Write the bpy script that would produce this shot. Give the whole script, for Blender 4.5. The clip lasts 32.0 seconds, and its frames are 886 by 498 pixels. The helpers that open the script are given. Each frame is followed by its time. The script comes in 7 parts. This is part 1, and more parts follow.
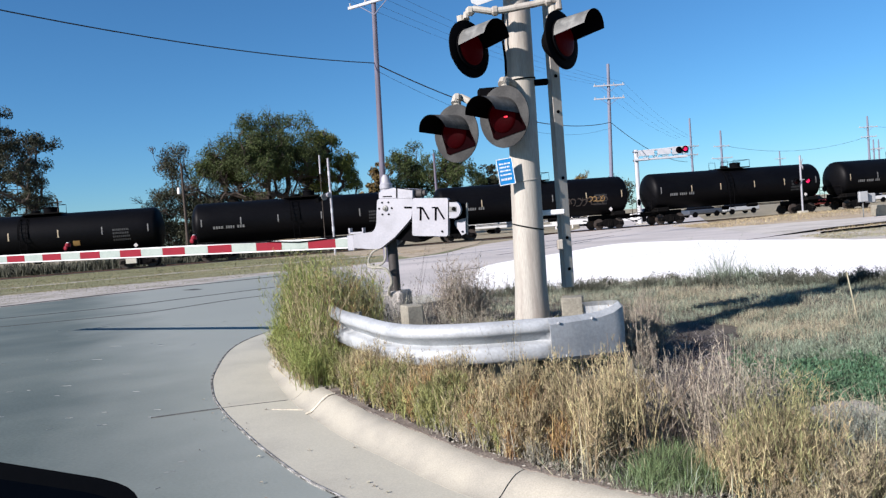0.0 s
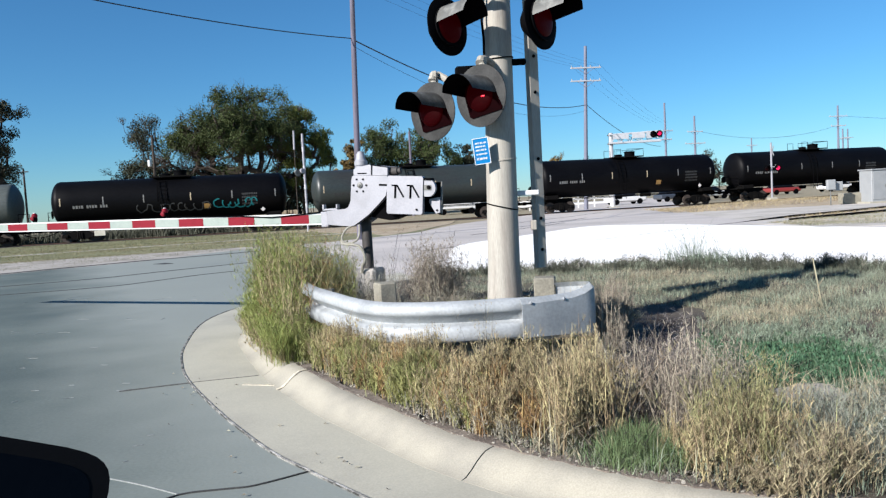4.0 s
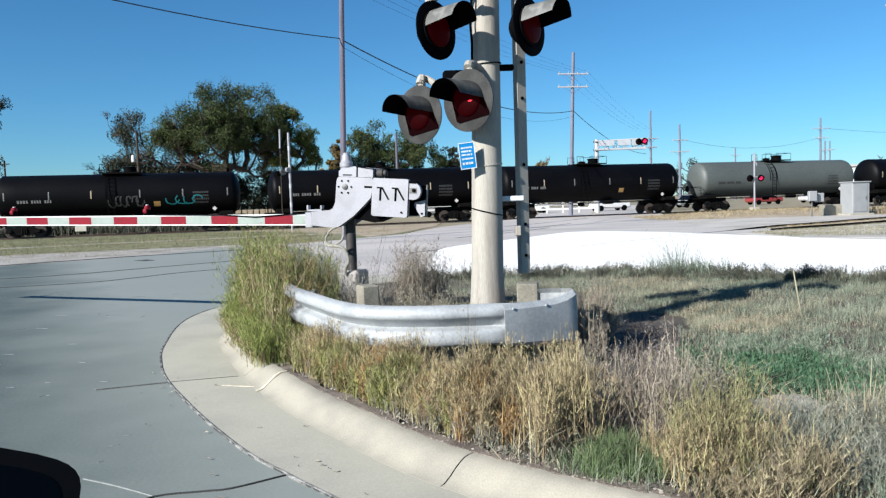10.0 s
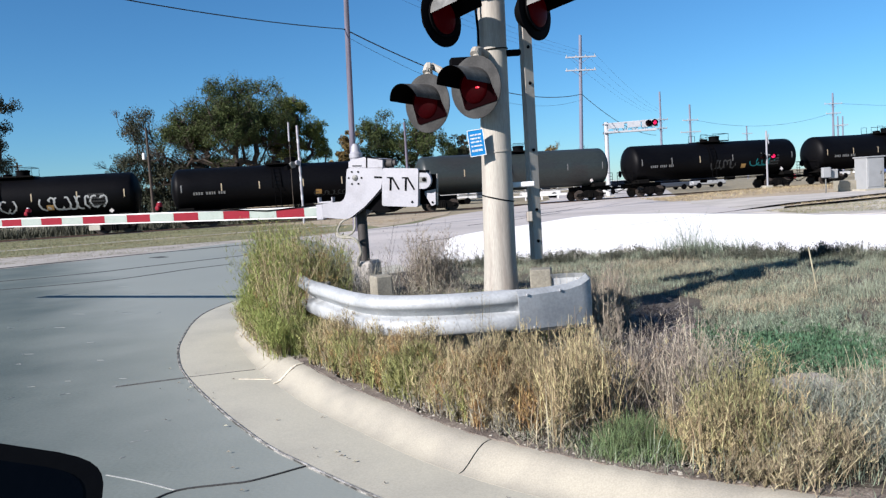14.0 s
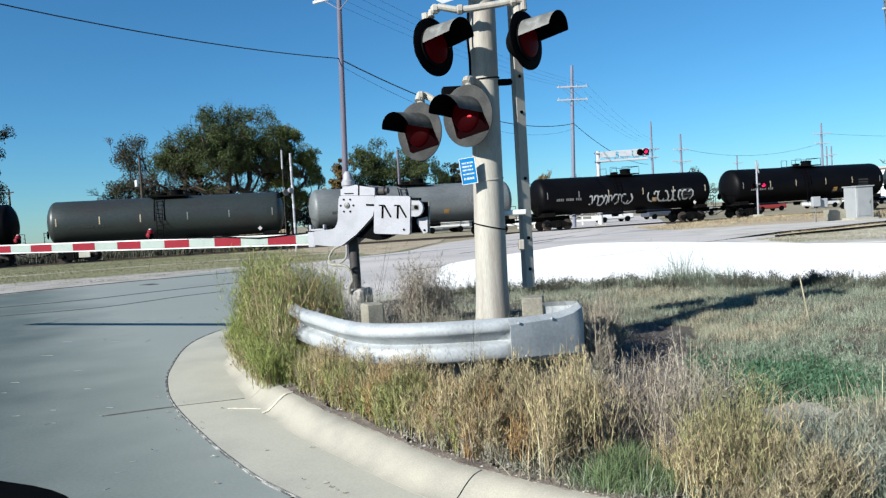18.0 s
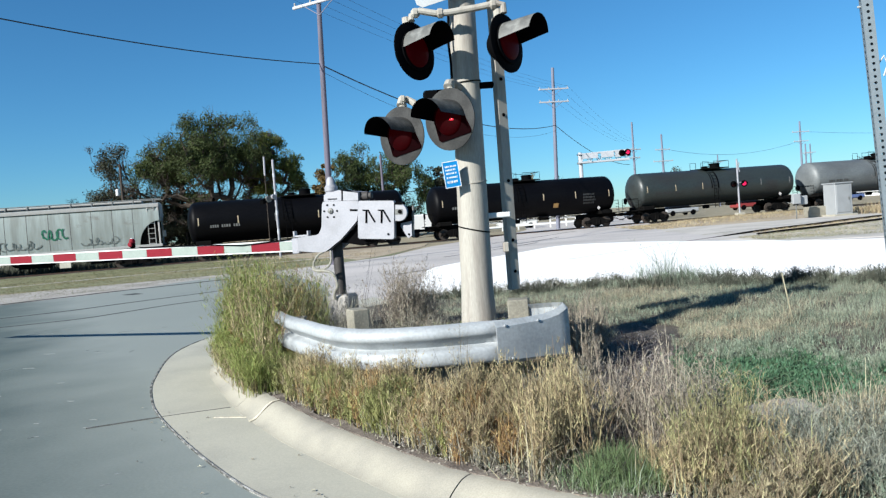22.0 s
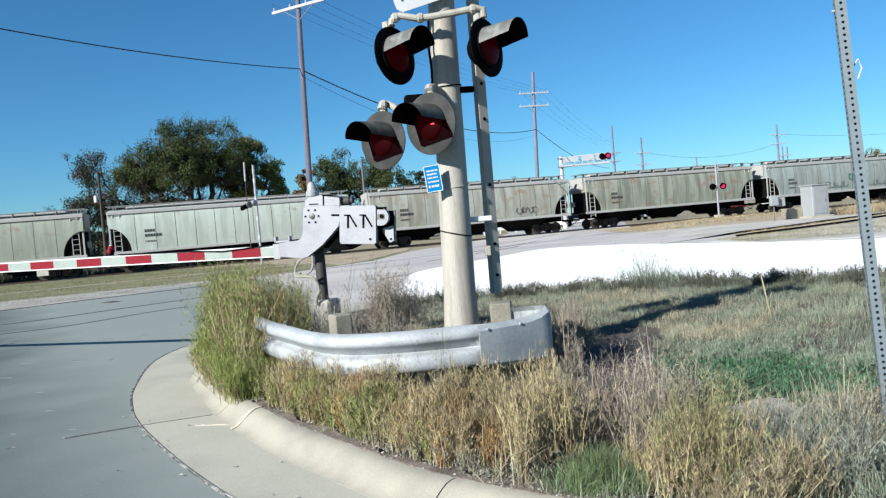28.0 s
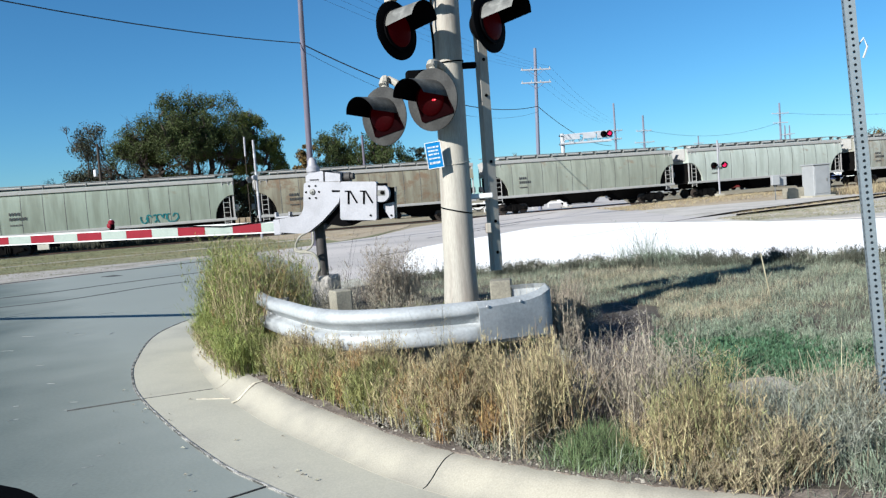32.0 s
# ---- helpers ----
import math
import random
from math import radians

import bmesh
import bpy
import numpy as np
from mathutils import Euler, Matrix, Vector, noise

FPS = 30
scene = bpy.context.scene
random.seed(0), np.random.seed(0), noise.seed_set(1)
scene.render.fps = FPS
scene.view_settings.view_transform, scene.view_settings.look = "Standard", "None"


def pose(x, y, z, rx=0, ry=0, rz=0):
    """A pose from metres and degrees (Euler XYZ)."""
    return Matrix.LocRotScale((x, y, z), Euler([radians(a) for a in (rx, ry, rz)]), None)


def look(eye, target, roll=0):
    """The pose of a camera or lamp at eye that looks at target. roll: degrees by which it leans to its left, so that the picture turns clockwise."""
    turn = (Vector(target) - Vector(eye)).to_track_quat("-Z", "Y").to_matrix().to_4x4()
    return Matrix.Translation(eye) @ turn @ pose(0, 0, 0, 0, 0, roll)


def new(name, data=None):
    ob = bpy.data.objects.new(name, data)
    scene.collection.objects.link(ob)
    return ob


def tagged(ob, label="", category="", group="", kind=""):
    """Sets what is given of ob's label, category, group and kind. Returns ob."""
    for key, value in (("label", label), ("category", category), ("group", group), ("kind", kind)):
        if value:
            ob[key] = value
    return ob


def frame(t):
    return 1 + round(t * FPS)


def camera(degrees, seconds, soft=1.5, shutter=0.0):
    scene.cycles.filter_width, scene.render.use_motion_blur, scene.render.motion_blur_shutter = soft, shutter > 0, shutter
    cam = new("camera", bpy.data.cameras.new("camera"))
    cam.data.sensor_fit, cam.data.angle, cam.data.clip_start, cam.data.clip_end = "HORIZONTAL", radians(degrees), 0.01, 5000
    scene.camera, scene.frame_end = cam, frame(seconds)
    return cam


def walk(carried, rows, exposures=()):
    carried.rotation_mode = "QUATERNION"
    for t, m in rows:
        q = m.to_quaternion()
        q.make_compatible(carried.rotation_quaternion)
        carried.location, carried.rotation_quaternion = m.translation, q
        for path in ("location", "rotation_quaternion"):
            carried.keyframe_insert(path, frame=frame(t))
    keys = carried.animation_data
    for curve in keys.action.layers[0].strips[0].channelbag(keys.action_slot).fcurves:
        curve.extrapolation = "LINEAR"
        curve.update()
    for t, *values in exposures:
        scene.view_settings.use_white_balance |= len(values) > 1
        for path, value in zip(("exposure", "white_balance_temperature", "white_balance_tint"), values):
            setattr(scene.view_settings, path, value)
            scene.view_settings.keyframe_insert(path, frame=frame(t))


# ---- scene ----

# ---------------------------------------------------------------- camera
cam = camera(61.19, 32.0, soft=1.3)
PATH = [
    (0.0, -0.003, -0.015, 1.598, 88.00, 4.36, 1.38),
    (0.5, -0.002, -0.015, 1.597, 88.05, 4.59, 0.26),
    (1.0, -0.003, -0.013, 1.594, 87.83, 4.29, -0.53),
    (1.5, -0.001, -0.014, 1.588, 87.29, 3.84, -0.93),
    (2.0, -0.003, -0.010, 1.591, 87.52, 2.86, -1.27),
    (2.5, -0.003, -0.017, 1.589, 86.95, 2.77, -1.22),
    (3.0, -0.004, -0.014, 1.592, 86.87, 3.07, -0.07),
    (3.5, -0.008, -0.021, 1.590, 85.93, 3.04, -0.17),
    (5.5, -0.006, 0.009, 1.602, 88.21, 3.77, -2.19),
    (6.0, -0.006, 0.002, 1.607, 88.13, 3.98, -1.68),
    (6.5, -0.006, -0.007, 1.607, 88.25, 3.07, -2.23),
    (7.0, -0.009, 0.003, 1.608, 87.13, 3.38, 0.39),
    (7.5, -0.003, 0.005, 1.613, 88.11, 3.22, 0.46),
    (8.0, 0.000, 0.003, 1.614, 88.71, 3.23, -0.41),
    (8.5, -0.000, 0.002, 1.609, 89.04, 3.04, -0.58),
    (9.0, -0.003, 0.001, 1.610, 88.22, 2.63, -0.82),
    (9.5, -0.002, 0.005, 1.610, 87.73, 2.32, -1.25),
    (10.0, -0.003, -0.007, 1.606, 86.41, 1.82, -1.71),
    (10.5, -0.007, -0.011, 1.603, 84.15, 2.40, -0.94),
    (11.0, -0.004, -0.004, 1.607, 85.30, 2.48, -0.53),
    (11.5, -0.010, 0.008, 1.617, 86.70, 3.32, 0.34),
    (12.0, -0.005, -0.006, 1.602, 86.70, 3.34, 0.42),
    (12.5, -0.003, -0.004, 1.610, 86.39, 3.64, 0.06),
    (13.0, -0.000, -0.000, 1.600, 86.99, 4.29, -0.23),
    (13.5, -0.002, 0.007, 1.614, 86.89, 4.26, -0.55),
    (14.0, -0.003, -0.003, 1.606, 85.55, 3.59, -0.91),
    (14.5, -0.003, -0.001, 1.612, 88.09, 4.17, -0.21),
    (16.5, 0.004, 0.007, 1.604, 88.24, 3.33, -0.77),
    (17.0, 0.003, 0.011, 1.607, 87.40, 3.11, -0.64),
    (17.5, 0.004, 0.011, 1.605, 87.16, 2.98, -1.15),
    (18.0, 0.007, 0.014, 1.605, 87.64, 3.42, -1.46),
    (18.5, 0.005, 0.014, 1.605, 87.58, 3.64, -1.54),
    (19.0, 0.010, 0.012, 1.606, 88.16, 2.84, -2.25),
    (19.5, 0.005, 0.007, 1.603, 88.60, 2.88, -2.84),
    (20.0, 0.006, 0.012, 1.605, 88.09, 3.79, -2.36),
    (20.5, 0.006, 0.013, 1.609, 87.64, 3.84, -2.36),
    (21.0, 0.001, 0.010, 1.605, 87.60, 4.12, -2.16),
    (21.5, 0.006, 0.017, 1.604, 87.83, 4.71, -2.28),
    (22.0, 0.008, 0.022, 1.605, 87.84, 4.46, -2.67),
    (22.5, 0.005, 0.017, 1.608, 87.95, 4.23, -3.02),
    (23.0, 0.004, 0.019, 1.607, 88.14, 4.00, -2.83),
    (23.5, 0.005, 0.013, 1.607, 88.11, 4.01, -2.78),
    (24.0, 0.001, 0.018, 1.608, 88.23, 4.09, -2.83),
    (24.5, 0.005, 0.017, 1.606, 88.61, 4.18, -2.68),
    (25.0, 0.004, 0.015, 1.605, 88.31, 4.17, -3.06),
    (25.5, 0.005, 0.019, 1.608, 88.22, 4.33, -3.42),
    (27.5, 0.007, 0.017, 1.604, 88.18, 4.57, -3.55),
    (28.0, 0.008, 0.023, 1.604, 88.06, 4.90, -4.06),
    (28.5, 0.010, 0.021, 1.603, 87.78, 5.35, -4.66),
    (29.0, 0.011, 0.019, 1.605, 87.82, 5.55, -5.26),
    (29.5, 0.011, 0.016, 1.606, 88.04, 5.72, -5.75),
    (30.0, 0.010, 0.019, 1.605, 87.64, 5.98, -5.51),
    (30.5, 0.009, 0.019, 1.605, 87.58, 5.80, -4.92),
    (31.0, 0.009, 0.016, 1.608, 87.69, 5.68, -5.23),
    (31.5, 0.006, 0.016, 1.605, 86.93, 5.18, -4.88),
    (32.0, 0.003, 0.020, 1.605, 86.29, 4.45, -4.04),
]
# how far the clip's camera swings its white balance towards purple
WARM = [(0.0, 1.0), (0.8, 0.1), (2.0, 0.0), (2.6, 0.4), (3.5, 0.5), (5.5, 0.3), (6.2, 0.0), (9.6, 0.0), (10.2, 0.5), (10.8, 1.0), (13.8, 1.0), (14.5, 0.2), (17.0, 0.1), (18.0, 0.0), (29.0, 0.0), (32.0, 0.1)]
walk(cam, [(t, pose(x, y, z, a, b, c)) for t, x, y, z, a, b, c in PATH], exposures=[(t, 1.05, 5330 + 150 * w, -9.0 + 9.5 * w) for t, w in WARM])

# ---------------------------------------------------------------- world and sun
SUN_AWAY = Vector((0.777, 0.629, 0.0))          # the way in which shadows fall
SUN_ELEV = radians(27.0)
world = bpy.data.worlds.new("world")
scene.world = world
world.use_nodes = True
wn = world.node_tree.nodes
sky = wn.new("ShaderNodeTexSky")
sky.sky_type = "NISHITA"
sky.sun_disc = False
sky.sun_elevation = SUN_ELEV
sky.sun_rotation = math.atan2(-SUN_AWAY.x, -SUN_AWAY.y)
sky.air_density, sky.dust_density, sky.ozone_density, sky.altitude = 1.0, 0.1, 6.0, 300
clear_air = wn.new("ShaderNodeMixRGB")          # the clear autumn sky is a little more azure
clear_air.blend_type = "MULTIPLY"
clear_air.inputs[0].default_value = 1.0
clear_air.inputs[2].default_value = (0.885, 0.985, 1.02, 1.0)
world.node_tree.links.new(sky.outputs[0], clear_air.inputs[1])
world.node_tree.links.new(clear_air.outputs[0], wn["Background"].inputs[0])
wn["Background"].inputs[1].default_value = 0.0515
sun_light = bpy.data.lights.new("sun", "SUN")
sun_light.energy, sun_light.angle, sun_light.color = 5.0, radians(0.53), (1.0, 0.79, 0.685)
sun = new("sun", sun_light)
sun.matrix_world = look(Vector((-30, -30, 20)), Vector((-30, -30, 20)) + SUN_AWAY * math.cos(SUN_ELEV) - Vector((0, 0, math.sin(SUN_ELEV))))

# ---------------------------------------------------------------- mesh helpers


class Shape:
    """Vertices and faces that are gathered, then made into one mesh."""

    def __init__(self):
        self.v, self.f = [], []

    def add(self, verts, faces):
        n = len(self.v)
        self.v.extend(tuple(p) for p in verts)
        self.f.extend(tuple(i + n for i in f) for f in faces)
        return self

    def box(self, centre, size, m=None, c=0.0):
        """A block; c: the width of its chamfers."""
        hx, hy, hz = (s / 2 for s in size)
        c = min(c, 0.45 * min(size))
        m = Matrix.Translation(centre) @ (m or Matrix())
        if c <= 0:
            vs = [Vector((sx * hx, sy * hy, sz * hz)) for sx in (-1, 1) for sy in (-1, 1) for sz in (-1, 1)]
            fs = [(0, 1, 3, 2), (4, 6, 7, 5), (0, 4, 5, 1), (2, 3, 7, 6), (0, 2, 6, 4), (1, 5, 7, 3)]
        else:
            vs, idx, fs = [], {}, []
            for sx in (-1, 1):
                for sy in (-1, 1):
                    for sz in (-1, 1):
                        for k in range(3):
                            p = [sx * (hx - c), sy * (hy - c), sz * (hz - c)]
                            p[k] = (sx * hx, sy * hy, sz * hz)[k]
                            idx[sx, sy, sz, k] = len(vs)
                            vs.append(Vector(p))
            for sx in (-1, 1):
                for sy in (-1, 1):
                    for sz in (-1, 1):
                        t = [idx[sx, sy, sz, k] for k in range(3)]
                        fs.append(t if sx * sy * sz > 0 else t[::-1])
            quad = ((-1, -1), (1, -1), (1, 1), (-1, 1))
            for k in range(3):
                for s in (-1, 1):
                    q = []
                    for a, b in quad:
                        key = [0, 0, 0]
                        key[k], key[(k + 1) % 3], key[(k + 2) % 3] = s, a, b
                        q.append(idx[key[0], key[1], key[2], k])
                    fs.append(q if s > 0 else q[::-1])
                i, j = (k + 1) % 3, (k + 2) % 3
                for a in (-1, 1):
                    for b in (-1, 1):
                        q = []
                        for s, kk in ((-1, i), (1, i), (1, j), (-1, j)):
                            key = [0, 0, 0]
                            key[k], key[i], key[j] = s, a, b
                            q.append(idx[key[0], key[1], key[2], kk])
                        fs.append(q if a * b > 0 else q[::-1])
        return self.add([m @ p for p in vs], fs)

    def tube(self, pts, r, n=8, caps=True):
        """A round bar along points; r: one radius, or one a point."""
        pts = [Vector(p) for p in pts]
        rs = [r] * len(pts) if isinstance(r, (int, float)) else list(r)
        vs, fs, up = [], [], None
        for i, p in enumerate(pts):
            d = (pts[min(i + 1, len(pts) - 1)] - pts[max(i - 1, 0)]).normalized()
            if up is None:
                up = d.orthogonal().normalized()
            up = (up - d * up.dot(d)).normalized()
            side = d.cross(up)
            for k in range(n):
                a = 2 * math.pi * k / n
                vs.append(p + (up * math.cos(a) + side * math.sin(a)) * rs[i])
        for i in range(len(pts) - 1):
            for k in range(n):
                j = (k + 1) % n
                fs.append((i * n + k, i * n + j, (i + 1) * n + j, (i + 1) * n + k))
        if caps:
            fs.append(tuple(range(n - 1, -1, -1)))
            fs.append(tuple((len(pts) - 1) * n + k for k in range(n)))
        return self.add(vs, fs)

    def spin(self, profile, n=16, m=None):
        """Turns (radius, z) pairs round the z axis."""
        m = m or Matrix()
        vs, fs = [], []
        for r, z in profile:
            for k in range(n):
                a = 2 * math.pi * k / n
                vs.append(m @ Vector((r * math.cos(a), r * math.sin(a), z)))
        for i in range(len(profile) - 1):
            for k in range(n):
                j = (k + 1) % n
                fs.append((i * n + k, i * n + j, (i + 1) * n + j, (i + 1) * n + k))
        fs.append(tuple(range(n - 1, -1, -1)))
        fs.append(tuple((len(profile) - 1) * n + k for k in range(n)))
        return self.add(vs, fs)

    def slab(self, outline, z0, z1, m=None):
        """An outline in x and y, drawn up from z0 to z1."""
        m = m or Matrix()
        n = len(outline)
        vs = [m @ Vector((x, y, z)) for z in (z0, z1) for x, y in outline]
        fs = [tuple(range(n - 1, -1, -1)), tuple(range(n, 2 * n))]
        fs += [(i, (i + 1) % n, n + (i + 1) % n, n + i) for i in range(n)]
        return self.add(vs, fs)

    def sweep(self, sections, closed=False, caps=True):
        """A skin over sections with the same number of points."""
        n = len(sections[0])
        vs = [p for s in sections for p in s]
        fs = []
        for i in range(len(sections) - 1):
            for k in range(n if closed else n - 1):
                j = (k + 1) % n
                fs.append((i * n + k, i * n + j, (i + 1) * n + j, (i + 1) * n + k))
        if closed and caps:
            fs.append(tuple(range(n - 1, -1, -1)))
            fs.append(tuple((len(sections) - 1) * n + k for k in range(n)))
        return self.add(vs, fs)

    def mesh(self, name, material, smooth=30):
        me = bpy.data.meshes.new(name)
        me.from_pydata([tuple(p) for p in self.v], [], self.f)
        me.materials.append(material)
        if smooth:
            me.polygons.foreach_set("use_smooth", [True] * len(me.polygons))
            me.set_sharp_from_angle(angle=radians(smooth))
        me.update()
        return me


def part(name, shape, material, parent, label="", m=None, smooth=30):
    """One mesh object under a thing or a part."""
    data = shape if isinstance(shape, bpy.types.Mesh) else shape.mesh(name, material, smooth)
    ob = new(name, data)
    ob.parent = parent
    if m is not None:
        ob.matrix_basis = m
    if label:
        ob["label"] = label
    return ob


def thing(name, label, category, m=None, shape=None, material=None, group="", kind="", smooth=30):
    """A top-level thing: an empty at its base, or one mesh."""
    ob = new(name, shape.mesh(name, material, smooth) if shape else None)
    if m is not None:
        ob.matrix_basis = m
    return tagged(ob, label, category, group, kind)


# ---------------------------------------------------------------- materials


def material(name, colour, rough=0.8, metal=0.0, vary=0.25, scale=3.0, fine=60.0, bump=0.15, second=None, mix=(0.45, 0.65), spread=0.0, random_by="", coat=0.0, spec=0.5, emit=None, stretch=(1, 1, 1)):
    """A painted, stained or grown surface: two scales of noise in its colour, a second tone in blotches, and fine relief.
    random_by: 'object' or 'island', by which pieces differ by spread."""
    mat = bpy.data.materials.new(name)
    mat.use_nodes = True
    nt = mat.node_tree
    n, l = nt.nodes, nt.links
    bsdf = n["Principled BSDF"]
    co = n.new("ShaderNodeTexCoord")
    mp = n.new("ShaderNodeMapping")
    mp.inputs["Scale"].default_value = stretch
    l.new(co.outputs["Object"], mp.inputs[0])
    big, small = n.new("ShaderNodeTexNoise"), n.new("ShaderNodeTexNoise")
    big.inputs["Scale"].default_value, big.inputs["Detail"].default_value = scale, 6
    small.inputs["Scale"].default_value, small.inputs["Detail"].default_value = fine, 4
    for t in (big, small):
        l.new(mp.outputs[0], t.inputs["Vector"])
    ramp = n.new("ShaderNodeValToRGB")
    ramp.color_ramp.elements[0].position, ramp.color_ramp.elements[1].position = mix
    ramp.color_ramp.elements[0].color = (*colour, 1)
    ramp.color_ramp.elements[1].color = (*(second or tuple(c * (1 - vary) for c in colour)), 1)
    l.new(big.outputs[0], ramp.inputs[0])
    hsv = n.new("ShaderNodeHueSaturation")
    l.new(ramp.outputs[0], hsv.inputs["Color"])
    rng = n.new("ShaderNodeMapRange")
    rng.inputs["From Min"].default_value, rng.inputs["From Max"].default_value = 0.3, 0.7
    rng.inputs["To Min"].default_value, rng.inputs["To Max"].default_value = 1 - vary, 1 + vary
    l.new(small.outputs[0], rng.inputs["Value"])
    value = rng.outputs[0]
    if spread:
        src = n.new("ShaderNodeObjectInfo").outputs["Random"] if random_by == "object" else n.new("ShaderNodeNewGeometry").outputs["Random Per Island"]
        r2 = n.new("ShaderNodeMapRange")
        r2.inputs["To Min"].default_value, r2.inputs["To Max"].default_value = 1 - spread, 1 + spread
        l.new(src, r2.inputs["Value"])
        mul = n.new("ShaderNodeMath")
        mul.operation = "MULTIPLY"
        l.new(value, mul.inputs[0]), l.new(r2.outputs[0], mul.inputs[1])
        value = mul.outputs[0]
        r3 = n.new("ShaderNodeMapRange")
        r3.inputs["To Min"].default_value, r3.inputs["To Max"].default_value = 0.5 - spread * 0.06, 0.5 + spread * 0.06
        l.new(src, r3.inputs["Value"]), l.new(r3.outputs[0], hsv.inputs["Hue"])
    l.new(value, hsv.inputs["Value"])
    l.new(hsv.outputs[0], bsdf.inputs["Base Color"])
    bsdf.inputs["Roughness"].default_value, bsdf.inputs["Metallic"].default_value = rough, metal
    bsdf.inputs["Coat Weight"].default_value = coat
    bsdf.inputs["Specular IOR Level"].default_value = spec
    if bump:
        bp = n.new("ShaderNodeBump")
        bp.inputs["Strength"].default_value, bp.inputs["Distance"].default_value = bump, 0.02
        l.new(small.outputs[0], bp.inputs["Height"]), l.new(bp.outputs[0], bsdf.inputs["Normal"])
    if emit:
        bsdf.inputs["Emission Color"].default_value, bsdf.inputs["Emission Strength"].default_value = (*emit[0], 1), emit[1]
    return mat


M_ASPHALT = material("road_concrete", (0.128, 0.151, 0.137), 0.8, vary=0.16, scale=0.4, fine=40, bump=0.08, second=(0.079, 0.100, 0.095), mix=(0.36, 0.64), stretch=(0.8, 1.2, 1), spec=0.3)


def dusty_side(mat, at, away, reach, dust):
    """Pale dust swept to one side of a pavement: it thins out over reach metres, with an uneven edge."""
    nt = mat.node_tree
    n, l = nt.nodes, nt.links
    bsdf = n["Principled BSDF"]
    paint = bsdf.inputs["Base Color"].links[0].from_socket
    co, off, dot, cloud, sway, ramp, mix = (n.new(k) for k in ("ShaderNodeTexCoord", "ShaderNodeVectorMath", "ShaderNodeVectorMath", "ShaderNodeTexNoise", "ShaderNodeMath", "ShaderNodeMapRange", "ShaderNodeMixRGB"))
    off.operation, dot.operation, sway.operation = "SUBTRACT", "DOT_PRODUCT", "MULTIPLY_ADD"
    off.inputs[1].default_value = (*at, 0)
    dot.inputs[1].default_value = (*away, 0)
    cloud.inputs["Scale"].default_value, cloud.inputs["Detail"].default_value = 0.8, 5
    sway.inputs[1].default_value = 1.6
    ramp.inputs["From Min"].default_value, ramp.inputs["From Max"].default_value = reach + 0.8, 0.8
    ramp.inputs["To Max"].default_value = 0.85
    l.new(co.outputs["Object"], off.inputs[0]), l.new(off.outputs[0], dot.inputs[0]), l.new(co.outputs["Object"], cloud.inputs["Vector"])
    l.new(cloud.outputs[0], sway.inputs[0]), l.new(dot.outputs["Value"], sway.inputs[2]), l.new(sway.outputs[0], ramp.inputs["Value"])
    l.new(ramp.outputs[0], mix.inputs[0]), l.new(paint, mix.inputs[1])
    mix.inputs[2].default_value = (*dust, 1)
    l.new(mix.outputs[0], bsdf.inputs["Base Color"])


dusty_side(M_ASPHALT, (-3.3, 9.5), (-0.894, -0.447), 1.9, (0.272, 0.292, 0.268))
M_CONCRETE = material("gutter_concrete", (0.425, 0.408, 0.330), 0.85, vary=0.10, scale=1.2, fine=90, bump=0.06, second=(0.365, 0.350, 0.288))
M_KERB = material("kerb_concrete", (0.342, 0.320, 0.258), 0.9, vary=0.12, scale=2.2, fine=110, bump=0.1, second=(0.265, 0.25, 0.208), mix=(0.42, 0.68))
M_CRACK = material("tar_seam", (0.04, 0.04, 0.04), 0.9, vary=0.3, scale=4)
M_SEAM = material("pale_seam", (0.104, 0.104, 0.1), 0.9, vary=0.3, scale=6)
M_GRITLINE = material("gritty_seam", (0.27, 0.262, 0.242), 0.9, vary=0.5, scale=8, second=(0.048, 0.048, 0.044), mix=(0.4, 0.55))
M_PAINTLINE = material("faded_cream_paint", (0.58, 0.53, 0.40), 0.7, vary=0.15, scale=9, second=(0.4, 0.368, 0.304))
M_LOT = material("bright_gravel", (0.92, 0.90, 0.87), 0.9, vary=0.05, scale=0.35, fine=40, bump=0.1, second=(0.86, 0.84, 0.80), mix=(0.5, 0.75))
M_LANE = material("worn_street", (0.50, 0.462, 0.43), 0.9, vary=0.12, scale=0.3, fine=30, bump=0.15, second=(0.37, 0.345, 0.325), mix=(0.38, 0.68), stretch=(0.5, 1.0, 1))
M_DIRT = material("dry_ground", (0.092, 0.076, 0.056), 0.95, vary=0.35, scale=0.9, fine=25, bump=0.5, second=(0.05, 0.043, 0.032))
M_SHOULDER = material("pale_gravel", (0.36, 0.335, 0.30), 0.95, vary=0.2, scale=0.8, fine=20, bump=0.4, second=(0.25, 0.23, 0.195))
M_GRIT = material("kerb_grit", (0.20, 0.17, 0.14), 0.95, vary=0.4, scale=6, fine=60, bump=0.5, second=(0.105, 0.085, 0.07), mix=(0.4, 0.6))
M_TURF = material("mown_turf", (0.22, 0.19, 0.115), 0.95, vary=0.3, scale=0.5, fine=14, bump=0.5, second=(0.28, 0.24, 0.16), mix=(0.4, 0.6))
M_VERGE = material("verge_turf", (0.15, 0.155, 0.07), 0.95, vary=0.3, scale=0.35, fine=10, bump=0.5, second=(0.20, 0.19, 0.105), mix=(0.42, 0.6), stretch=(0.35, 1, 1))
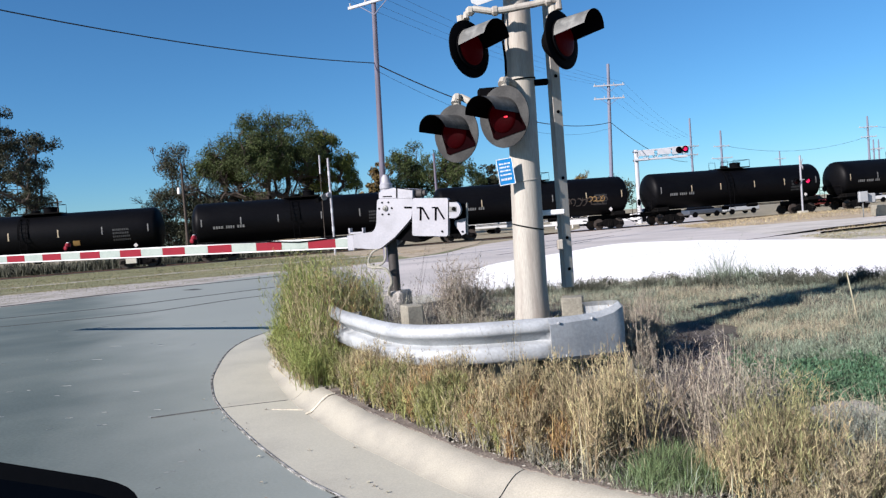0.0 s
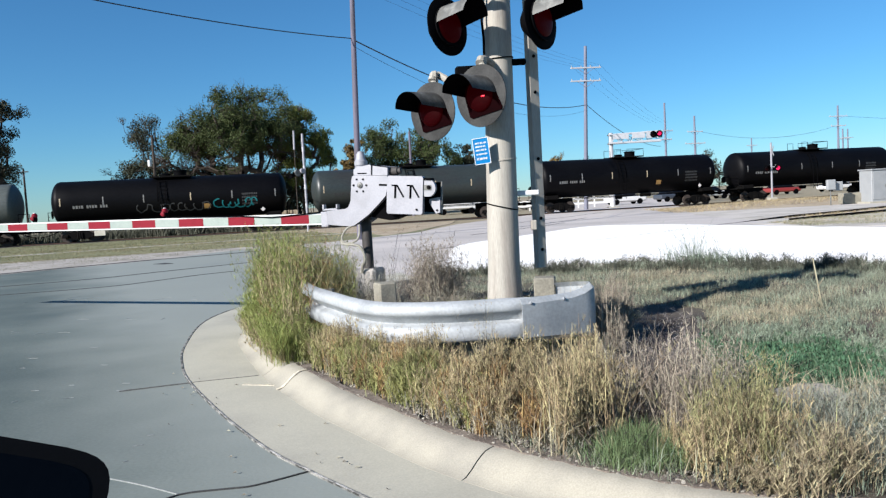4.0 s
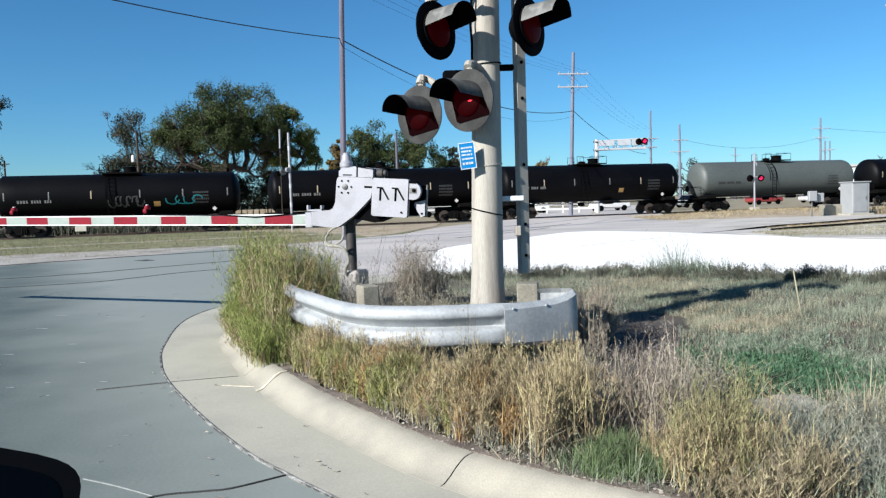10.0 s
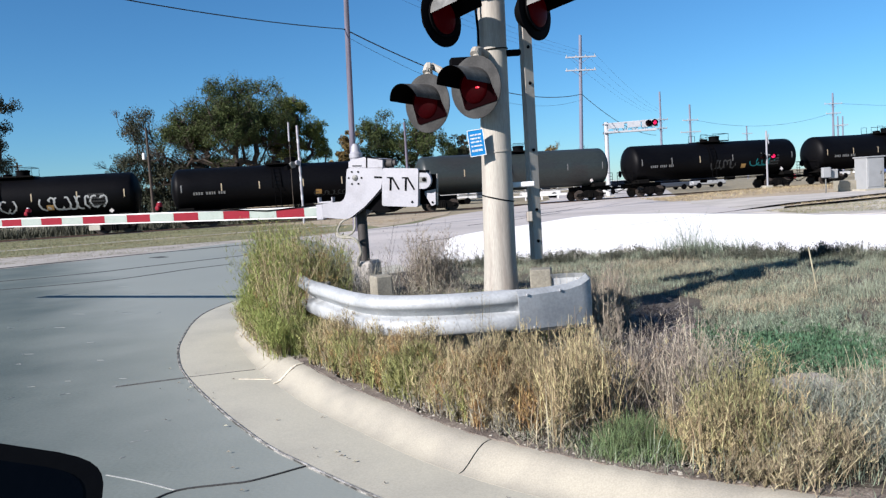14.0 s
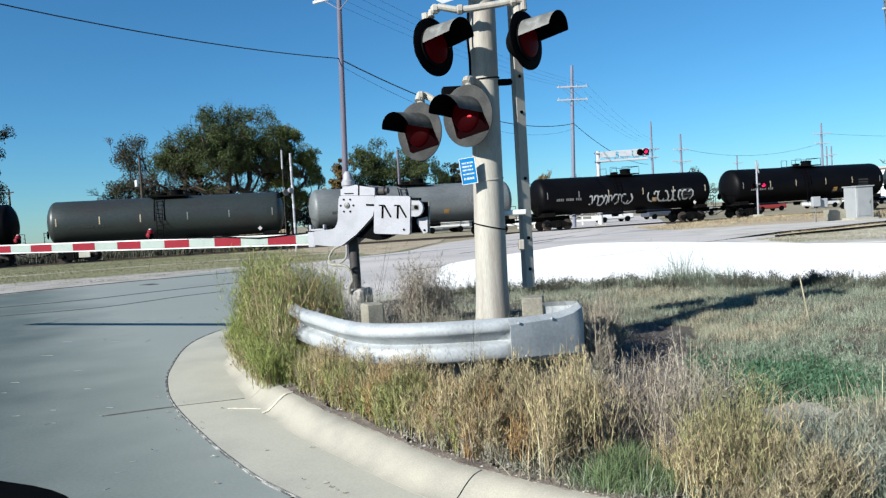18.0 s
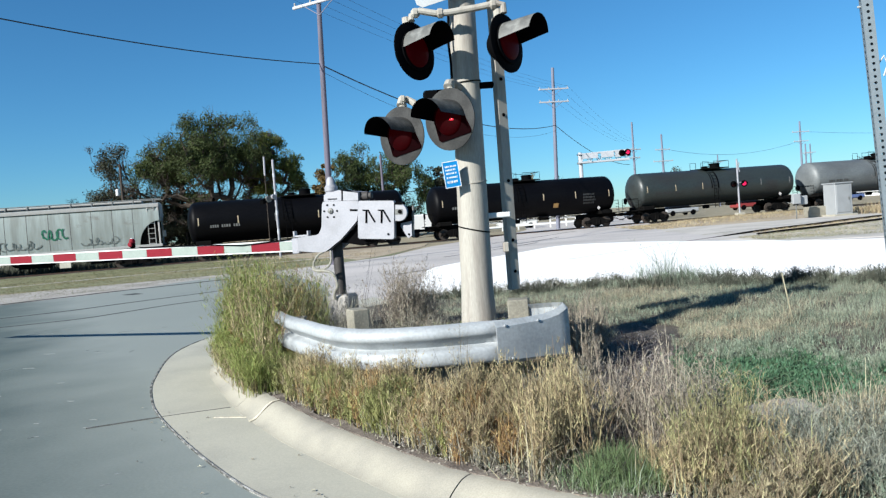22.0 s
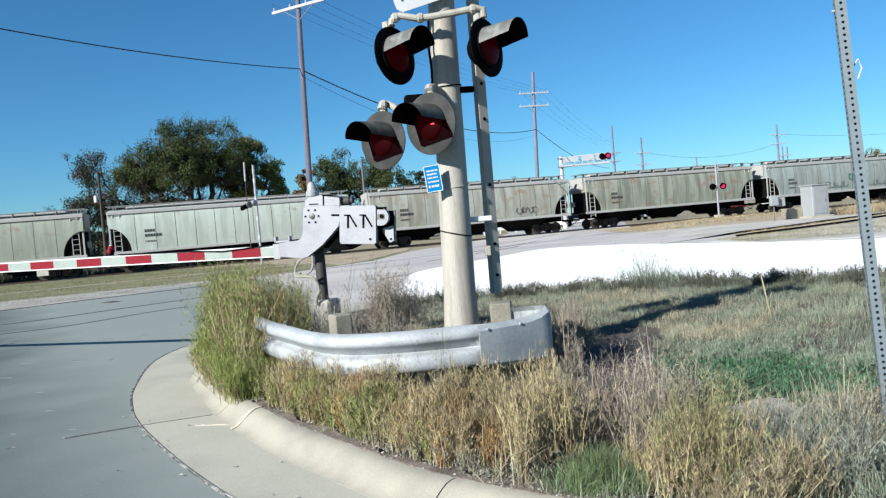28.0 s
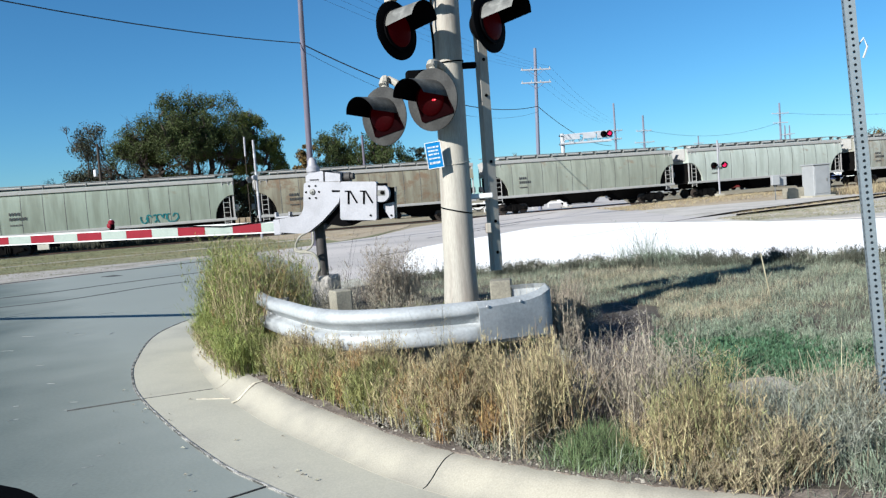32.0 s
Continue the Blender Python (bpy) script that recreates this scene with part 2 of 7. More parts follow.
M_DRYTURF = material("dry_turf", (0.38, 0.32, 0.23), 0.95, vary=0.3, scale=0.6, fine=9, bump=0.4, second=(0.29, 0.235, 0.155), mix=(0.35, 0.65))
M_BALLAST = material("ballast", (0.0360, 0.0312, 0.0276), 0.95, vary=0.4, scale=2, fine=12, bump=0.8)
M_TIE = material("tie_wood", (0.0360, 0.0280, 0.0220), 0.9, vary=0.3, scale=3, spread=0.3, random_by="island")
M_RAIL = material("rail_steel", (0.104, 0.064, 0.044), 0.55, metal=0.6, vary=0.3, scale=4)
M_GALV = material("galvanised_steel", (0.385, 0.402, 0.41), 0.6, metal=0.1, vary=0.12, scale=3, fine=40, bump=0.04, second=(0.315, 0.33, 0.338))
M_MAST = material("mast_paint", (0.347, 0.326, 0.28), 0.75, vary=0.14, scale=1.6, fine=30, bump=0.06, second=(0.235, 0.205, 0.175), mix=(0.48, 0.70), stretch=(5, 5, 0.4))
M_GATE = material("silver_paint", (0.30, 0.30, 0.325), 0.55, metal=0.1, vary=0.08, scale=4, fine=60, bump=0.03, second=(0.255, 0.255, 0.275))
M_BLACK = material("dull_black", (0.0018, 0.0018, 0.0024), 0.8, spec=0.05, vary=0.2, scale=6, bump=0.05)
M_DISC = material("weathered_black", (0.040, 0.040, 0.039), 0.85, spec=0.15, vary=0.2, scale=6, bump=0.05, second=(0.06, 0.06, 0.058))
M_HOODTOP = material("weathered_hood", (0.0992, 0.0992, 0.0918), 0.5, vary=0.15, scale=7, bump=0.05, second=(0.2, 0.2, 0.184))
# Darker copy of the hood paint; the lower pair's shade is in its colour.
M_HOODDARK = material("shaded_hood", (0.055, 0.054, 0.05), 0.6, spec=0.3, vary=0.25, scale=5, bump=0.05, second=(0.12, 0.12, 0.11), mix=(0.5, 0.66))
M_LENS = material("red_lens", (0.0112, 0.0004, 0.0008), 0.35, spec=0.1, vary=0.1, scale=20, fine=200, bump=0.1)
M_LENSLIT = material("lit_red_lens", (0.010, 0.0002, 0.0006), 0.5, spec=0.03, vary=0.25, scale=14, fine=120, bump=0.1, emit=((1.0, 0.004, 0.03), 0.006))
M_GLOW = material("lit_lamp", (0.48, 0.016, 0.016), 0.2, vary=0.05, bump=0, emit=((1.0, 0.02, 0.06), 0.5))
M_FARGLOW = material("far_red_light", (0.36, 0.010, 0.07), 0.2, vary=0.05, bump=0, emit=((1.0, 0.012, 0.10), 0.5))
M_RED = material("red_reflective", (0.175, 0.004, 0.015), 0.65, spec=0.2, vary=0.08, scale=8, bump=0.02)
M_WHITE = material("white_reflective", (0.272, 0.312, 0.276), 0.45, vary=0.06, scale=6, bump=0.02, second=(0.24, 0.28, 0.248))
M_WHITEPAINT = material("white_paint", (0.624, 0.624, 0.608), 0.5, vary=0.05, scale=5, bump=0.03)
M_BLUE = material("blue_sign", (0.008, 0.15, 0.40), 0.4, vary=0.05, bump=0.01)
M_GREEN = material("green_letters", (0.016, 0.096, 0.04), 0.5, vary=0.05, bump=0.0)
M_WOOD = material("pole_wood", (0.122, 0.112, 0.15), 0.85, vary=0.2, scale=2, fine=40, bump=0.25, stretch=(6, 6, 0.4), second=(0.085, 0.078, 0.092))
M_BLOCK = material("grey_timber", (0.24, 0.224, 0.176), 0.9, vary=0.2, scale=3, fine=50, bump=0.25)
M_OLDWOOD = material("old_pole", (0.165, 0.172, 0.225), 0.85, vary=0.2, scale=2, fine=40, bump=0.2, stretch=(6, 6, 0.4))
M_WIRE = material("cable", (0.016, 0.016, 0.0176), 0.6, vary=0.1, bump=0)
M_CABINET = material("cabinet_grey", (0.272, 0.28, 0.284), 0.5, vary=0.08, scale=2, bump=0.02)
M_POST = material("post_steel", (0.185, 0.215, 0.235), 0.5, metal=0.25, vary=0.08, scale=9, fine=90, bump=0.02)
M_TANK = {
    "black": material("tank_black", (0.0018, 0.0018, 0.0026), 0.5, spec=0.09, vary=0.25, scale=0.7, fine=9, bump=0.02, second=(0.0034, 0.0035, 0.0042), mix=(0.4, 0.75), stretch=(0.5, 1, 1)),
    "dark": material("tank_dark_grey", (0.026, 0.032, 0.031), 0.42, spec=0.45, vary=0.18, scale=0.7, fine=9, bump=0.02, second=(0.0256, 0.0272, 0.0264), stretch=(0.5, 1, 1)),
    "grey": material("tank_grey", (0.076, 0.0856, 0.08), 0.55, vary=0.15, scale=0.7, fine=9, bump=0.02, second=(0.068, 0.076, 0.072), stretch=(0.5, 1, 1)),
    "pale": material("tank_pale_grey", (0.128, 0.138, 0.140), 0.5, vary=0.12, scale=0.7, fine=9, bump=0.02, second=(0.092, 0.099, 0.101), mix=(0.4, 0.65), stretch=(0.5, 1, 1)),
}


def hopper_material(name, colour, streak, rust, amount):
    """Weathered car paint: runs of dirt down the side, and rust in blotches; amount: how much rust."""
    mat = material(name, colour, 0.6, vary=0.07, scale=1.1, fine=5.0, bump=0.02, second=streak, mix=(0.44, 0.62), stretch=(1.7, 1, 0.22))
    nt = mat.node_tree
    n, l = nt.nodes, nt.links
    bsdf = n["Principled BSDF"]
    paint = bsdf.inputs["Base Color"].links[0].from_socket
    co, mp, blot, ramp, mix = (n.new(k) for k in ("ShaderNodeTexCoord", "ShaderNodeMapping", "ShaderNodeTexNoise", "ShaderNodeValToRGB", "ShaderNodeMixRGB"))
    mp.inputs["Scale"].default_value = (0.8, 1, 1.1)
    blot.inputs["Scale"].default_value, blot.inputs["Detail"].default_value, blot.inputs["Roughness"].default_value = 0.95, 9, 0.68
    ramp.color_ramp.elements[0].position, ramp.color_ramp.elements[1].position = 0.62 - amount, 0.72 - amount
    ramp.color_ramp.elements[1].color = (0.75, 0.75, 0.75, 1)
    l.new(co.outputs["Object"], mp.inputs[0]), l.new(mp.outputs[0], blot.inputs["Vector"]), l.new(blot.outputs[0], ramp.inputs[0])
    l.new(ramp.outputs[0], mix.inputs[0]), l.new(paint, mix.inputs[1])
    mix.inputs[2].default_value = (*rust, 1)
    l.new(mix.outputs[0], bsdf.inputs["Base Color"])
    return mat


M_HOPPER = {
    "green": hopper_material("hopper_green_grey", (0.280, 0.290, 0.236), (0.160, 0.174, 0.133), (0.20, 0.13, 0.085), 0.09),
    "grey": hopper_material("hopper_grey", (0.284, 0.317, 0.300), (0.213, 0.230, 0.212), (0.17, 0.165, 0.145), 0.05),
    "rusty": hopper_material("hopper_rusty", (0.318, 0.330, 0.287), (0.226, 0.217, 0.174), (0.225, 0.15, 0.095), 0.085),
    "cream": hopper_material("hopper_cream", (0.288, 0.308, 0.250), (0.228, 0.242, 0.195), (0.21, 0.16, 0.11), 0.05),
    "tan": hopper_material("hopper_tan", (0.250, 0.238, 0.175), (0.165, 0.145, 0.102), (0.165, 0.105, 0.06), 0.12),
    "pale": hopper_material("hopper_pale", (0.420, 0.455, 0.408), (0.345, 0.375, 0.330), (0.24, 0.20, 0.15), 0.03),
    "clean": hopper_material("hopper_clean", (0.254, 0.290, 0.235), (0.197, 0.221, 0.174), (0.19, 0.18, 0.13), 0.02),
}
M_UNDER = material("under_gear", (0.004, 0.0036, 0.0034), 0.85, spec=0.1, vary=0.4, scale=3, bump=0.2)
M_BRAKE = material("rusty_gear", (0.048, 0.036, 0.028), 0.8, vary=0.4, scale=3, bump=0.2)
M_STRIPE = material("yellow_tape", (0.336, 0.2, 0.064), 0.4, vary=0.1, bump=0)
M_TAPE = material("pale_tape", (0.40, 0.33, 0.22), 0.5, vary=0.1, bump=0)
M_MARK = material("stencil_white", (0.17, 0.17, 0.165), 0.6, vary=0.3, scale=8, bump=0)
M_MARKDIM = material("faded_stencil", (0.035, 0.035, 0.035), 0.7, vary=0.3, scale=8, bump=0)
M_MARKDARK = material("dark_stencil", (0.056, 0.056, 0.056), 0.7, vary=0.15, scale=8, bump=0)
M_TEAL = material("teal_spray", (0.016, 0.16, 0.176), 0.6, vary=0.2, bump=0)
M_SPRAYGREEN = material("green_spray", (0.024, 0.136, 0.072), 0.6, vary=0.2, bump=0)
M_PLACARD = material("placard", (0.56, 0.528, 0.496), 0.5, vary=0.1, bump=0)
M_RUNBOARD = material("grimy_walkway", (0.24, 0.243, 0.235), 0.6, vary=0.25, scale=3, bump=0.03)
M_STEELTRIM = material("dusty_trim", (0.36, 0.352, 0.336), 0.6, vary=0.1, scale=4, bump=0.03)
M_GLASSDARK = material("mirror_glass", (0.04, 0.04, 0.044), 0.03, metal=0.9, vary=0.02, bump=0)
M_BARK = material("bark", (0.052, 0.04, 0.0304), 0.9, vary=0.3, scale=3, fine=25, bump=0.5)


def leaf_material(name, colour, spread=0.22, scale=3.2, fine=17.0, vary=0.3):
    """Growth whose tone holds over a clump, with a smaller change from leaf to leaf."""
    mat = material(name, colour, 0.7, spec=0.25, vary=vary, scale=scale, fine=fine, bump=0, spread=spread * 0.9, random_by="island")
    bsdf = mat.node_tree.nodes["Principled BSDF"]
    bsdf.inputs["Transmission Weight"].default_value = 0.0
    bsdf.inputs["Subsurface Weight"].default_value = 0.0
    return mat


M_LEAF = leaf_material("olive_leaves", (0.050, 0.066, 0.018), 0.25, 0.45, 2.2)
M_LEAFLIGHT = leaf_material("yellow_green_leaves", (0.118, 0.135, 0.03), 0.25, 0.45, 2.2)
M_LEAFAUTUMN = leaf_material("autumn_leaves", (0.15, 0.105, 0.035), 0.25, 0.45, 2.2)
M_LEAFGREY = leaf_material("grey_green_leaves", (0.042, 0.046, 0.026), 0.25, 0.45, 2.2)
M_STRAW = leaf_material("straw", (0.318, 0.262, 0.150), 0.5)
M_STRAWPALE = leaf_material("pale_straw", (0.318, 0.284, 0.196), 0.4)
M_WEED = leaf_material("weed_green", (0.215, 0.24, 0.068), 0.4)
M_BRUSH = leaf_material("dead_brush", (0.262, 0.247, 0.197), 0.5)
M_FIELD = leaf_material("field_grass", (0.238, 0.262, 0.190), 0.5, 1.1, 7.0)
M_COVER = leaf_material("ground_cover", (0.072, 0.135, 0.07), 0.5)
M_STONE = material("pebbles", (0.28, 0.255, 0.22), 0.9, vary=0.2, scale=5, spread=0.5, random_by="island")
M_GOLDGRASS = leaf_material("golden_grass", (0.30, 0.245, 0.15), 0.4, 0.5, 3.0)
M_GREYGRASS = leaf_material("grey_grass", (0.205, 0.20, 0.125), 0.4, 0.5, 3.0)
M_FILLER = material("pale_joint_filler", (0.42, 0.41, 0.385), 0.9, vary=0.4, scale=10, second=(0.2, 0.195, 0.18), mix=(0.4, 0.55))
M_SCUFF = material("pale_scuff", (0.24, 0.252, 0.244), 0.9, vary=0.2, scale=7, second=(0.2, 0.212, 0.208))
M_BLOCKPALE = material("pale_concrete", (0.336, 0.32, 0.296), 0.9, vary=0.15, scale=5, fine=50, bump=0.2)
M_CONDUIT = material("pale_conduit", (0.27, 0.26, 0.215), 0.7, vary=0.15, scale=6, bump=0.05)
M_DARKPIPE = material("dark_pipe", (0.04, 0.036, 0.0336), 0.7, vary=0.2, scale=5, bump=0.05)
M_PINKBRUSH = leaf_material("pinkish_brush", (0.288, 0.25, 0.195), 0.45)
M_RUST = leaf_material("rusty_weed", (0.30, 0.195, 0.088), 0.45)
M_RUSSET = leaf_material("russet_weed", (0.275, 0.235, 0.15), 0.45)
M_DARKTWIG = leaf_material("dark_twigs", (0.048, 0.04, 0.044), 0.5)
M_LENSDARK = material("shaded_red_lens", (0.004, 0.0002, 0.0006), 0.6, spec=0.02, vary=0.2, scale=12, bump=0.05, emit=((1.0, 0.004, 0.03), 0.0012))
M_MIRROR = material("black_mirror_glass", (0.002, 0.002, 0.0025), 0.12, spec=0.12, vary=0.2, scale=4, bump=0)
M_GREYTWIG = leaf_material("grey_twigs", (0.25, 0.225, 0.21), 0.5)
M_GREYWEED = leaf_material("grey_green_weed", (0.225, 0.235, 0.19), 0.5)
M_DULLGREEN = leaf_material("dull_green", (0.185, 0.22, 0.158), 0.5)
M_TUFT = leaf_material("tuft_green", (0.15, 0.20, 0.09), 0.5)
M_OLIVEWEED = leaf_material("olive_weed", (0.262, 0.262, 0.098), 0.4)
M_OLIVESTEM = leaf_material("olive_stems", (0.25, 0.24, 0.115), 0.4)
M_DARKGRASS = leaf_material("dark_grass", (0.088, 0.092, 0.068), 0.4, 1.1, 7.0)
M_PALESTEEL = material("pale_steel", (0.44, 0.45, 0.47), 0.5, vary=0.1, scale=3, bump=0.02)
M_CASE = material("black_plastic", (0.0022, 0.002, 0.0024), 0.6, spec=0.12, vary=0.2, scale=9, bump=0.02)
M_DUST = material("dusty_ground", (0.50, 0.465, 0.42), 0.95, vary=0.15, scale=0.5, fine=18, bump=0.3, second=(0.37, 0.345, 0.30), mix=(0.42, 0.66))
M_VERGEGRASS = leaf_material("verge_grass", (0.158, 0.158, 0.07), 0.4, 0.5, 3.0)
M_SPRAYGREY = material("grey_spray", (0.14, 0.155, 0.145), 0.6, vary=0.2, bump=0)
M_ARMWOOD = material("pale_crossarm", (0.40, 0.405, 0.43), 0.8, vary=0.15, scale=3, bump=0.1)
M_SPRAYWHITE = material("white_spray", (0.36, 0.365, 0.36), 0.6, vary=0.15, bump=0)

# ---------------------------------------------------------------- ground, road, kerb


def smooth_line(pts, n=6):
    """A rounded line through points of the plan."""
    out = []
    for i in range(len(pts) - 1):
        p0, p1, p2, p3 = (Vector(pts[max(0, min(len(pts) - 1, i + k))]) for k in (-1, 0, 1, 2))
        for k in range(n):
            t = k / n
            out.append(0.5 * (2 * p1 + (p2 - p0) * t + (2 * p0 - 5 * p1 + 4 * p2 - p3) * t * t + (3 * p1 - 3 * p2 + p3 - p0) * t ** 3))
    out.append(Vector(pts[-1]))
    return out


def flat(name, outline, z, mat, label, category, thick=0.05):
    """A paved or grown patch of the ground."""
    return thing(name, label, category, shape=Shape().slab([tuple(p) for p in outline], z - thick, z), material=mat, kind="structure", smooth=0)


def strip(pts, width, z0, z1):
    """A narrow band along a line of the plan, as a Shape."""
    pts = [Vector(p) for p in pts]
    left, right = [], []
    for i, p in enumerate(pts):
        d = (pts[min(i + 1, len(pts) - 1)] - pts[max(i - 1, 0)]).normalized()
        nrm = Vector((-d.y, d.x)) * width / 2
        left.append(p + nrm), right.append(p - nrm)
    return Shape().slab([tuple(p) for p in left + right[::-1]], z0, z1)


sheet = Shape()
sheet.add([(-2500, -2500, -0.03), (2500, -2500, -0.03), (2500, 2500, -0.03), (-2500, 2500, -0.03)], [(0, 1, 2, 3)])
thing("ground", "flat olive and tan mown grass land beside the railway", "ground", shape=sheet, material=M_TURF, kind="structure", smooth=0)

ROAD_EDGE = [(-45, -6), (-22, 15.5), (-14.1, 23.7), (-11.5, 26), (-10.1, 27.5), (-8.8, 30.3), (-6.6, 32.3), (-2.2, 35)]
road_out = [(-45, -30), (34, -30), (34, 3), (12, 13), (2, 16), (-0.5, 26)] + [tuple(p) for p in smooth_line(ROAD_EDGE[::-1], 4)]
flat("road", road_out, 0.0, M_ASPHALT, "worn grey street pavement with faint cracks", "road")
lane = [(-1.6, 16), (3, 14), (12, 14), (34, 5), (34, 17), (15, 23.5), (13.2, 28), (13.6, 34), (14.6, 42), (17.5, 53), (24, 75), (40, 130), (20, 130), (12, 76), (8.5, 63), (4.4, 55.5), (1.2, 48), (-1.0, 39), (-3.5, 35.2), (-6.0, 31.8), (-4.2, 27.5), (-2.6, 22)]
flat("street", lane, 0.004, M_LANE, "dusty pale grey street leading over the railway crossing", "road")
lot_near = smooth_line([(0.3, 14.5), (2.5, 14.0), (5, 12.8), (8.5, 10.8), (12, 9.1), (20, 5.3)], 4)
lot_far = smooth_line([(34, 13), (20, 20.0), (14.5, 22.6), (12.6, 26.5), (11.4, 29.5), (9.8, 33), (7.2, 35), (4.2, 31), (1.6, 27.5), (0.6, 25.2), (0.3, 21.2), (0.1, 17.1), (0.2, 15.2)], 5)
flat("gravel_lot", [tuple(p) for p in lot_near] + [(34, 1)] + [tuple(p) for p in lot_far], 0.012, M_LOT, "sunlit white crushed stone lot beside the street", "gravel lot")
shoulder = [tuple(p) for p in smooth_line(ROAD_EDGE[:-1], 4)] + [(-8.6, 33.5), (-13.9, 32), (-19, 30), (-30, 23), (-45, 11)]
flat("gravel_shoulder", shoulder, -0.004, M_SHOULDER, "pale gravel shoulder with thin dry grass along the road", "gravel shoulder")
strip_out = [(-45, 47.4), (-30, 50.9), (-16, 54.2), (-4, 57.0), (1.5, 58.3), (0.6, 50.5), (-0.9, 40), (-3, 36), (-9, 34), (-14, 33), (-19, 31.5), (-30, 25), (-45, 13)]
flat("verge", strip_out, -0.012, M_VERGE, "strip of short tan grass between road and tracks", "verge")

flat("worn_path", [(-45, 26.6), (-30, 32.8), (-20.2, 37.4), (-15.6, 39.7), (-10.5, 41.5), (-3.5, 43.6), (-3.5, 44.6), (-10.5, 42.6), (-15.6, 40.8), (-20.2, 38.5), (-30, 33.9), (-45, 27.7)], -0.006, M_SHOULDER, "pale worn line of gravel through the verge", "verge")

flat("dry_strip", [(-16, 53.6), (-4, 56.5), (1.5, 57.8), (1.0, 51), (-0.3, 45.5), (-1.4, 40.5), (-2.6, 37.6), (-4.0, 42), (-8, 48.5)], -0.008, M_DRYTURF, "dry tan grass between street and tracks", "verge")
KERB = [(-0.2, 14.8), (-1.4, 13.8), (-2.25, 12.2), (-2.62, 10.6), (-2.56, 9.3), (-2.26, 8.35), (-1.78, 7.14), (-1.56, 6.67), (-1.09, 5.78), (-0.62, 5.05), (-0.22, 4.45), (0.13, 4.04), (0.47, 3.72), (0.8, 3.45), (1.2, 3.2), (2.1, 2.75), (4, 2.1), (9, 0.9), (20, -1.0)]
kerb_line = smooth_line(KERB, 5)


def kerb_normal(i):
    d = (kerb_line[min(i + 1, len(kerb_line) - 1)] - kerb_line[max(i - 1, 0)]).normalized()
    return Vector((-d.y, d.x))          # towards the soil


kerb = thing("kerb", "rolled tan concrete kerb round the planted island", "kerb", kind="structure")
kerb_profile = [(0.0, -0.05), (0.0, 0.0075), (0.035, 0.016), (0.08, 0.044), (0.125, 0.080), (0.165, 0.108), (0.20, 0.125), (0.24, 0.133), (0.275, 0.134), (0.29, 0.122), (0.29, -0.05)]
cuts = [0, 15, 30.3, 53.9, 76, len(kerb_line) - 1]
for a, b in zip(cuts[:-1], cuts[1:]):
    secs = []
    steps = max(2, int((b - a) * 2) + 1)
    for k in range(steps):
        u = a + (b - a) * k / (steps - 1)
        i = min(int(u), len(kerb_line) - 2)
        w = u - i
        p = kerb_line[i].lerp(kerb_line[i + 1], w)
        nrm = kerb_normal(i).lerp(kerb_normal(i + 1), w).normalized()
        d = Vector((nrm.y, -nrm.x)) * (0.005 if k == 0 else -0.005 if k == steps - 1 else 0)
        j = 0.004 * math.sin(3.1 * u)
        secs.append([(p.x + d.x + nrm.x * o, p.y + d.y + nrm.y * o, h + (j if h > 0.1 else 0)) for o, h in kerb_profile])
    part("kerb_stone", Shape().sweep(secs, closed=True), M_KERB, kerb)
# painted mark on the kerb
paint_i = 36
secs = []
for k, (o, h) in enumerate([(-0.02, 0.010), (0.035, 0.022), (0.08, 0.050), (0.125, 0.086), (0.165, 0.114), (0.21, 0.133), (0.28, 0.139)]):
    nrm = kerb_normal(paint_i)
    p = kerb_line[paint_i] + nrm * o
    d = Vector((nrm.y, -nrm.x)) * (0.022 + 0.006 * math.sin(k * 2.0))
    p = p - Vector((nrm.y, -nrm.x)) * 0.05 * k / 6
    secs.append([(p.x - d.x, p.y - d.y, h), (p.x + d.x, p.y + d.y, h)])
part("paint_mark", Shape().sweep(secs), M_PAINTLINE, kerb, "cream paint line over the kerb", smooth=0)

JOINT = [(-0.9, 17), (-2.6, 14.4), (-3.3, 12.6), (-3.5, 11), (-3.13, 8.98), (-2.77, 7.82), (-2.41, 6.98), (-1.83, 5.9), (-1.44, 5.24), (-1.15, 4.79), (-0.87, 4.44), (-0.7, 4.23), (-0.25, 3.72), (0.4, 3.15), (1.2, 2.65), (4, 1.5), (9, 0.3), (20, -1.7)]
joint_line = smooth_line(JOINT, 5)
gut = [tuple(p) for p in joint_line] + [tuple(p + kerb_normal(i) * 0.03) for i, p in reversed(list(enumerate(kerb_line)))]
flat("gutter", gut, 0.006, M_CONCRETE, "smooth tan concrete gutter apron along the kerb", "gutter")
seams = thing("pavement_seam", "dark sealed joints in the pavement", "seam", kind="structure")
near_j = [p for p in joint_line if 2.5 < p.y < 12.3]
part("joint", strip(near_j, 0.019, 0.0, 0.0105), M_GRITLINE, seams, smooth=0)
part("joint", strip(smooth_line([(-3.0, 6.79), (-2.41, 6.98), (-1.8, 7.12)], 4), 0.006, 0.0, 0.011), M_SEAM, seams, smooth=0)
part("paint_dash", strip([(-1.86, 6.78), (-1.54, 6.68)], 0.03, 0.0, 0.011), M_PAINTLINE, seams, smooth=0)
part("joint", strip(smooth_line([(-20, 16.5), (-13.5, 18.5), (-11.45, 19.18), (-10.22, 19.62), (-9.02, 20.28), (-7.89, 21.4), (-6.31, 22.78), (-4.5, 24.4)], 4), 0.15, -0.004, 0.005), M_CRACK, seams, smooth=0)
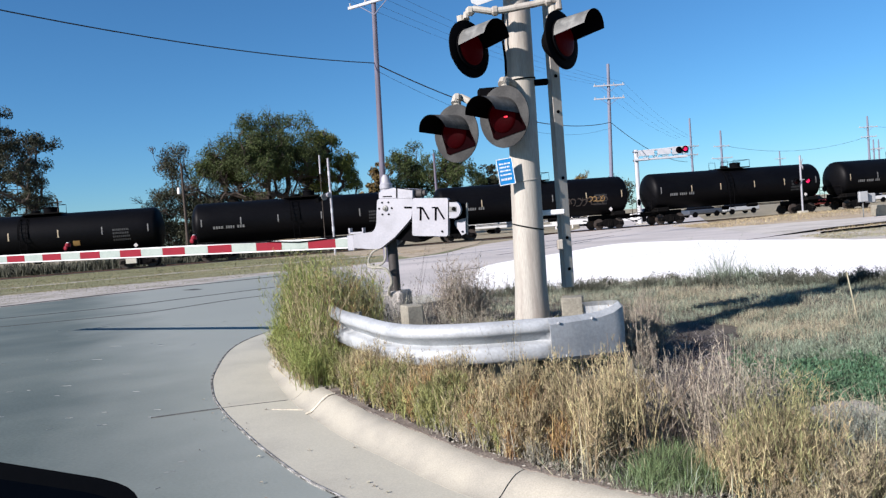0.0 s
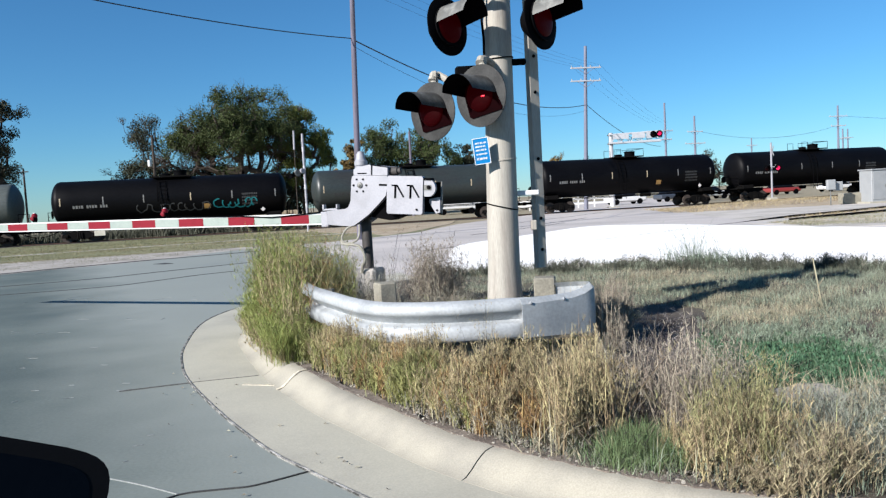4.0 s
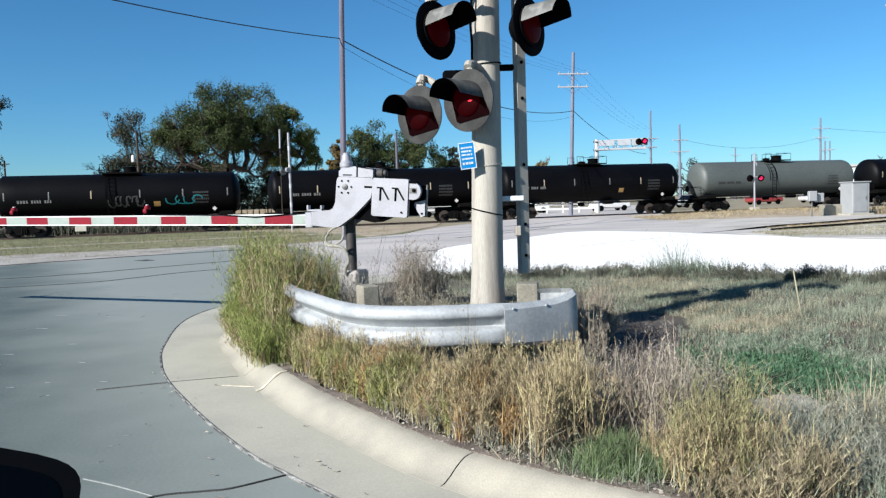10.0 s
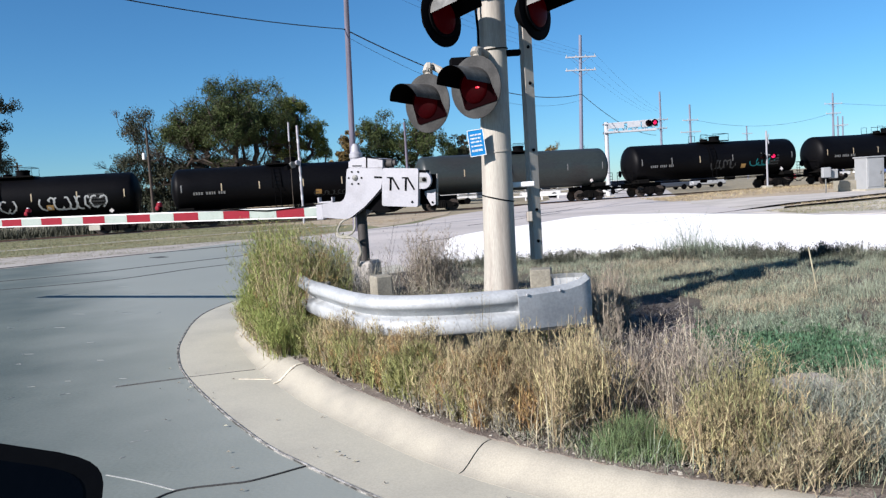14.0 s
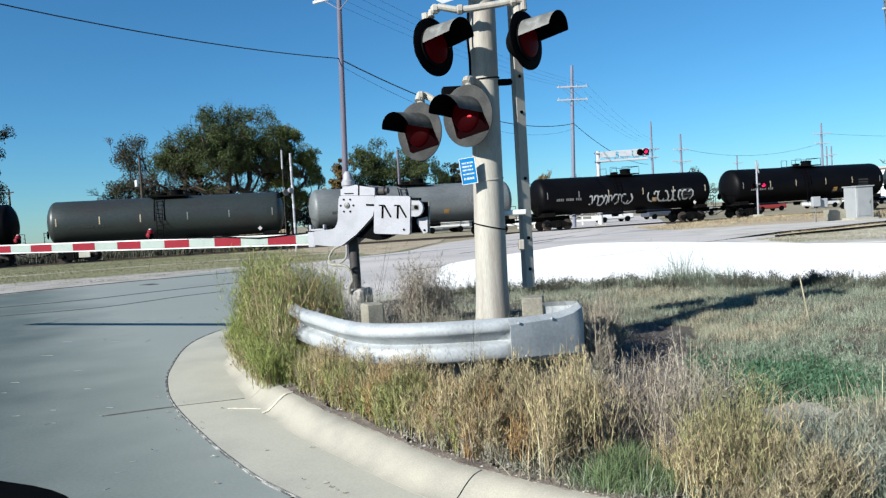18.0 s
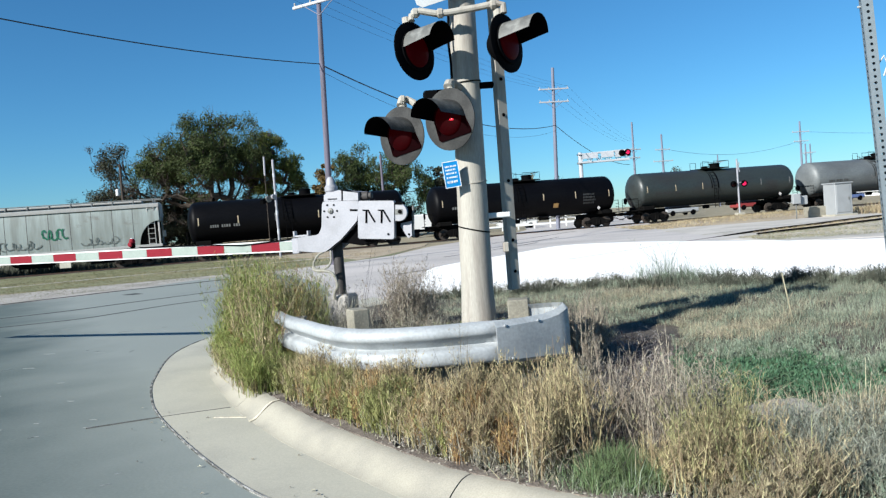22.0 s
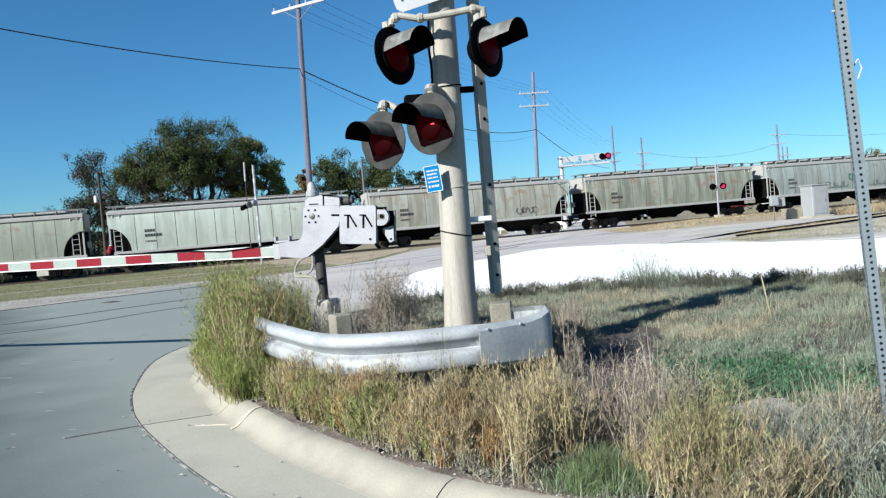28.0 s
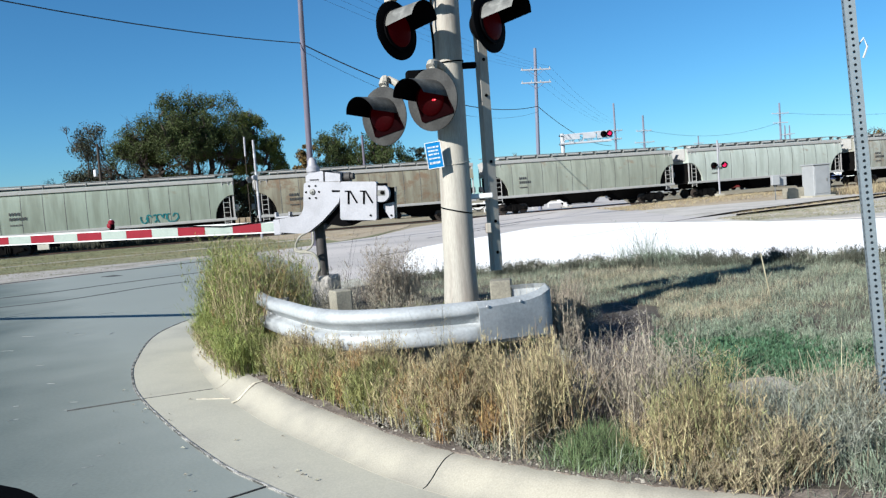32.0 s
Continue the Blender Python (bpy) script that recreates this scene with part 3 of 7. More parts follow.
part("joint", strip(smooth_line([(-17, 15.0), (-12, 16.4), (-10.1, 16.88), (-7.89, 17.5), (-7.06, 18.34), (-6.32, 19.4), (-5.5, 20.1)], 4), 0.10, -0.004, 0.005), M_CRACK, seams, smooth=0)
part("joint", strip(smooth_line([(-22, 16.4), (-16.5, 21.9), (-13.32, 24.97), (-11.94, 26.17), (-10.69, 27.2), (-9.03, 28.1), (-7.33, 29.2), (-5.6, 30.7)], 4), 0.30, -0.004, 0.0065), M_CRACK, seams, "dark tarred edge of the pavement", smooth=0)
part("patch", Shape().slab([(-9.5, 24.9), (-9.0, 24.5), (-8.75, 24.7), (-9.2, 25.25)], -0.004, 0.006), M_CRACK, seams, smooth=0)
part("crack", strip(smooth_line([(-1.80, 3.78), (-1.70, 3.95), (-1.56, 4.16), (-1.30, 4.21), (-1.14, 4.24), (-0.86, 4.42)], 4), 0.010, 0.0, 0.0085), M_CRACK, seams, "thin dark crack", smooth=0)
part("crack", strip(smooth_line([(-2.1, 4.5), (-1.85, 4.36), (-1.56, 4.17)], 4), 0.008, 0.0, 0.006), M_SCUFF, seams, "pale hairline crack", smooth=0)
for a, b in (((-0.5, 24), (7.5, 34)), ((1.5, 33), (7, 41)), ((3, 37), (9.4, 47)), ((5, 45), (13, 58))):
    part("crack", strip(smooth_line([a, ((a[0] + b[0]) / 2 + 0.3, (a[1] + b[1]) / 2), b], 4), 0.14, 0.0, 0.0085), M_CRACK, seams, smooth=0)

part("joint_filler", strip([p for p in joint_line if 3.2 < p.y < 7.4], 0.012, 0.0, 0.0125), M_FILLER, seams, smooth=0)
rng = random.Random(61)
scuffs = Shape()
for x, y, n in ((-4.6, 8.6, 9), (-3.4, 7.0, 8), (-6.5, 10.8, 9), (-5.0, 14.5, 8), (-7.5, 15.5, 8), (-2.2, 4.9, 6), (-4.2, 11.6, 6)):
    for k in range(n):
        cx, cy, a, w = x + rng.gauss(0, 0.7), y + rng.gauss(0, 0.5), rng.gauss(0.1, 0.7), rng.uniform(0.03, 0.16) * (y / 8)
        line = strip([(cx, cy), (cx + w * 0.5 * math.cos(a), cy + w * 0.5 * math.sin(a) + rng.gauss(0, 0.01)), (cx + w * math.cos(a), cy + w * math.sin(a))], rng.uniform(0.006, 0.014), -0.002, 0.003)
        scuffs.add(line.v, line.f)
tagged(part("scuffs", scuffs, M_SCUFF, seams, "pale scratches on the street", smooth=0), kind="stuff")

# the island's soil, a little uneven
inner = [kerb_line[i] + kerb_normal(i) * 0.288 for i in range(len(kerb_line))]
FAR_EDGE = [(20, 5.6), (12, 9.4), (8.5, 11.1), (7.2, 11.8), (6, 12.5), (5, 13.1), (3.8, 13.8), (2.5, 14.3), (0.4, 14.5)]
isl = [tuple(p) for p in inner] + FAR_EDGE


def inside(x, y, poly):
    hit, j = False, len(poly) - 1
    for i in range(len(poly)):
        (xi, yi), (xj, yj) = poly[i], poly[j]
        if (yi > y) != (yj > y) and x < (xj - xi) * (y - yi) / (yj - yi) + xi:
            hit = not hit
        j = i
    return hit


INNER = np.array([[p.x, p.y] for p in inner])


HOLLOW = ((1.34, 4.98), (2.68, 8.6))          # a washed-out strip of bare ground


def from_hollow(x, y):
    """Distance from the middle line of the hollow, uneven along it."""
    (ax, ay), (bx, by) = HOLLOW
    ux, uy = bx - ax, by - ay
    u = np.clip(((x - ax) * ux + (y - ay) * uy) / (ux * ux + uy * uy), 0, 1)
    return np.hypot(x - ax - ux * u, y - ay - uy * u) + 0.05 * np.sin(7 * y) + 0.04 * np.sin(13 * x + 5 * y) - 0.05 * u


def soil_heights(x, y):
    """The soil's height at many places: low at the kerb, uneven inside."""
    x, y = np.asarray(x, float), np.asarray(y, float)
    near = np.full(x.shape, 9.0)
    for px, py in INNER[::2]:
        near = np.minimum(near, np.hypot(x - px, y - py))
    edge = np.clip(near / 1.3, 0, 1)
    wave = 0.5 * np.sin(1.7 * x + 0.6 * y) + 0.5 * np.sin(2.3 * y - 1.1 * x + 1.3) + 0.4 * np.sin(4.1 * x + 3.3 * y)
    dip = np.clip(1.25 - from_hollow(x, y) / 0.3, 0, 1)
    return 0.118 + edge * (0.06 + 0.03 * wave) * (1 - 0.85 * dip)


def soil_height(x, y):
    return float(soil_heights(np.array([x]), np.array([y]))[0])


bm = bmesh.new()
step = 0.25
grid = {}
for ix in range(-12, 82):
    for iy in range(-8, 62):
        x, y = ix * step, iy * step
        if inside(x, y, isl):
            grid[ix, iy] = bm.verts.new((x, y, soil_height(x, y)))
for ix, iy in list(grid):
    q = [grid.get(k) for k in ((ix, iy), (ix + 1, iy), (ix + 1, iy + 1), (ix, iy + 1))]
    if all(q):
        bm.faces.new(q)
soil_me = bpy.data.meshes.new("island_soil")
bm.to_mesh(soil_me)
bm.free()
soil_me.materials.append(M_DIRT)
soil = tagged(new("island_soil", soil_me), "dry brown soil of the planted island", "soil", kind="structure")
grit = [kerb_line[i] + kerb_normal(i) * 0.289 for i in range(34, 86)] + [kerb_line[i] + kerb_normal(i) * (0.37 + 0.035 * math.sin(1.7 * i) + 0.03 * math.sin(0.63 * i) + (0.05 if i > 56 else 0.0)) for i in range(85, 33, -1)]
thing("grit_strip", "brown sandy grit washed up behind the kerb", "grit", shape=Shape().slab([tuple(q) for q in grit], 0.10, 0.1325), material=M_GRIT, kind="structure", smooth=0)
bare = [(2.45 + (0.36 + 0.07 * math.sin(3 * a + 1)) * math.cos(a), 4.75 + (0.20 + 0.04 * math.sin(5 * a)) * math.sin(a)) for a in [k * math.pi / 12 for k in range(24)]]
thing("bare_patch", "bare pale dry dirt among the weeds", "bare ground", shape=Shape().slab(bare, 0.10, 0.222), material=M_SHOULDER, kind="structure", smooth=0)
base = Shape().slab(isl, -0.05, 0.105)
thing("island_bed", "packed dirt bed inside the kerb", "soil", shape=base, material=M_DIRT, kind="structure", smooth=0)

# ---------------------------------------------------------------- railway
TRACK = Vector((-31.7, 52.9, 0.0))
ALONG = Vector((0.973, 0.2307, 0.0)).normalized()
ACROSS = Vector((-ALONG.y, ALONG.x, 0.0))
TRACK_TURN = math.degrees(math.atan2(ALONG.y, ALONG.x))
RAIL_TOP = 0.06


def on_track(s, y=0.0, z=0.0):
    return TRACK + ALONG * s + ACROSS * y + Vector((0, 0, z))


def plan(s, y):
    p = on_track(s, y)
    return (p.x, p.y)


flat("ballast", [plan(-90, -2.4), plan(200, -2.4), plan(200, 2.4), plan(-90, 2.4)], -0.015, M_BALLAST, "dark crushed stone ballast under the main track", "ballast")
track = thing("main_track", "two rusty steel rails on dark wooden ties", "railway track", m=Matrix.Translation(TRACK) @ pose(0, 0, 0, 0, 0, TRACK_TURN), kind="structure")
for y in (-0.75, 0.75):
    part("rail", Shape().box((55, y, RAIL_TOP - 0.09), (290, 0.07, 0.18), c=0.01), M_RAIL, track)
ties = Shape()
for k in range(480):
    if not 43 < -85 + k * 0.6 < 55:
        ties.box((-85 + k * 0.6, 0, -0.08), (0.22, 2.6, 0.16))
tagged(part("ties", ties, M_TIE, track), kind="stuff")
# a siding that leaves the street
side = thing("siding_track", "old siding rails sunk in dirt and thin grass", "railway track", kind="structure")
for line in ([(5.2, 24.6), (8.2, 27.2), (11.3, 30.1), (15.3, 32.9), (19.7, 35.5), (25.9, 39.5), (50, 53), (110, 84)], [(14.6, 30.9), (17.8, 32.2), (22.6, 35.0), (27.2, 38.2), (50.5, 51.2), (110, 82)]):
    line = smooth_line(line, 6)
    secs = []
    for i, p in enumerate(line):
        d = (line[min(i + 1, len(line) - 1)] - line[max(i - 1, 0)]).normalized()
        nn = Vector((-d.y, d.x)) * 0.035
        top = 0.012 + 0.09 * max(0.0, min(1.0, (p.x - 12.5) / 3.5))       # the rail sinks into the street
        secs.append([(p.x - nn.x, p.y - nn.y, -0.05), (p.x - nn.x, p.y - nn.y, top), (p.x + nn.x, p.y + nn.y, top), (p.x + nn.x, p.y + nn.y, -0.05)])
    part("rail", Shape().sweep(secs, closed=True), M_UNDER, side, "dark sunken rail", smooth=0)
flat("siding_bed", [(13, 30.2), (22.6, 34.2), (50, 50), (110, 80.5), (110, 86), (50, 55), (24, 40.6), (13, 34)], -0.002, M_DUST, "dusty dirt bed along the siding", "ballast")
flat("median", [(12.4, 29.6), (12.9, 25.0), (16, 22.6), (34, 15.5), (60, 8), (110, 20), (110, 80), (50, 49.6), (22.6, 33.9), (14.5, 30.4)], 0.014, M_DUST, "dusty dirt and sparse grass beside the siding", "median")


flat("dusty_strip", [(13, 34.5), (24, 41), (50, 55.6), (110, 87), (110, 84), (60, 69.5), (24, 60.5), (17.6, 54)], -0.018, M_DUST, "dusty trodden ground between siding and main track", "bare ground")


def mound(name, cx, cy, rx, ry, h, turn, mat, label):
    vs, fs, n = [], [], 12
    for ir in range(7):
        for k in range(24):
            a, r = 2 * math.pi * k / 24, ir / 6
            x, y = cx + rx * r * math.cos(a) * math.cos(turn) - ry * r * math.sin(a) * math.sin(turn), cy + rx * r * math.cos(a) * math.sin(turn) + ry * r * math.sin(a) * math.cos(turn)
            vs.append((x, y, -0.04 + h * (1 - r * r) ** 1.2 * (1 + 0.25 * noise.noise((x * 0.3, y * 0.3, 1.0))) + 0.02))
    for ir in range(6):
        for k in range(24):
            j = (k + 1) % 24
            fs.append((ir * 24 + k, (ir + 1) * 24 + k, (ir + 1) * 24 + j, ir * 24 + j))
    return thing(name, label, "mound", shape=Shape().add(vs, fs), material=mat, kind="structure")


mound("grass_mound", 25.5, 53.0, 11.0, 6.2, 0.30, radians(14), M_DRYTURF, "low mound of dry tan grass before the tracks")
mound("grass_mound", 52, 61, 14, 5, 0.5, radians(14), M_DRYTURF, "low mound of dry tan grass before the tracks")

# ---------------------------------------------------------------- railway cars
AXLE, WHEEL = 0.89, 0.42


def wheel_mesh():
    s = Shape()
    s.spin([(0.10, -0.06), (0.30, -0.03), (0.36, -0.07), (WHEEL, -0.07), (WHEEL, 0.03), (WHEEL + 0.03, 0.05), (WHEEL + 0.03, 0.07), (0.12, 0.07)], 20, pose(0, 0, 0, 90, 0, 0))
    return s.mesh("wheel", M_BRAKE)


def truck_parts():
    side = Shape()
    side.slab([(-1.25, 0.30), (-1.15, 0.55), (-0.75, 0.60), (-0.45, 0.78), (0.45, 0.78), (0.75, 0.60), (1.15, 0.55), (1.25, 0.30), (0.95, 0.28), (0.62, 0.30), (0.45, 0.18), (-0.45, 0.18), (-0.62, 0.30), (-0.95, 0.28)], -0.08, 0.08, pose(0, 0, 0, 90, 0, 0))
    for x in (-0.14, 0, 0.14):
        side.spin([(0.06, 0.24), (0.07, 0.34), (0.06, 0.44), (0.07, 0.54), (0.06, 0.62)], 8, Matrix.Translation((x, -0.09, 0)))
    for x in (-AXLE, AXLE):
        side.box((x, -0.05, WHEEL), (0.26, 0.24, 0.24), c=0.05)
    bolster = Shape().box((0, 0, 0.66), (0.42, 2.2, 0.3), c=0.05)
    return side.mesh("side_frame", M_UNDER), bolster.mesh("bolster", M_UNDER), wheel_mesh()


SIDE_FRAME, BOLSTER, WHEEL_MESH = truck_parts()


def truck(car, x):
    t = part("truck", BOLSTER, None, car, m=pose(x, 0, 0))
    part("side_frame", SIDE_FRAME, None, t, m=pose(0, -1.0, 0))
    part("side_frame", SIDE_FRAME, None, t, m=pose(0, 1.0, 0, 0, 0, 180))
    for ax in (-AXLE, AXLE):
        part("wheel", WHEEL_MESH, None, t, m=pose(ax, -0.75, WHEEL))
        part("wheel", WHEEL_MESH, None, t, m=pose(ax, 0.75, WHEEL, 0, 0, 180))


def coupler_mesh(reach):
    s = Shape()
    s.box((reach / 2, 0, 0.88), (reach, 0.16, 0.2), c=0.03)
    s.box((reach - 0.05, 0.04, 0.88), (0.3, 0.26, 0.28), c=0.05)
    s.tube([(0.1, -0.35, 0.75), (reach * 0.6, -0.38, 0.5), (reach, -0.30, 0.42)], 0.03, 6)
    return s.mesh("coupler", M_UNDER)


def ladder_shape(z0, z1, width, step, r=0.018, y_of=None):
    """A ladder in the x-z plane; y_of(z): how far out it stands."""
    y_of = y_of or (lambda z: 0.0)
    s = Shape()
    zs = [z0 + (z1 - z0) * k / 8 for k in range(9)]
    for x in (-width / 2, width / 2):
        s.tube([(x, y_of(z), z) for z in zs], r * 1.3, 6)
    z = z0 + step / 2
    while z < z1:
        s.tube([(-width / 2, y_of(z), z), (width / 2, y_of(z), z)], r, 5)
        z += step
    return s


TANK_R, TANK_MID, TANK_HALF, TANK_PITCH = 1.56, 2.76, 8.22, 18.4


def tank_y(z, off=0.02):
    d = min(TANK_R, abs(z - TANK_MID))
    return -math.sqrt(max(0.0, TANK_R ** 2 - d ** 2)) - off


def curved_patch(x0, x1, z0, z1, off=0.012, n=5):
    """A thin plate that follows the tank's near side."""
    secs = []
    for k in range(n + 1):
        z = z0 + (z1 - z0) * k / n
        secs.append([(x0, tank_y(z, off), z), (x1, tank_y(z, off), z)])
    return Shape().sweep(secs)


def tank_meshes():
    m = {}
    prof = []
    for k in range(9):
        a = math.pi / 2 * k / 8
        prof.append((max(0.02, TANK_R * math.sin(a)), -TANK_HALF - 0.0 + 0.62 * (1 - math.cos(a))))
    prof += [(TANK_R, -TANK_HALF + 1.6), (TANK_R, 0)]
    full = prof + [(r, -x) for r, x in prof[-2::-1]]
    m["tank"] = Shape().spin(full, 36, Matrix.Translation((0, 0, TANK_MID)) @ pose(0, 0, 0, 0, 90, 0)).mesh("tank", M_TANK["black"], 40)
    m["sill"] = Shape().box((0, 0, 0.95), (3.6, 0.55, 0.42), c=0.04).box((0.4, 0, 1.25), (1.1, 2.5, 0.35), c=0.06).mesh("stub_sill", M_UNDER)
    plat = Shape().box((0, 0, 4.36), (2.7, 1.9, 0.05)).box((0, -0.95, 4.36), (2.7, 0.05, 0.1)).box((0, 0.95, 4.36), (2.7, 0.05, 0.1))
    m["platform"] = plat.mesh("platform", M_UNDER)
    dome = Shape().spin([(0.44, 4.3), (0.44, 4.72), (0.48, 4.73), (0.48, 4.80), (0.30, 4.84)], 18)
    m["dome"] = dome.mesh("valve_housing", M_BLACK)
    m["manway"] = Shape().spin([(0.30, 4.3), (0.30, 4.52), (0.34, 4.53), (0.34, 4.58), (0.1, 4.62)], 14).mesh("manway", M_BLACK)
    rail = Shape()
    for x0, x1 in ((-1.35, -0.75), (-0.2, 1.35)):
        for y in (-0.95, 0.95):
            rail.tube([(x0, y, 4.38), (x0, y, 4.98), (x1, y, 4.98), (x1, y, 4.38)], 0.022, 5)
    rail.tube([(1.35, -0.95, 4.98), (1.35, 0.95, 4.98)], 0.022, 5)
    m["rail"] = rail.mesh("safety_rail", M_BLACK)
    m["ladder"] = ladder_shape(0.85, 4.36, 0.42, 0.3, y_of=lambda z: tank_y(max(z, TANK_MID), 0.10)).mesh("side_ladder", M_BLACK)
    m["strap"] = curved_patch(-0.04, 0.04, TANK_MID - 0.2, TANK_MID + TANK_R * 0.97, 0.014, 10).mesh("strap", M_BLACK)
    m["strip"] = curved_patch(-0.04, 0.04, 2.55, 3.1).mesh("reflector_strip", M_TAPE)
    m["marks"] = {}
    end = Shape()
    end.tube([(0, -1.35, 0.9), (0, -1.35, 2.15), (0, 1.35, 2.15), (0, 1.35, 0.9)], 0.025, 6)
    end.box((-0.1, 0, 1.12), (0.6, 2.9, 0.06))
    for z in (1.35, 1.6, 1.85):
        end.tube([(0, -1.35, z), (0, -0.9, z)], 0.018, 5)
        end.tube([(0, 0.9, z), (0, 1.35, z)], 0.018, 5)
    m["end"] = end.mesh("end_platform", M_UNDER)
    m["brake"] = Shape().spin([(0.28, -0.02), (0.30, 0.0), (0.28, 0.02)], 14, pose(0, 0.5, 2.0, 0, 90, 0)).mesh("brake_wheel", M_UNDER)
    under = Shape().tube([(-5, -0.9, 1.12), (5, -0.9, 1.12)], 0.035, 6).tube([(-5, 0.3, 1.02), (5, 0.3, 1.02)], 0.03, 6).box((1.6, -0.6, 1.08), (0.9, 0.45, 0.3), c=0.06).box((-0.6, 0, 0.98), (0.5, 0.5, 0.34), c=0.08)
    m["under"] = under.mesh("brake_rigging", M_UNDER)
    pl = Shape()
    pl.slab([(-0.17, 0), (0, -0.17), (0.17, 0), (0, 0.17)], -0.01, 0.01, pose(0, 0, 0, 90, 0, 0))
    m["placard"] = pl.mesh("placard", M_PLACARD)
    return m


TANK = tank_meshes()
COUPLER = coupler_mesh(1.25)


def lettering(car, x, z, count, size, mat, rows=1, gap_every=4, seed=1):
    """Rows of plain bars where small stencilled writing stands on a tank."""
    rng = random.Random(seed)
    s = Shape()
    for r in range(rows):
        cx = x
        for k in range(count):
            w = size * rng.uniform(0.45, 0.75)
            zz = z - r * size * 1.7
            a = curved_patch(cx, cx + w, zz, zz + size, 0.014, 1)
            s.add(a.v, a.f)
            cx += w + size * 0.28 + (size * 0.8 if k % gap_every == gap_every - 1 else 0)
    tagged(part("stencil", s, mat, car, smooth=0), kind="stuff")


def spray(car, x, z, width, height, mat, seed, y_of=tank_y, n=9):
    """Looping sprayed strokes, with no letters in them."""
    rng = random.Random(seed)
    s = Shape()
    for k in range(n):
        cx = x + width * k / n
        pts, ph, w = [], rng.uniform(0, 6), width / n * rng.uniform(0.45, 0.8)
        for j in range(9):
            a = ph + j / 8 * rng.uniform(3.2, 5.0)
            pts.append((cx + w * math.cos(a) + j * 0.02, z + height * (0.5 + 0.42 * math.sin(a * rng.uniform(0.95, 1.05)))))
        secs = []
        for j, (px, pz) in enumerate(pts):
            q = pts[min(j + 1, 8)]
            o = pts[max(j - 1, 0)]
            d = Vector((q[0] - o[0], q[1] - o[1])).normalized()
            nn = Vector((-d.y, d.x)) * height * 0.055
            secs.append([(px - nn.x, y_of(pz - nn.y) + 0.002, pz - nn.y), (px + nn.x, y_of(pz + nn.y) + 0.002, pz + nn.y)])
        s.sweep(secs)
    tagged(part("graffiti", s, mat, car, smooth=0), kind="stuff")


def with_mat(me, mat):
    if me.materials[0] == mat:
        return me
    key = me.name + mat.name
    if key not in with_mat.cache:
        c = me.copy()
        c.materials[0] = mat
        with_mat.cache[key] = c
    return with_mat.cache[key]


with_mat.cache = {}


def tank_car(tone, label, seed, marks=M_MARK, tape=True, extra=None):
    rng = random.Random(seed)
    car = thing("tank_car", label, "tank car", group="cars of the freight train")
    part("tank", with_mat(TANK["tank"], M_TANK[tone]), None, car)
    for sx in (-1, 1):
        truck(car, sx * 6.35)
        part("stub_sill", TANK["sill"], None, car, m=pose(sx * 6.75, 0, 0, 0, 0, 0 if sx > 0 else 180))
        part("coupler", COUPLER, None, car, m=pose(sx * 7.98, 0, 0, 0, 0, 0 if sx > 0 else 180))
        part("end_platform", TANK["end"], None, car, m=pose(sx * 8.25, 0, 0, 0, 0, 0 if sx > 0 else 180))
    part("brake_wheel", TANK["brake"], None, car, m=pose(-8.42, 0, 0))
    part("platform", TANK["platform"], None, car)
    part("valve_housing", TANK["dome"], None, car, m=pose(0.55, 0, 0))
    part("manway", TANK["manway"], None, car, m=pose(-0.45, 0.1, 0))
    part("safety_rail", TANK["rail"], None, car)
    lx = rng.choice((-0.95, -0.6))
    part("side_ladder", TANK["ladder"], None, car, m=pose(lx, 0, 0))
    for x in (lx - 0.34, lx + 0.34):
        part("strap", TANK["strap"], None, car, m=pose(x, 0, 0))
    part("brake_rigging", TANK["under"], None, car)
    if tape:
        for x in (-7.4, -4.6, -1.9, 1.3, 4.2, 7.3):
            part("reflector_strip", with_mat(TANK["strip"], M_TAPE if rng.random() < 0.6 else M_MARK), None, car, m=pose(x, 0, 0))
    part("placard", TANK["placard"], None, car, m=pose(6.35, -1.36, 1.62))
    lettering(car, -6.6, 2.34, 11, 0.20, marks, seed=seed)
    lettering(car, 4.9, 2.75, 9, 0.14, M_MARKDIM, rows=4, gap_every=20, seed=seed + 1)
    if rng.random() < 0.6:
        part("warning_panel", curved_patch(2.2, 2.65, 1.9, 2.25), M_STRIPE, car, smooth=0)
    for fn in extra or ():
        fn(car)
    return car


HOP_HALF, HOP_PITCH = 8.55, 18.75
HOP_SIDE = [(1.52, 1.42), (1.56, 1.95), (1.60, 2.6), (1.59, 3.25), (1.52, 3.82), (1.42, 4.2), (1.36, 4.27)]


def hop_y(z, off=0.02):
    pts = [(z0, w) for w, z0 in HOP_SIDE]
    z = max(pts[0][0], min(pts[-1][0], z))
    for (za, wa), (zb, wb) in zip(pts[:-1], pts[1:]):
        if za <= z <= zb:
            return -(wa + (wb - wa) * (z - za) / (zb - za)) - off
    return -pts[-1][1] - off


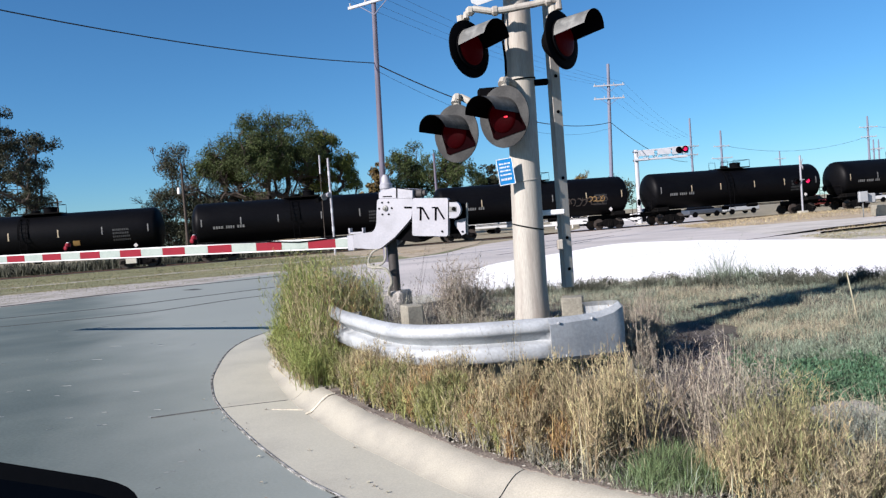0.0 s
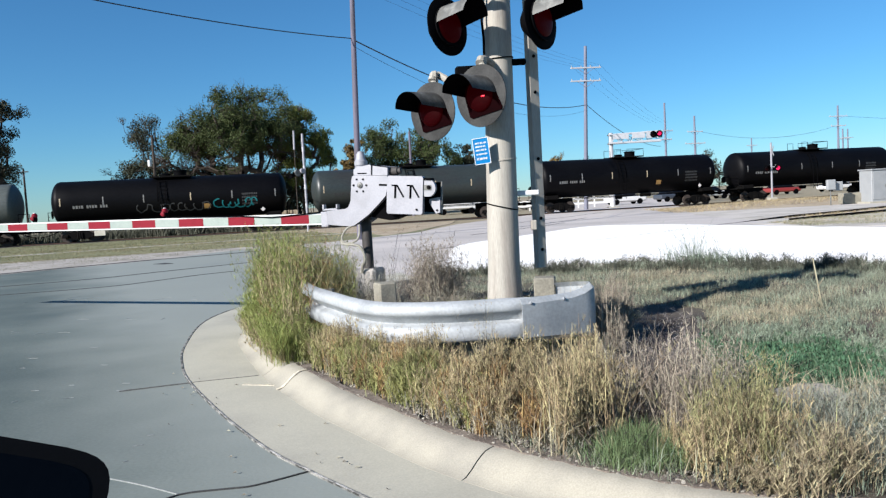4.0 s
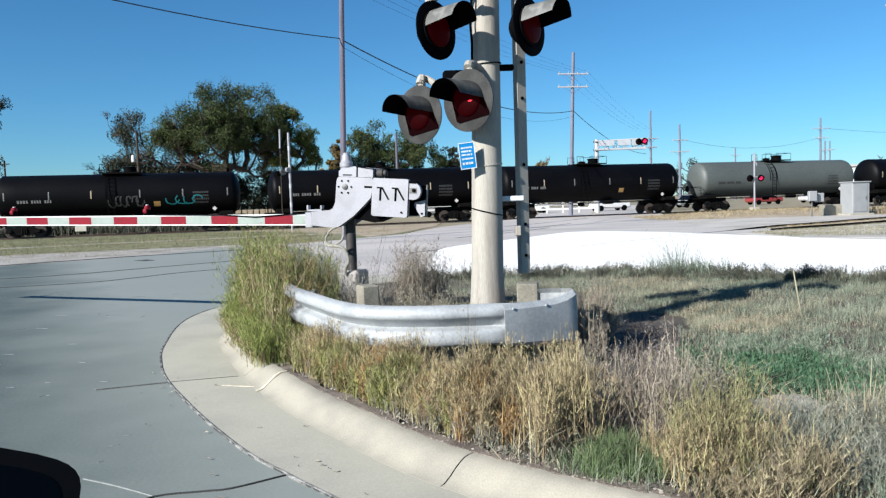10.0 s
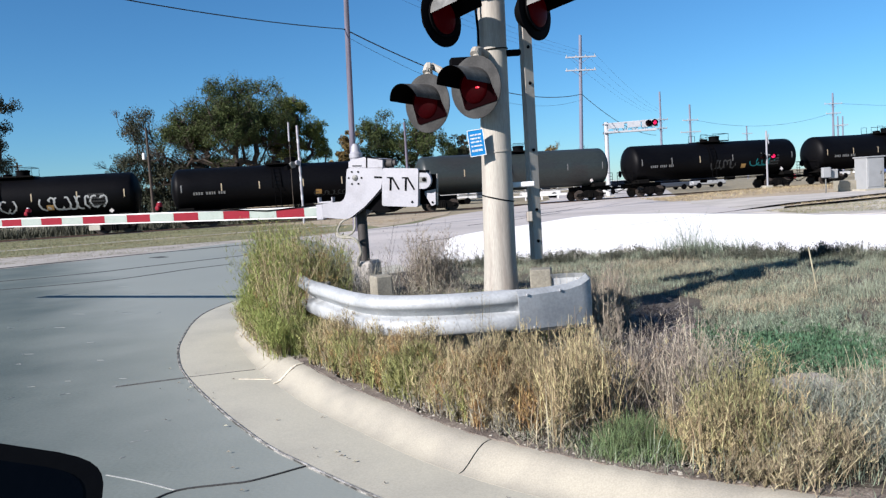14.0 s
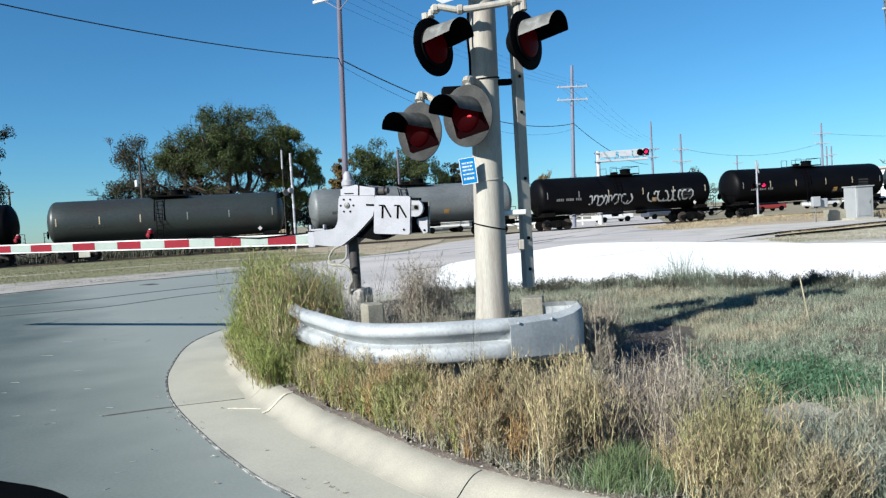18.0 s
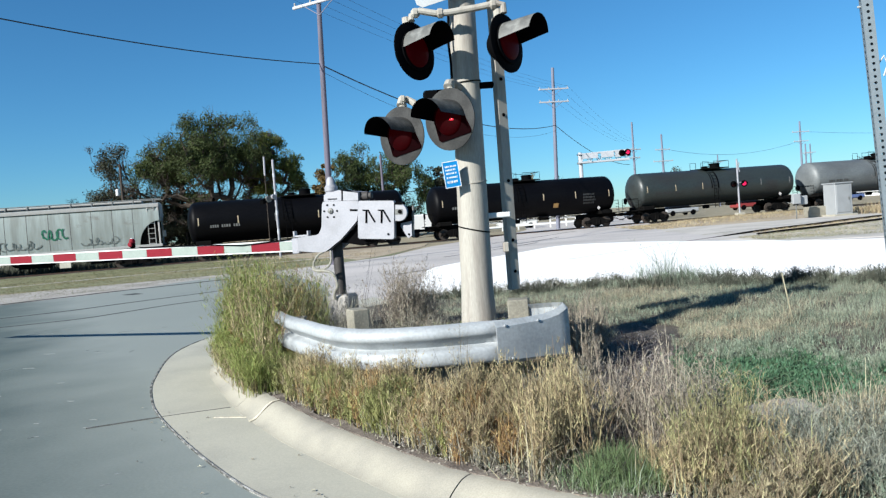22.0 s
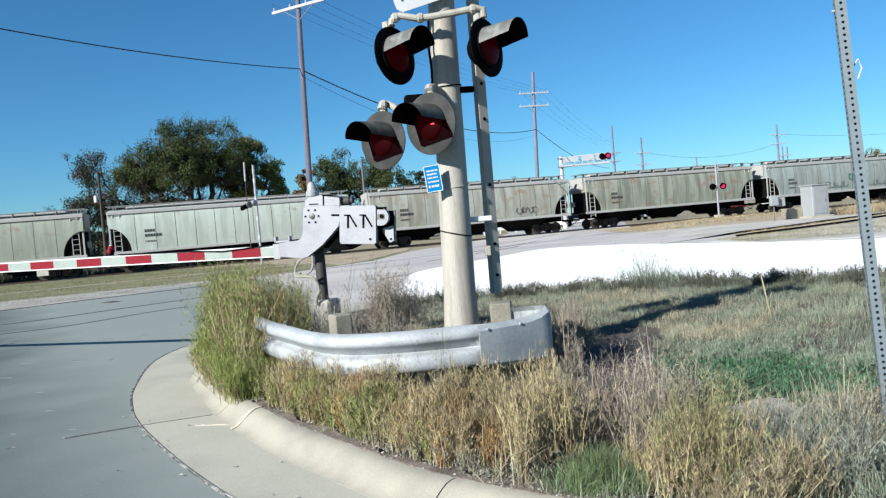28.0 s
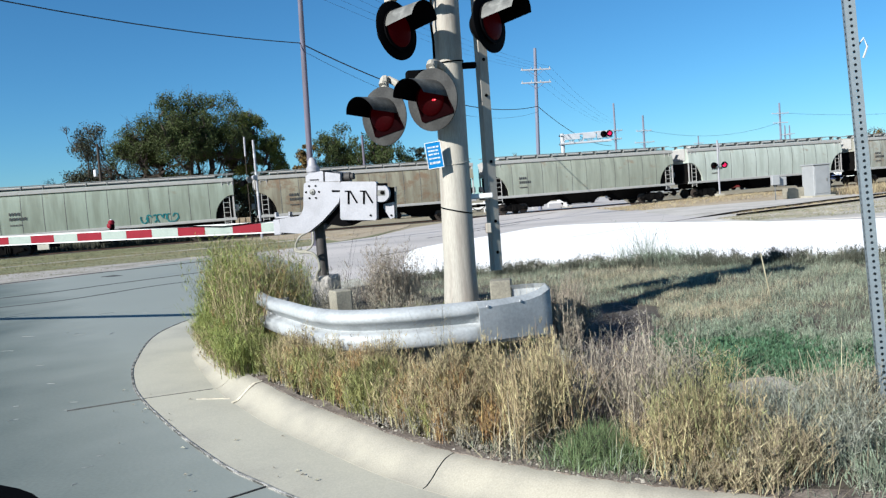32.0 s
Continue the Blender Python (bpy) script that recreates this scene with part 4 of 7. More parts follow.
def hopper_meshes():
    m = {}
    body = Shape()
    secs = []
    ends = [(d, 1.42 + 1.75 * math.sqrt(max(0.0, 1 - (d / 1.4) ** 2))) for d in (0.0, 0.3, 0.6, 0.9, 1.1, 1.25, 1.34, 1.39, 1.4)]
    for x, zlow in [(-HOP_HALF + d, h) for d, h in ends] + [(HOP_HALF - d, h) for d, h in ends[::-1]]:
        row = []
        for w, z in HOP_SIDE:
            zz = max(z, zlow + (z - 1.42) * 0.02)
            zz = min(zz, 4.27)
            row.append((x, hop_y(zz, 0), zz))
        row += [(x, -1.2, 4.41), (x, 0, 4.53), (x, 1.2, 4.41)]
        row += [(x, -p[1], p[2]) for p in row[len(HOP_SIDE) - 1::-1]]
        secs.append(row)
    body.sweep(secs, closed=True)
    m["body"] = body.mesh("body", M_HOPPER["grey"], 35)
    rim = Shape()
    for s in (-1, 1):
        rim.box((0, s * 1.44, 4.25), (2 * HOP_HALF + 0.1, 0.20, 0.26), c=0.03)
        rim.box((0, s * 1.50, 1.40), (2 * HOP_HALF + 0.2, 0.12, 0.20), c=0.02)
    m["rim"] = rim.mesh("side_sill", M_STEELTRIM)
    ribs = Shape()
    for k in range(11):
        x = -6.8 + 13.6 * k / 10
        rib = [[(x - 0.022, hop_y(z, 0.0), z), (x - 0.01, hop_y(z, 0.007), z), (x + 0.01, hop_y(z, 0.007), z), (x + 0.022, hop_y(z, 0.0), z)] for w, z in HOP_SIDE]
        ribs.sweep(rib)
    m["ribs"] = ribs.mesh("panel_seams", M_SEAM, 0)
    board = Shape()
    for s in (-1, 1):
        board.box((0, s * 0.72, 4.75), (2 * HOP_HALF + 0.3, 0.45, 0.04))
        for k in range(13):
            board.box((-8.2 + 16.4 * k / 12, s * 0.72, 4.61), (0.05, 0.45, 0.26))
    m["board"] = board.mesh("running_board", M_RUNBOARD)
    m["hatch"] = Shape().box((0, 0, 4.61), (14.8, 0.7, 0.2), c=0.05).mesh("hatch", M_STEELTRIM)
    bins = []
    for k, x in enumerate((-4.6, 0, 4.6)):
        b = Shape()
        b.add([(x - 2.2, -1.4, 1.42), (x + 2.2, -1.4, 1.42), (x + 2.2, 1.4, 1.42), (x - 2.2, 1.4, 1.42), (x - 1.15, -0.6, 0.55), (x + 1.15, -0.6, 0.55), (x + 1.15, 0.6, 0.55), (x - 1.15, 0.6, 0.55)],
              [(0, 1, 5, 4), (1, 2, 6, 5), (2, 3, 7, 6), (3, 0, 4, 7), (4, 5, 6, 7), (3, 2, 1, 0)])
        b.box((x, 0, 0.48), (1.9, 1.2, 0.16), c=0.03).box((x, 0, 1.12), (4.62, 0.7, 0.6), c=0.04)
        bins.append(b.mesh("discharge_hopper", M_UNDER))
    m["bins"] = bins
    end = Shape()
    for y in (-1.42, 1.42):
        end.tube([(-0.5, y, 1.45), (-0.5, y, 3.1)], 0.03, 6)
        end.tube([(-0.9, y * 0.8, 1.45), (-0.4, y * 0.8, 3.2)], 0.05, 6)
    end.box((-0.5, 0, 1.42), (1.3, 2.9, 0.10))
    end.box((-0.9, 0, 1.1), (1.8, 0.5, 0.45), c=0.04)
    end.box((-1.35, 0, 1.9), (0.08, 2.5, 1.0))
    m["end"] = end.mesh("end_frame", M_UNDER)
    m["stakes"] = Shape().box((0, 0, 2.84), (0.12, 0.07, 2.95), c=0.015).mesh("corner_post", M_STEELTRIM)
    plate = Shape().box((0.06, 0, 3.9), (0.05, 2.3, 1.0), c=0.01).box((0.2, -0.7, 2.2), (0.25, 0.5, 0.45), c=0.03)
    m["plate"] = plate.mesh("end_sheet", M_STEELTRIM)
    m["ladder"] = ladder_shape(1.0, 4.35, 0.45, 0.36, 0.022).mesh("end_ladder", M_STEELTRIM)
    # Black slope sheet and an added block put the open end's shade into colour.
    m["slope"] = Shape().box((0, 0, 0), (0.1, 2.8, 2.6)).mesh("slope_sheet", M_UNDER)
    m["web"] = Shape().box((-0.78, 0, 2.28), (1.25, 2.74, 1.70), c=0.03).mesh("end_shade_block", M_UNDER)
    return m


HOP = hopper_meshes()
HCOUPLER = coupler_mesh(0.85)


def hop_panel(x0, x1, z0, z1, off=0.03):
    secs = []
    for k in range(5):
        z = z0 + (z1 - z0) * k / 4
        secs.append([(x0, hop_y(z, off), z), (x1, hop_y(z, off), z)])
    return Shape().sweep(secs)


def hopper_car(tone, label, seed, extra=None, mark=None):
    rng = random.Random(seed)
    car = thing("hopper_car", label, "hopper car", group="cars of the freight train")
    part("body", with_mat(HOP["body"], M_HOPPER[tone]), None, car)
    part("side_sill", HOP["rim"], None, car)
    part("panel_seams", HOP["ribs"], None, car, "thin dark panel seams")
    part("running_board", HOP["board"], None, car)
    part("hatch", HOP["hatch"], None, car)
    for b in HOP["bins"]:
        part("discharge_hopper", b, None, car)
    for sx in (-1, 1):
        turn = 0 if sx > 0 else 180
        truck(car, sx * 6.6)
        part("coupler", HCOUPLER, None, car, m=pose(sx * 8.55, 0, 0, 0, 0, turn))
        part("end_frame", HOP["end"], None, car, m=pose(sx * 8.55, 0, 0, 0, 0, turn))
        part("corner_post", HOP["stakes"], None, car, m=pose(sx * 8.5, -1.47, 0))
        part("corner_post", HOP["stakes"], None, car, m=pose(sx * 8.5, 1.47, 0))
        part("end_sheet", HOP["plate"], None, car, m=pose(sx * 8.55, 0, 0, 0, 0, turn))
        part("end_shade_block", HOP["web"], None, car, m=pose(sx * 8.55, 0, 0, 0, 0, turn))
        part("slope_sheet", HOP["slope"], None, car, m=pose(sx * 7.55, 0, 2.35, 0, sx * 38, 0))
        part("end_ladder", HOP["ladder"], None, car, m=pose(sx * 8.0, -1.5, 0))
    s = Shape()
    for r, (zz, n, size) in enumerate(((2.75, 4, 0.2), (2.42, 6, 0.2), (2.05, 8, 0.1))):
        cx = -6.2
        for k in range(n):
            w = size * rng.uniform(0.45, 0.75)
            a = hop_panel(cx, cx + w, zz, zz + size, 0.03)
            s.add(a.v, a.f)
            cx += w + size * 0.3
    tagged(part("stencil", s, mark or M_MARKDARK, car, smooth=0), kind="stuff")
    for fn in extra or ():
        fn(car)
    return car


def tag(x, z, w, h, mat, seed, n=9, hop=False):
    return lambda car: spray(car, x, z, w, h, mat, seed, (lambda zz: hop_y(zz, 0.032)) if hop else tank_y, n)


SPEED = 11.89
# the gaps between the cars, as places along the track at the start
TANKS = [
    (84.2, "black", "black tank car with faded stencils", {}),
    (65.9, "black", "black tank car with yellow reflector strips", {}),
    (47.8, "black", "black tank car with tan graffiti low on its side", {"extra": [tag(2.0, 2.0, 4.2, 0.75, M_BRAKE, 5), tag(4.4, 2.3, 1.5, 0.5, M_STRIPE, 6, 4)]}),
    (29.4, "black", "black tank car with pale stencilled letters", {}),
    (10.9, "black", "black tank car with yellow reflector strips", {}),
    (-7.4, "dark", "dark grey tank car with a yellow warning panel", {"marks": M_MARKDIM}),
    (-25.7, "black", "black tank car with teal graffiti", {"extra": [tag(-2.2, 1.75, 5.0, 0.7, M_MARKDIM, 7), tag(3.2, 1.8, 3.0, 0.8, M_TEAL, 8, 6)]}),
    (-44.0, "grey", "grey green tank car with faded stencils", {"marks": M_MARKDIM, "tape": False}),
    (-62.5, "black", "black tank car with pale stencilled letters", {}),
    (-80.8, "black", "black tank car with yellow reflector strips", {}),
    (-99.3, "black", "black tank car with teal and white graffiti", {"extra": [tag(-0.6, 1.8, 2.2, 0.95, M_MARKDIM, 11, 6), tag(3.4, 1.95, 2.3, 0.75, M_TEAL, 12, 4)]}),
    (-117.7, "dark", "dark grey tank car with faded stencils", {"marks": M_MARKDIM}),
    (-136.0, "black", "black tank car with pale stencils and small tags", {"extra": [tag(2.2, 1.75, 2.6, 0.4, M_MARKDIM, 14, 7)]}),
    (-154.7, "black", "black tank car with long white graffiti", {"extra": [tag(-3.6, 1.75, 4.0, 1.0, M_SPRAYWHITE, 15, 9), tag(2.0, 1.8, 4.2, 1.05, M_SPRAYWHITE, 16, 9)]}),
    (-173.1, "pale", "pale grey tank car with white sprayed tags", {"marks": M_MARKDARK, "tape": False, "extra": [tag(-1.5, 2.4, 1.0, 0.7, M_MARK, 17, 3), tag(4.2, 2.4, 1.2, 1.0, M_MARK, 18, 3)]}),
    (-191.5, "dark", "dark grey tank car with yellow reflector strips", {"marks": M_MARKDIM}),
    (-209.8, "black", "black tank car with pale stencilled letters", {}),
    (-228.3, "black", "black tank car with yellow reflector strips", {}),
]
HOPPERS = [
    (-246.8, "grey", "pale grey covered hopper car with green graffiti", [tag(-2.8, 1.7, 3.6, 0.7, M_SPRAYGREY, 31, 9, True), tag(1.0, 2.2, 1.6, 0.9, M_SPRAYGREEN, 32, 5, True), tag(3.6, 1.7, 2.2, 0.6, M_SPRAYGREY, 33, 5, True)]),
    (-265.5, "green", "pale green grey covered hopper car with rust stains", []),
    (-284.2, "rusty", "cream grey covered hopper car streaked with orange rust", [tag(3.9, 1.75, 1.7, 0.6, M_MARKDARK, 36, 5, True)]),
    (-303.0, "pale", "pale grey covered hopper car with light rust", []),
    (-321.7, "cream", "cream grey covered hopper car with boxed lettering", []),
    (-340.4, "tan", "brown rusted covered hopper car with faded lettering", []),
    (-359.1, "clean", "green grey covered hopper car with blue graffiti", [tag(2.2, 1.5, 2.4, 0.7, M_TEAL, 41, 7, True)]),
    (-377.9, "grey", "grey covered hopper car with rust stains", []),
]
CARS = []
for k, (q, tone, label, opts) in enumerate(TANKS):
    nxt = TANKS[k + 1][0] if k + 1 < len(TANKS) else HOPPERS[0][0]
    CARS.append((tank_car(tone, label, 100 + k, **opts), (q + nxt) / 2))
for k, (q, tone, label, extra) in enumerate(HOPPERS):
    nxt = HOPPERS[k + 1][0] if k + 1 < len(HOPPERS) else q - HOP_PITCH
    CARS.append((hopper_car(tone, label, 200 + k, extra), (q + nxt) / 2))


def motions():
    for car, s0 in CARS:
        rows = []
        for t in (0.0, 8.0, 16.0, 24.0, 32.0):
            p = on_track(s0 + SPEED * t, 0, RAIL_TOP)
            rows.append((t, pose(p.x, p.y, p.z, 0, 0, TRACK_TURN)))
        walk(car, rows)

# ---------------------------------------------------------------- crossing signal on its mast
mast = thing("crossing_signal", "tan painted mast with two pairs of red flashing lights", "railway signal", m=pose(0.61, 7.27, 0.0))
prof = [(0.225, 0.05), (0.205, 0.25), (0.178, 0.50), (0.158, 0.9), (0.150, 1.6), (0.140, 2.6), (0.130, 3.6), (0.124, 4.6), (0.12, 5.4)]
part("mast", Shape().spin(prof, 28, Matrix.Shear("XY", 4, (0.022, 0.02))), M_MAST, mast)
for z, r in ((1.50, 0.157), (2.92, 0.145), (1.95, 0.152)):
    part("band", Shape().spin([(r - 0.004, -0.006), (r + 0.003, -0.005), (r + 0.003, 0.005), (r - 0.004, 0.006)], 28, Matrix.Translation((0.022 * z, 0.02 * z, z)) @ pose(0, 0, 0, 3, 14 if z < 1.6 else -4, 0)), M_BLACK if z != 1.95 else M_MAST, mast, "narrow dark clamp band" if z != 1.95 else "")


def lamp_unit(parent, at, yaw, lit, droop=4):
    """A flashing light: round background, lens, hood and housing; lit: 0 dark, 1 glowing, 2 with the lamp's bright spot. It looks along its -y, turned by yaw."""
    m = Matrix.Translation(Vector(at) - Vector((0.61, 7.27, 0))) @ pose(0, 0, 0, droop, 0, yaw)
    rd = 0.288 if yaw < 0 else 0.272
    disc = Shape().spin([(rd - 0.007, 0.0), (rd, 0.004), (rd, 0.012), (rd - 0.007, 0.016)], 40, pose(0, 0, 0, 90, 0, 0))
    # The upper discs take a blacker colour, with the shade on them painted in.
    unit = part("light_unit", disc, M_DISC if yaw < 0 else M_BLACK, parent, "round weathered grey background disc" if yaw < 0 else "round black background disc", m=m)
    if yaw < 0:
        # Thin dark red plate drawn in the outline of the shadow the hood casts.
        part("hood_shadow", Shape().slab([(-0.19, 0.07), (-0.12, 0.12), (0.11, 0.13), (0.145, 0.10), (0.245, -0.125), (0.235, -0.15), (-0.10, -0.20), (-0.13, -0.185)], 0.017, 0.028, pose(0, 0, 0, 90, 0, 0)), M_LENSDARK, unit, "dark red four-sided lens frame", smooth=0)
    lens = [((0.165 if yaw > 0 else 0.15) * math.cos(a), -0.03 - 0.04 * math.sin(a)) for a in [k * math.pi / 16 for k in range(8, -1, -1)]]
    part("lens", Shape().spin([(max(r, 0.004), -z) for r, z in lens], 28, pose(0, 0, 0, 90, 0, 0)), M_LENSLIT if lit else M_LENS, unit, "domed red lens")
    if lit == 2:
        part("bulb", Shape().spin([(0.035, 0.0), (0.02, 0.006), (0.004, 0.008)], 12, pose(0.06, -0.064, -0.01, 90, 0, 0) @ Matrix.Diagonal((0.8, 0.3, 1, 1))), M_GLOW, unit, "bright lamp spot")
    if yaw > 0:
        part("bezel", Shape().spin([(0.165, 0.01), (0.19, 0.012), (0.19, 0.04), (0.165, 0.04)], 28, pose(0, 0, 0, 90, 0, 0)), M_BLACK, unit)
    hood = Shape()
    outer, inner_s = [], []
    for j in range(7):
        u = j / 6
        spread = radians(88 - 10 * u)
        row_o, row_i = [], []
        for k in range(21):
            a = math.pi / 2 + spread * (k / 20 * 2 - 1)
            y = -0.015 - 0.37 * u * (0.90 + 0.10 * max(0.0, math.sin(a)))
            r = 0.184 - 0.004 * u
            row_o.append((r * math.cos(a), y, r * math.sin(a)))
            row_i.append(((r - 0.006) * math.cos(a), y, (r - 0.006) * math.sin(a)))
        outer.append(row_o), inner_s.append(row_i)
    hood.sweep(outer)
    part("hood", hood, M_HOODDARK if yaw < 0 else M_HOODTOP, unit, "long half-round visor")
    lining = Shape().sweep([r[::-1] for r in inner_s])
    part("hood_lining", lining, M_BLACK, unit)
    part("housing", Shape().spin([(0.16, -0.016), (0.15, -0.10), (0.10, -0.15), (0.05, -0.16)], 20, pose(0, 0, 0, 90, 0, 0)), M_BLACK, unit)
    part("clamp", Shape().tube([(0, 0.05, 0.22), (0, 0.05, 0.33)], 0.042, 10), M_MAST, unit)
    return unit


LR, LL, UL, UR = (0.475, 7.03, 2.54), (0.02, 7.5, 2.475), (0.190, 7.08, 3.20), (1.04, 6.97, 3.19)
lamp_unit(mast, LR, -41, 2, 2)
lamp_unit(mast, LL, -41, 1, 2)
lamp_unit(mast, UL, 47, 1, -3)
lamp_unit(mast, UR, 50, 1, -3)


def rel(p, dz=0.0):
    return (p[0] - 0.61, p[1] - 7.27, p[2] + dz)


upper = Shape()
upper.tube([rel(UL, 0.28), rel((0.19, 7.10, 3.53)), rel((0.27, 7.08, 3.57)), rel((0.42, 7.06, 3.53)), rel((0.55, 7.05, 3.53)), rel((0.80, 7.02, 3.55)), rel((0.98, 6.98, 3.565)), rel((1.04, 6.98, 3.55)), rel(UR, 0.28)], 0.032, 10)
part("crossarm", upper, M_MAST, mast, "bent pipe crossarm")
lower = Shape()
lower.tube([rel(LL, 0.30), rel((0.035, 7.54, 2.83)), rel((0.09, 7.58, 2.845)), rel((0.16, 7.55, 2.80)), rel((0.24, 7.48, 2.70)), rel((0.60, 7.34, 2.68))], 0.036, 10)
lower.tube([rel(LR, 0.30), rel((0.49, 7.07, 2.88)), rel((0.52, 7.12, 2.89)), rel((0.60, 7.22, 2.86))], 0.042, 10)
part("crossarm", lower, M_MAST, mast, "short pipe crossarm")
for p in (rel((0.23, 7.09, 3.555)), rel((0.46, 7.06, 3.53)), rel((0.95, 6.99, 3.56)), rel((0.05, 7.54, 2.835))):
    part("fitting", Shape().box(p, (0.085, 0.085, 0.085), c=0.025), M_MAST, mast)
part("junction_box", Shape().box(rel((0.37, 7.30, 2.80)), (0.24, 0.16, 0.12), c=0.02), M_BLACK, mast)
part("bracket", Shape().box(rel((0.86, 7.30, 2.88)), (0.16, 0.06, 0.06), c=0.015), M_BLACK, mast)
part("conduit", Shape().tube([rel((0.55, 7.22, 3.6)), rel((0.525, 7.22, 3.3)), rel((0.535, 7.2, 3.1)), rel((0.53, 7.2, 2.9))], 0.012, 8), M_BLACK, mast, "hanging black cable")

# channel bar clamped behind the mast
bar = part("channel_bar", Shape().slab([(-0.052, -0.02), (0.052, -0.02), (0.052, 0.05), (0.044, 0.05), (0.044, -0.012), (-0.044, -0.012), (-0.044, 0.05), (-0.052, 0.05)], 0.87, 4.9), M_MAST, mast, "tall drilled steel channel", m=pose(0.409, 0.165, 0, 0, 0, 30))
for z in (1.05, 1.36, 1.95, 2.6, 2.95, 3.4):
    part("bolt_hole", Shape().spin([(0.017, -0.004), (0.017, 0.004)], 10, pose(0.0, -0.024, z, 90, 0, 0)), M_BLACK, bar)
part("bracket", Shape().box((0.235, 0.05, 1.618), (0.33, 0.05, 0.052), c=0.008), M_WHITEPAINT, mast, "bright strap to the channel bar")
part("bracket", Shape().box((0.335, 0.05, 1.30), (0.06, 0.06, 0.10), c=0.01), M_MAST, mast)

# signs on the mast
plate = part("notice_plate", Shape().box((0, 0, 0), (0.155, 0.006, 0.255), c=0.002), M_BLUE, mast, "small blue notice with white writing", m=Matrix.Translation(rel((0.455, 7.11, 2.035))) @ pose(0, 0, 0, 0, -5.4, -8) @ Matrix.Diagonal((0.95, 1, 0.95, 1)))
rim = Shape()
for x, z, w, h in ((0, 0.128, 0.16, 0.006), (0, -0.128, 0.16, 0.006), (-0.077, 0, 0.006, 0.26), (0.077, 0, 0.006, 0.26)):
    rim.box((x, -0.005, z), (w, 0.004, h))
part("border", rim, M_WHITEPAINT, plate, smooth=0)
rng = random.Random(4)
for z in (0.08, 0.045, 0.01, -0.03, -0.075):
    row, x = Shape(), -0.055
    while x < 0.05:
        w = rng.uniform(0.006, 0.014)
        row.box((x + w / 2, -0.005, z), (w, 0.003, 0.015 if z > -0.05 else 0.022))
        x += w + rng.choice((0.003, 0.004, 0.009))
    tagged(part("writing", row, M_WHITEPAINT, plate, smooth=0), kind="stuff")
board = part("track_sign", Shape().slab([(-0.34, -0.11), (-0.30, -0.15), (0.30, -0.15), (0.34, -0.11), (0.34, 0.28), (-0.34, 0.28)], -0.004, 0.004, pose(0, 0, 0, 90, 0, 0)), M_WHITEPAINT, mast, "white sign plate with dark green letters", m=Matrix.Translation(rel((0.54, 7.14, 3.835))) @ pose(0, 0, 0, 0, -17, 10))


def letters(text, size, m, mat, parent, name="letters", depth=0.002):
    cu = bpy.data.curves.new(name, "FONT")
    cu.body, cu.size, cu.extrude, cu.align_x, cu.align_y = text, size, depth, "CENTER", "CENTER"
    tmp = new(name, cu)
    me = bpy.data.meshes.new_from_object(tmp.evaluated_get(bpy.context.evaluated_depsgraph_get()))
    bpy.data.objects.remove(tmp)
    me.materials.clear()
    me.materials.append(mat)
    return part(name, me, None, parent, m=m)


letters("TRACKS", 0.17, pose(0, -0.008, 0.0, 90, 0, 0), M_GREEN, board)

# ---------------------------------------------------------------- gate
ARM_TURN = math.degrees(math.atan2(-0.39, 0.92))
GATE_AT = (-0.778, 8.936, 0.0)
gate = thing("crossing_gate", "silver gate mechanism with a lowered red and white striped arm", "crossing gate", m=pose(*GATE_AT, 0, 0, ARM_TURN) @ pose(0.108, 0, 1.706, 0, -0.41, 0) @ pose(-0.1036, 0, -1.7143))
UPRIGHT = pose(0, 0, 0, 90, 0, 0)
# Mast colour is dark because the shade under the mechanism is painted into it.
part("mast", Shape().spin([(0.062, 0.2), (0.062, 1.5), (0.060, 1.55), (0.060, 2.04)], 20, Matrix.Translation((-0.085, 0, 0))), M_DARKPIPE, gate, "dark steel pipe mast")
part("base", Shape().box((-0.08, 0, 0.47), (0.29, 0.30, 0.74), c=0.03), M_BLOCKPALE, gate, "weathered concrete base")
part("finial", Shape().spin([(0.070, 1.98), (0.070, 2.06), (0.079, 2.07), (0.079, 2.115), (0.070, 2.125), (0.056, 2.15), (0.050, 2.20), (0.026, 2.235)], 18, Matrix.Translation((-0.10, 0, 0))), M_GATE, gate)
part("cap", Shape().slab([(-0.105, 1.952), (-0.10, 2.018), (-0.06, 2.036), (0.10, 2.058), (0.30, 2.028), (0.342, 2.010), (0.335, 1.918)], -0.12, 0.19, UPRIGHT), M_GATE, gate, "white motor housing")
part("cap_seam", Shape().slab([(0.126, 1.935), (0.140, 1.935), (0.150, 2.052), (0.136, 2.054)], 0.19, 0.196, UPRIGHT).slab([(-0.05, 1.962), (0.066, 1.955), (0.067, 1.966), (-0.049, 1.973)], 0.19, 0.196, UPRIGHT).slab([(0.126, 2.050), (0.34, 2.008), (0.342, 2.016), (0.128, 2.060)], -0.10, 0.196, UPRIGHT), M_BLACK, gate, "dark lid seam", smooth=0)
part("motor", Shape().spin([(0.035, 0.0), (0.05, 0.01), (0.05, 0.13), (0.036, 0.14), (0.036, 0.17), (0.02, 0.175)], 16, pose(0.30, -0.10, 1.966, 0, 90, 0)), M_DARKPIPE, gate, "dark motor end")
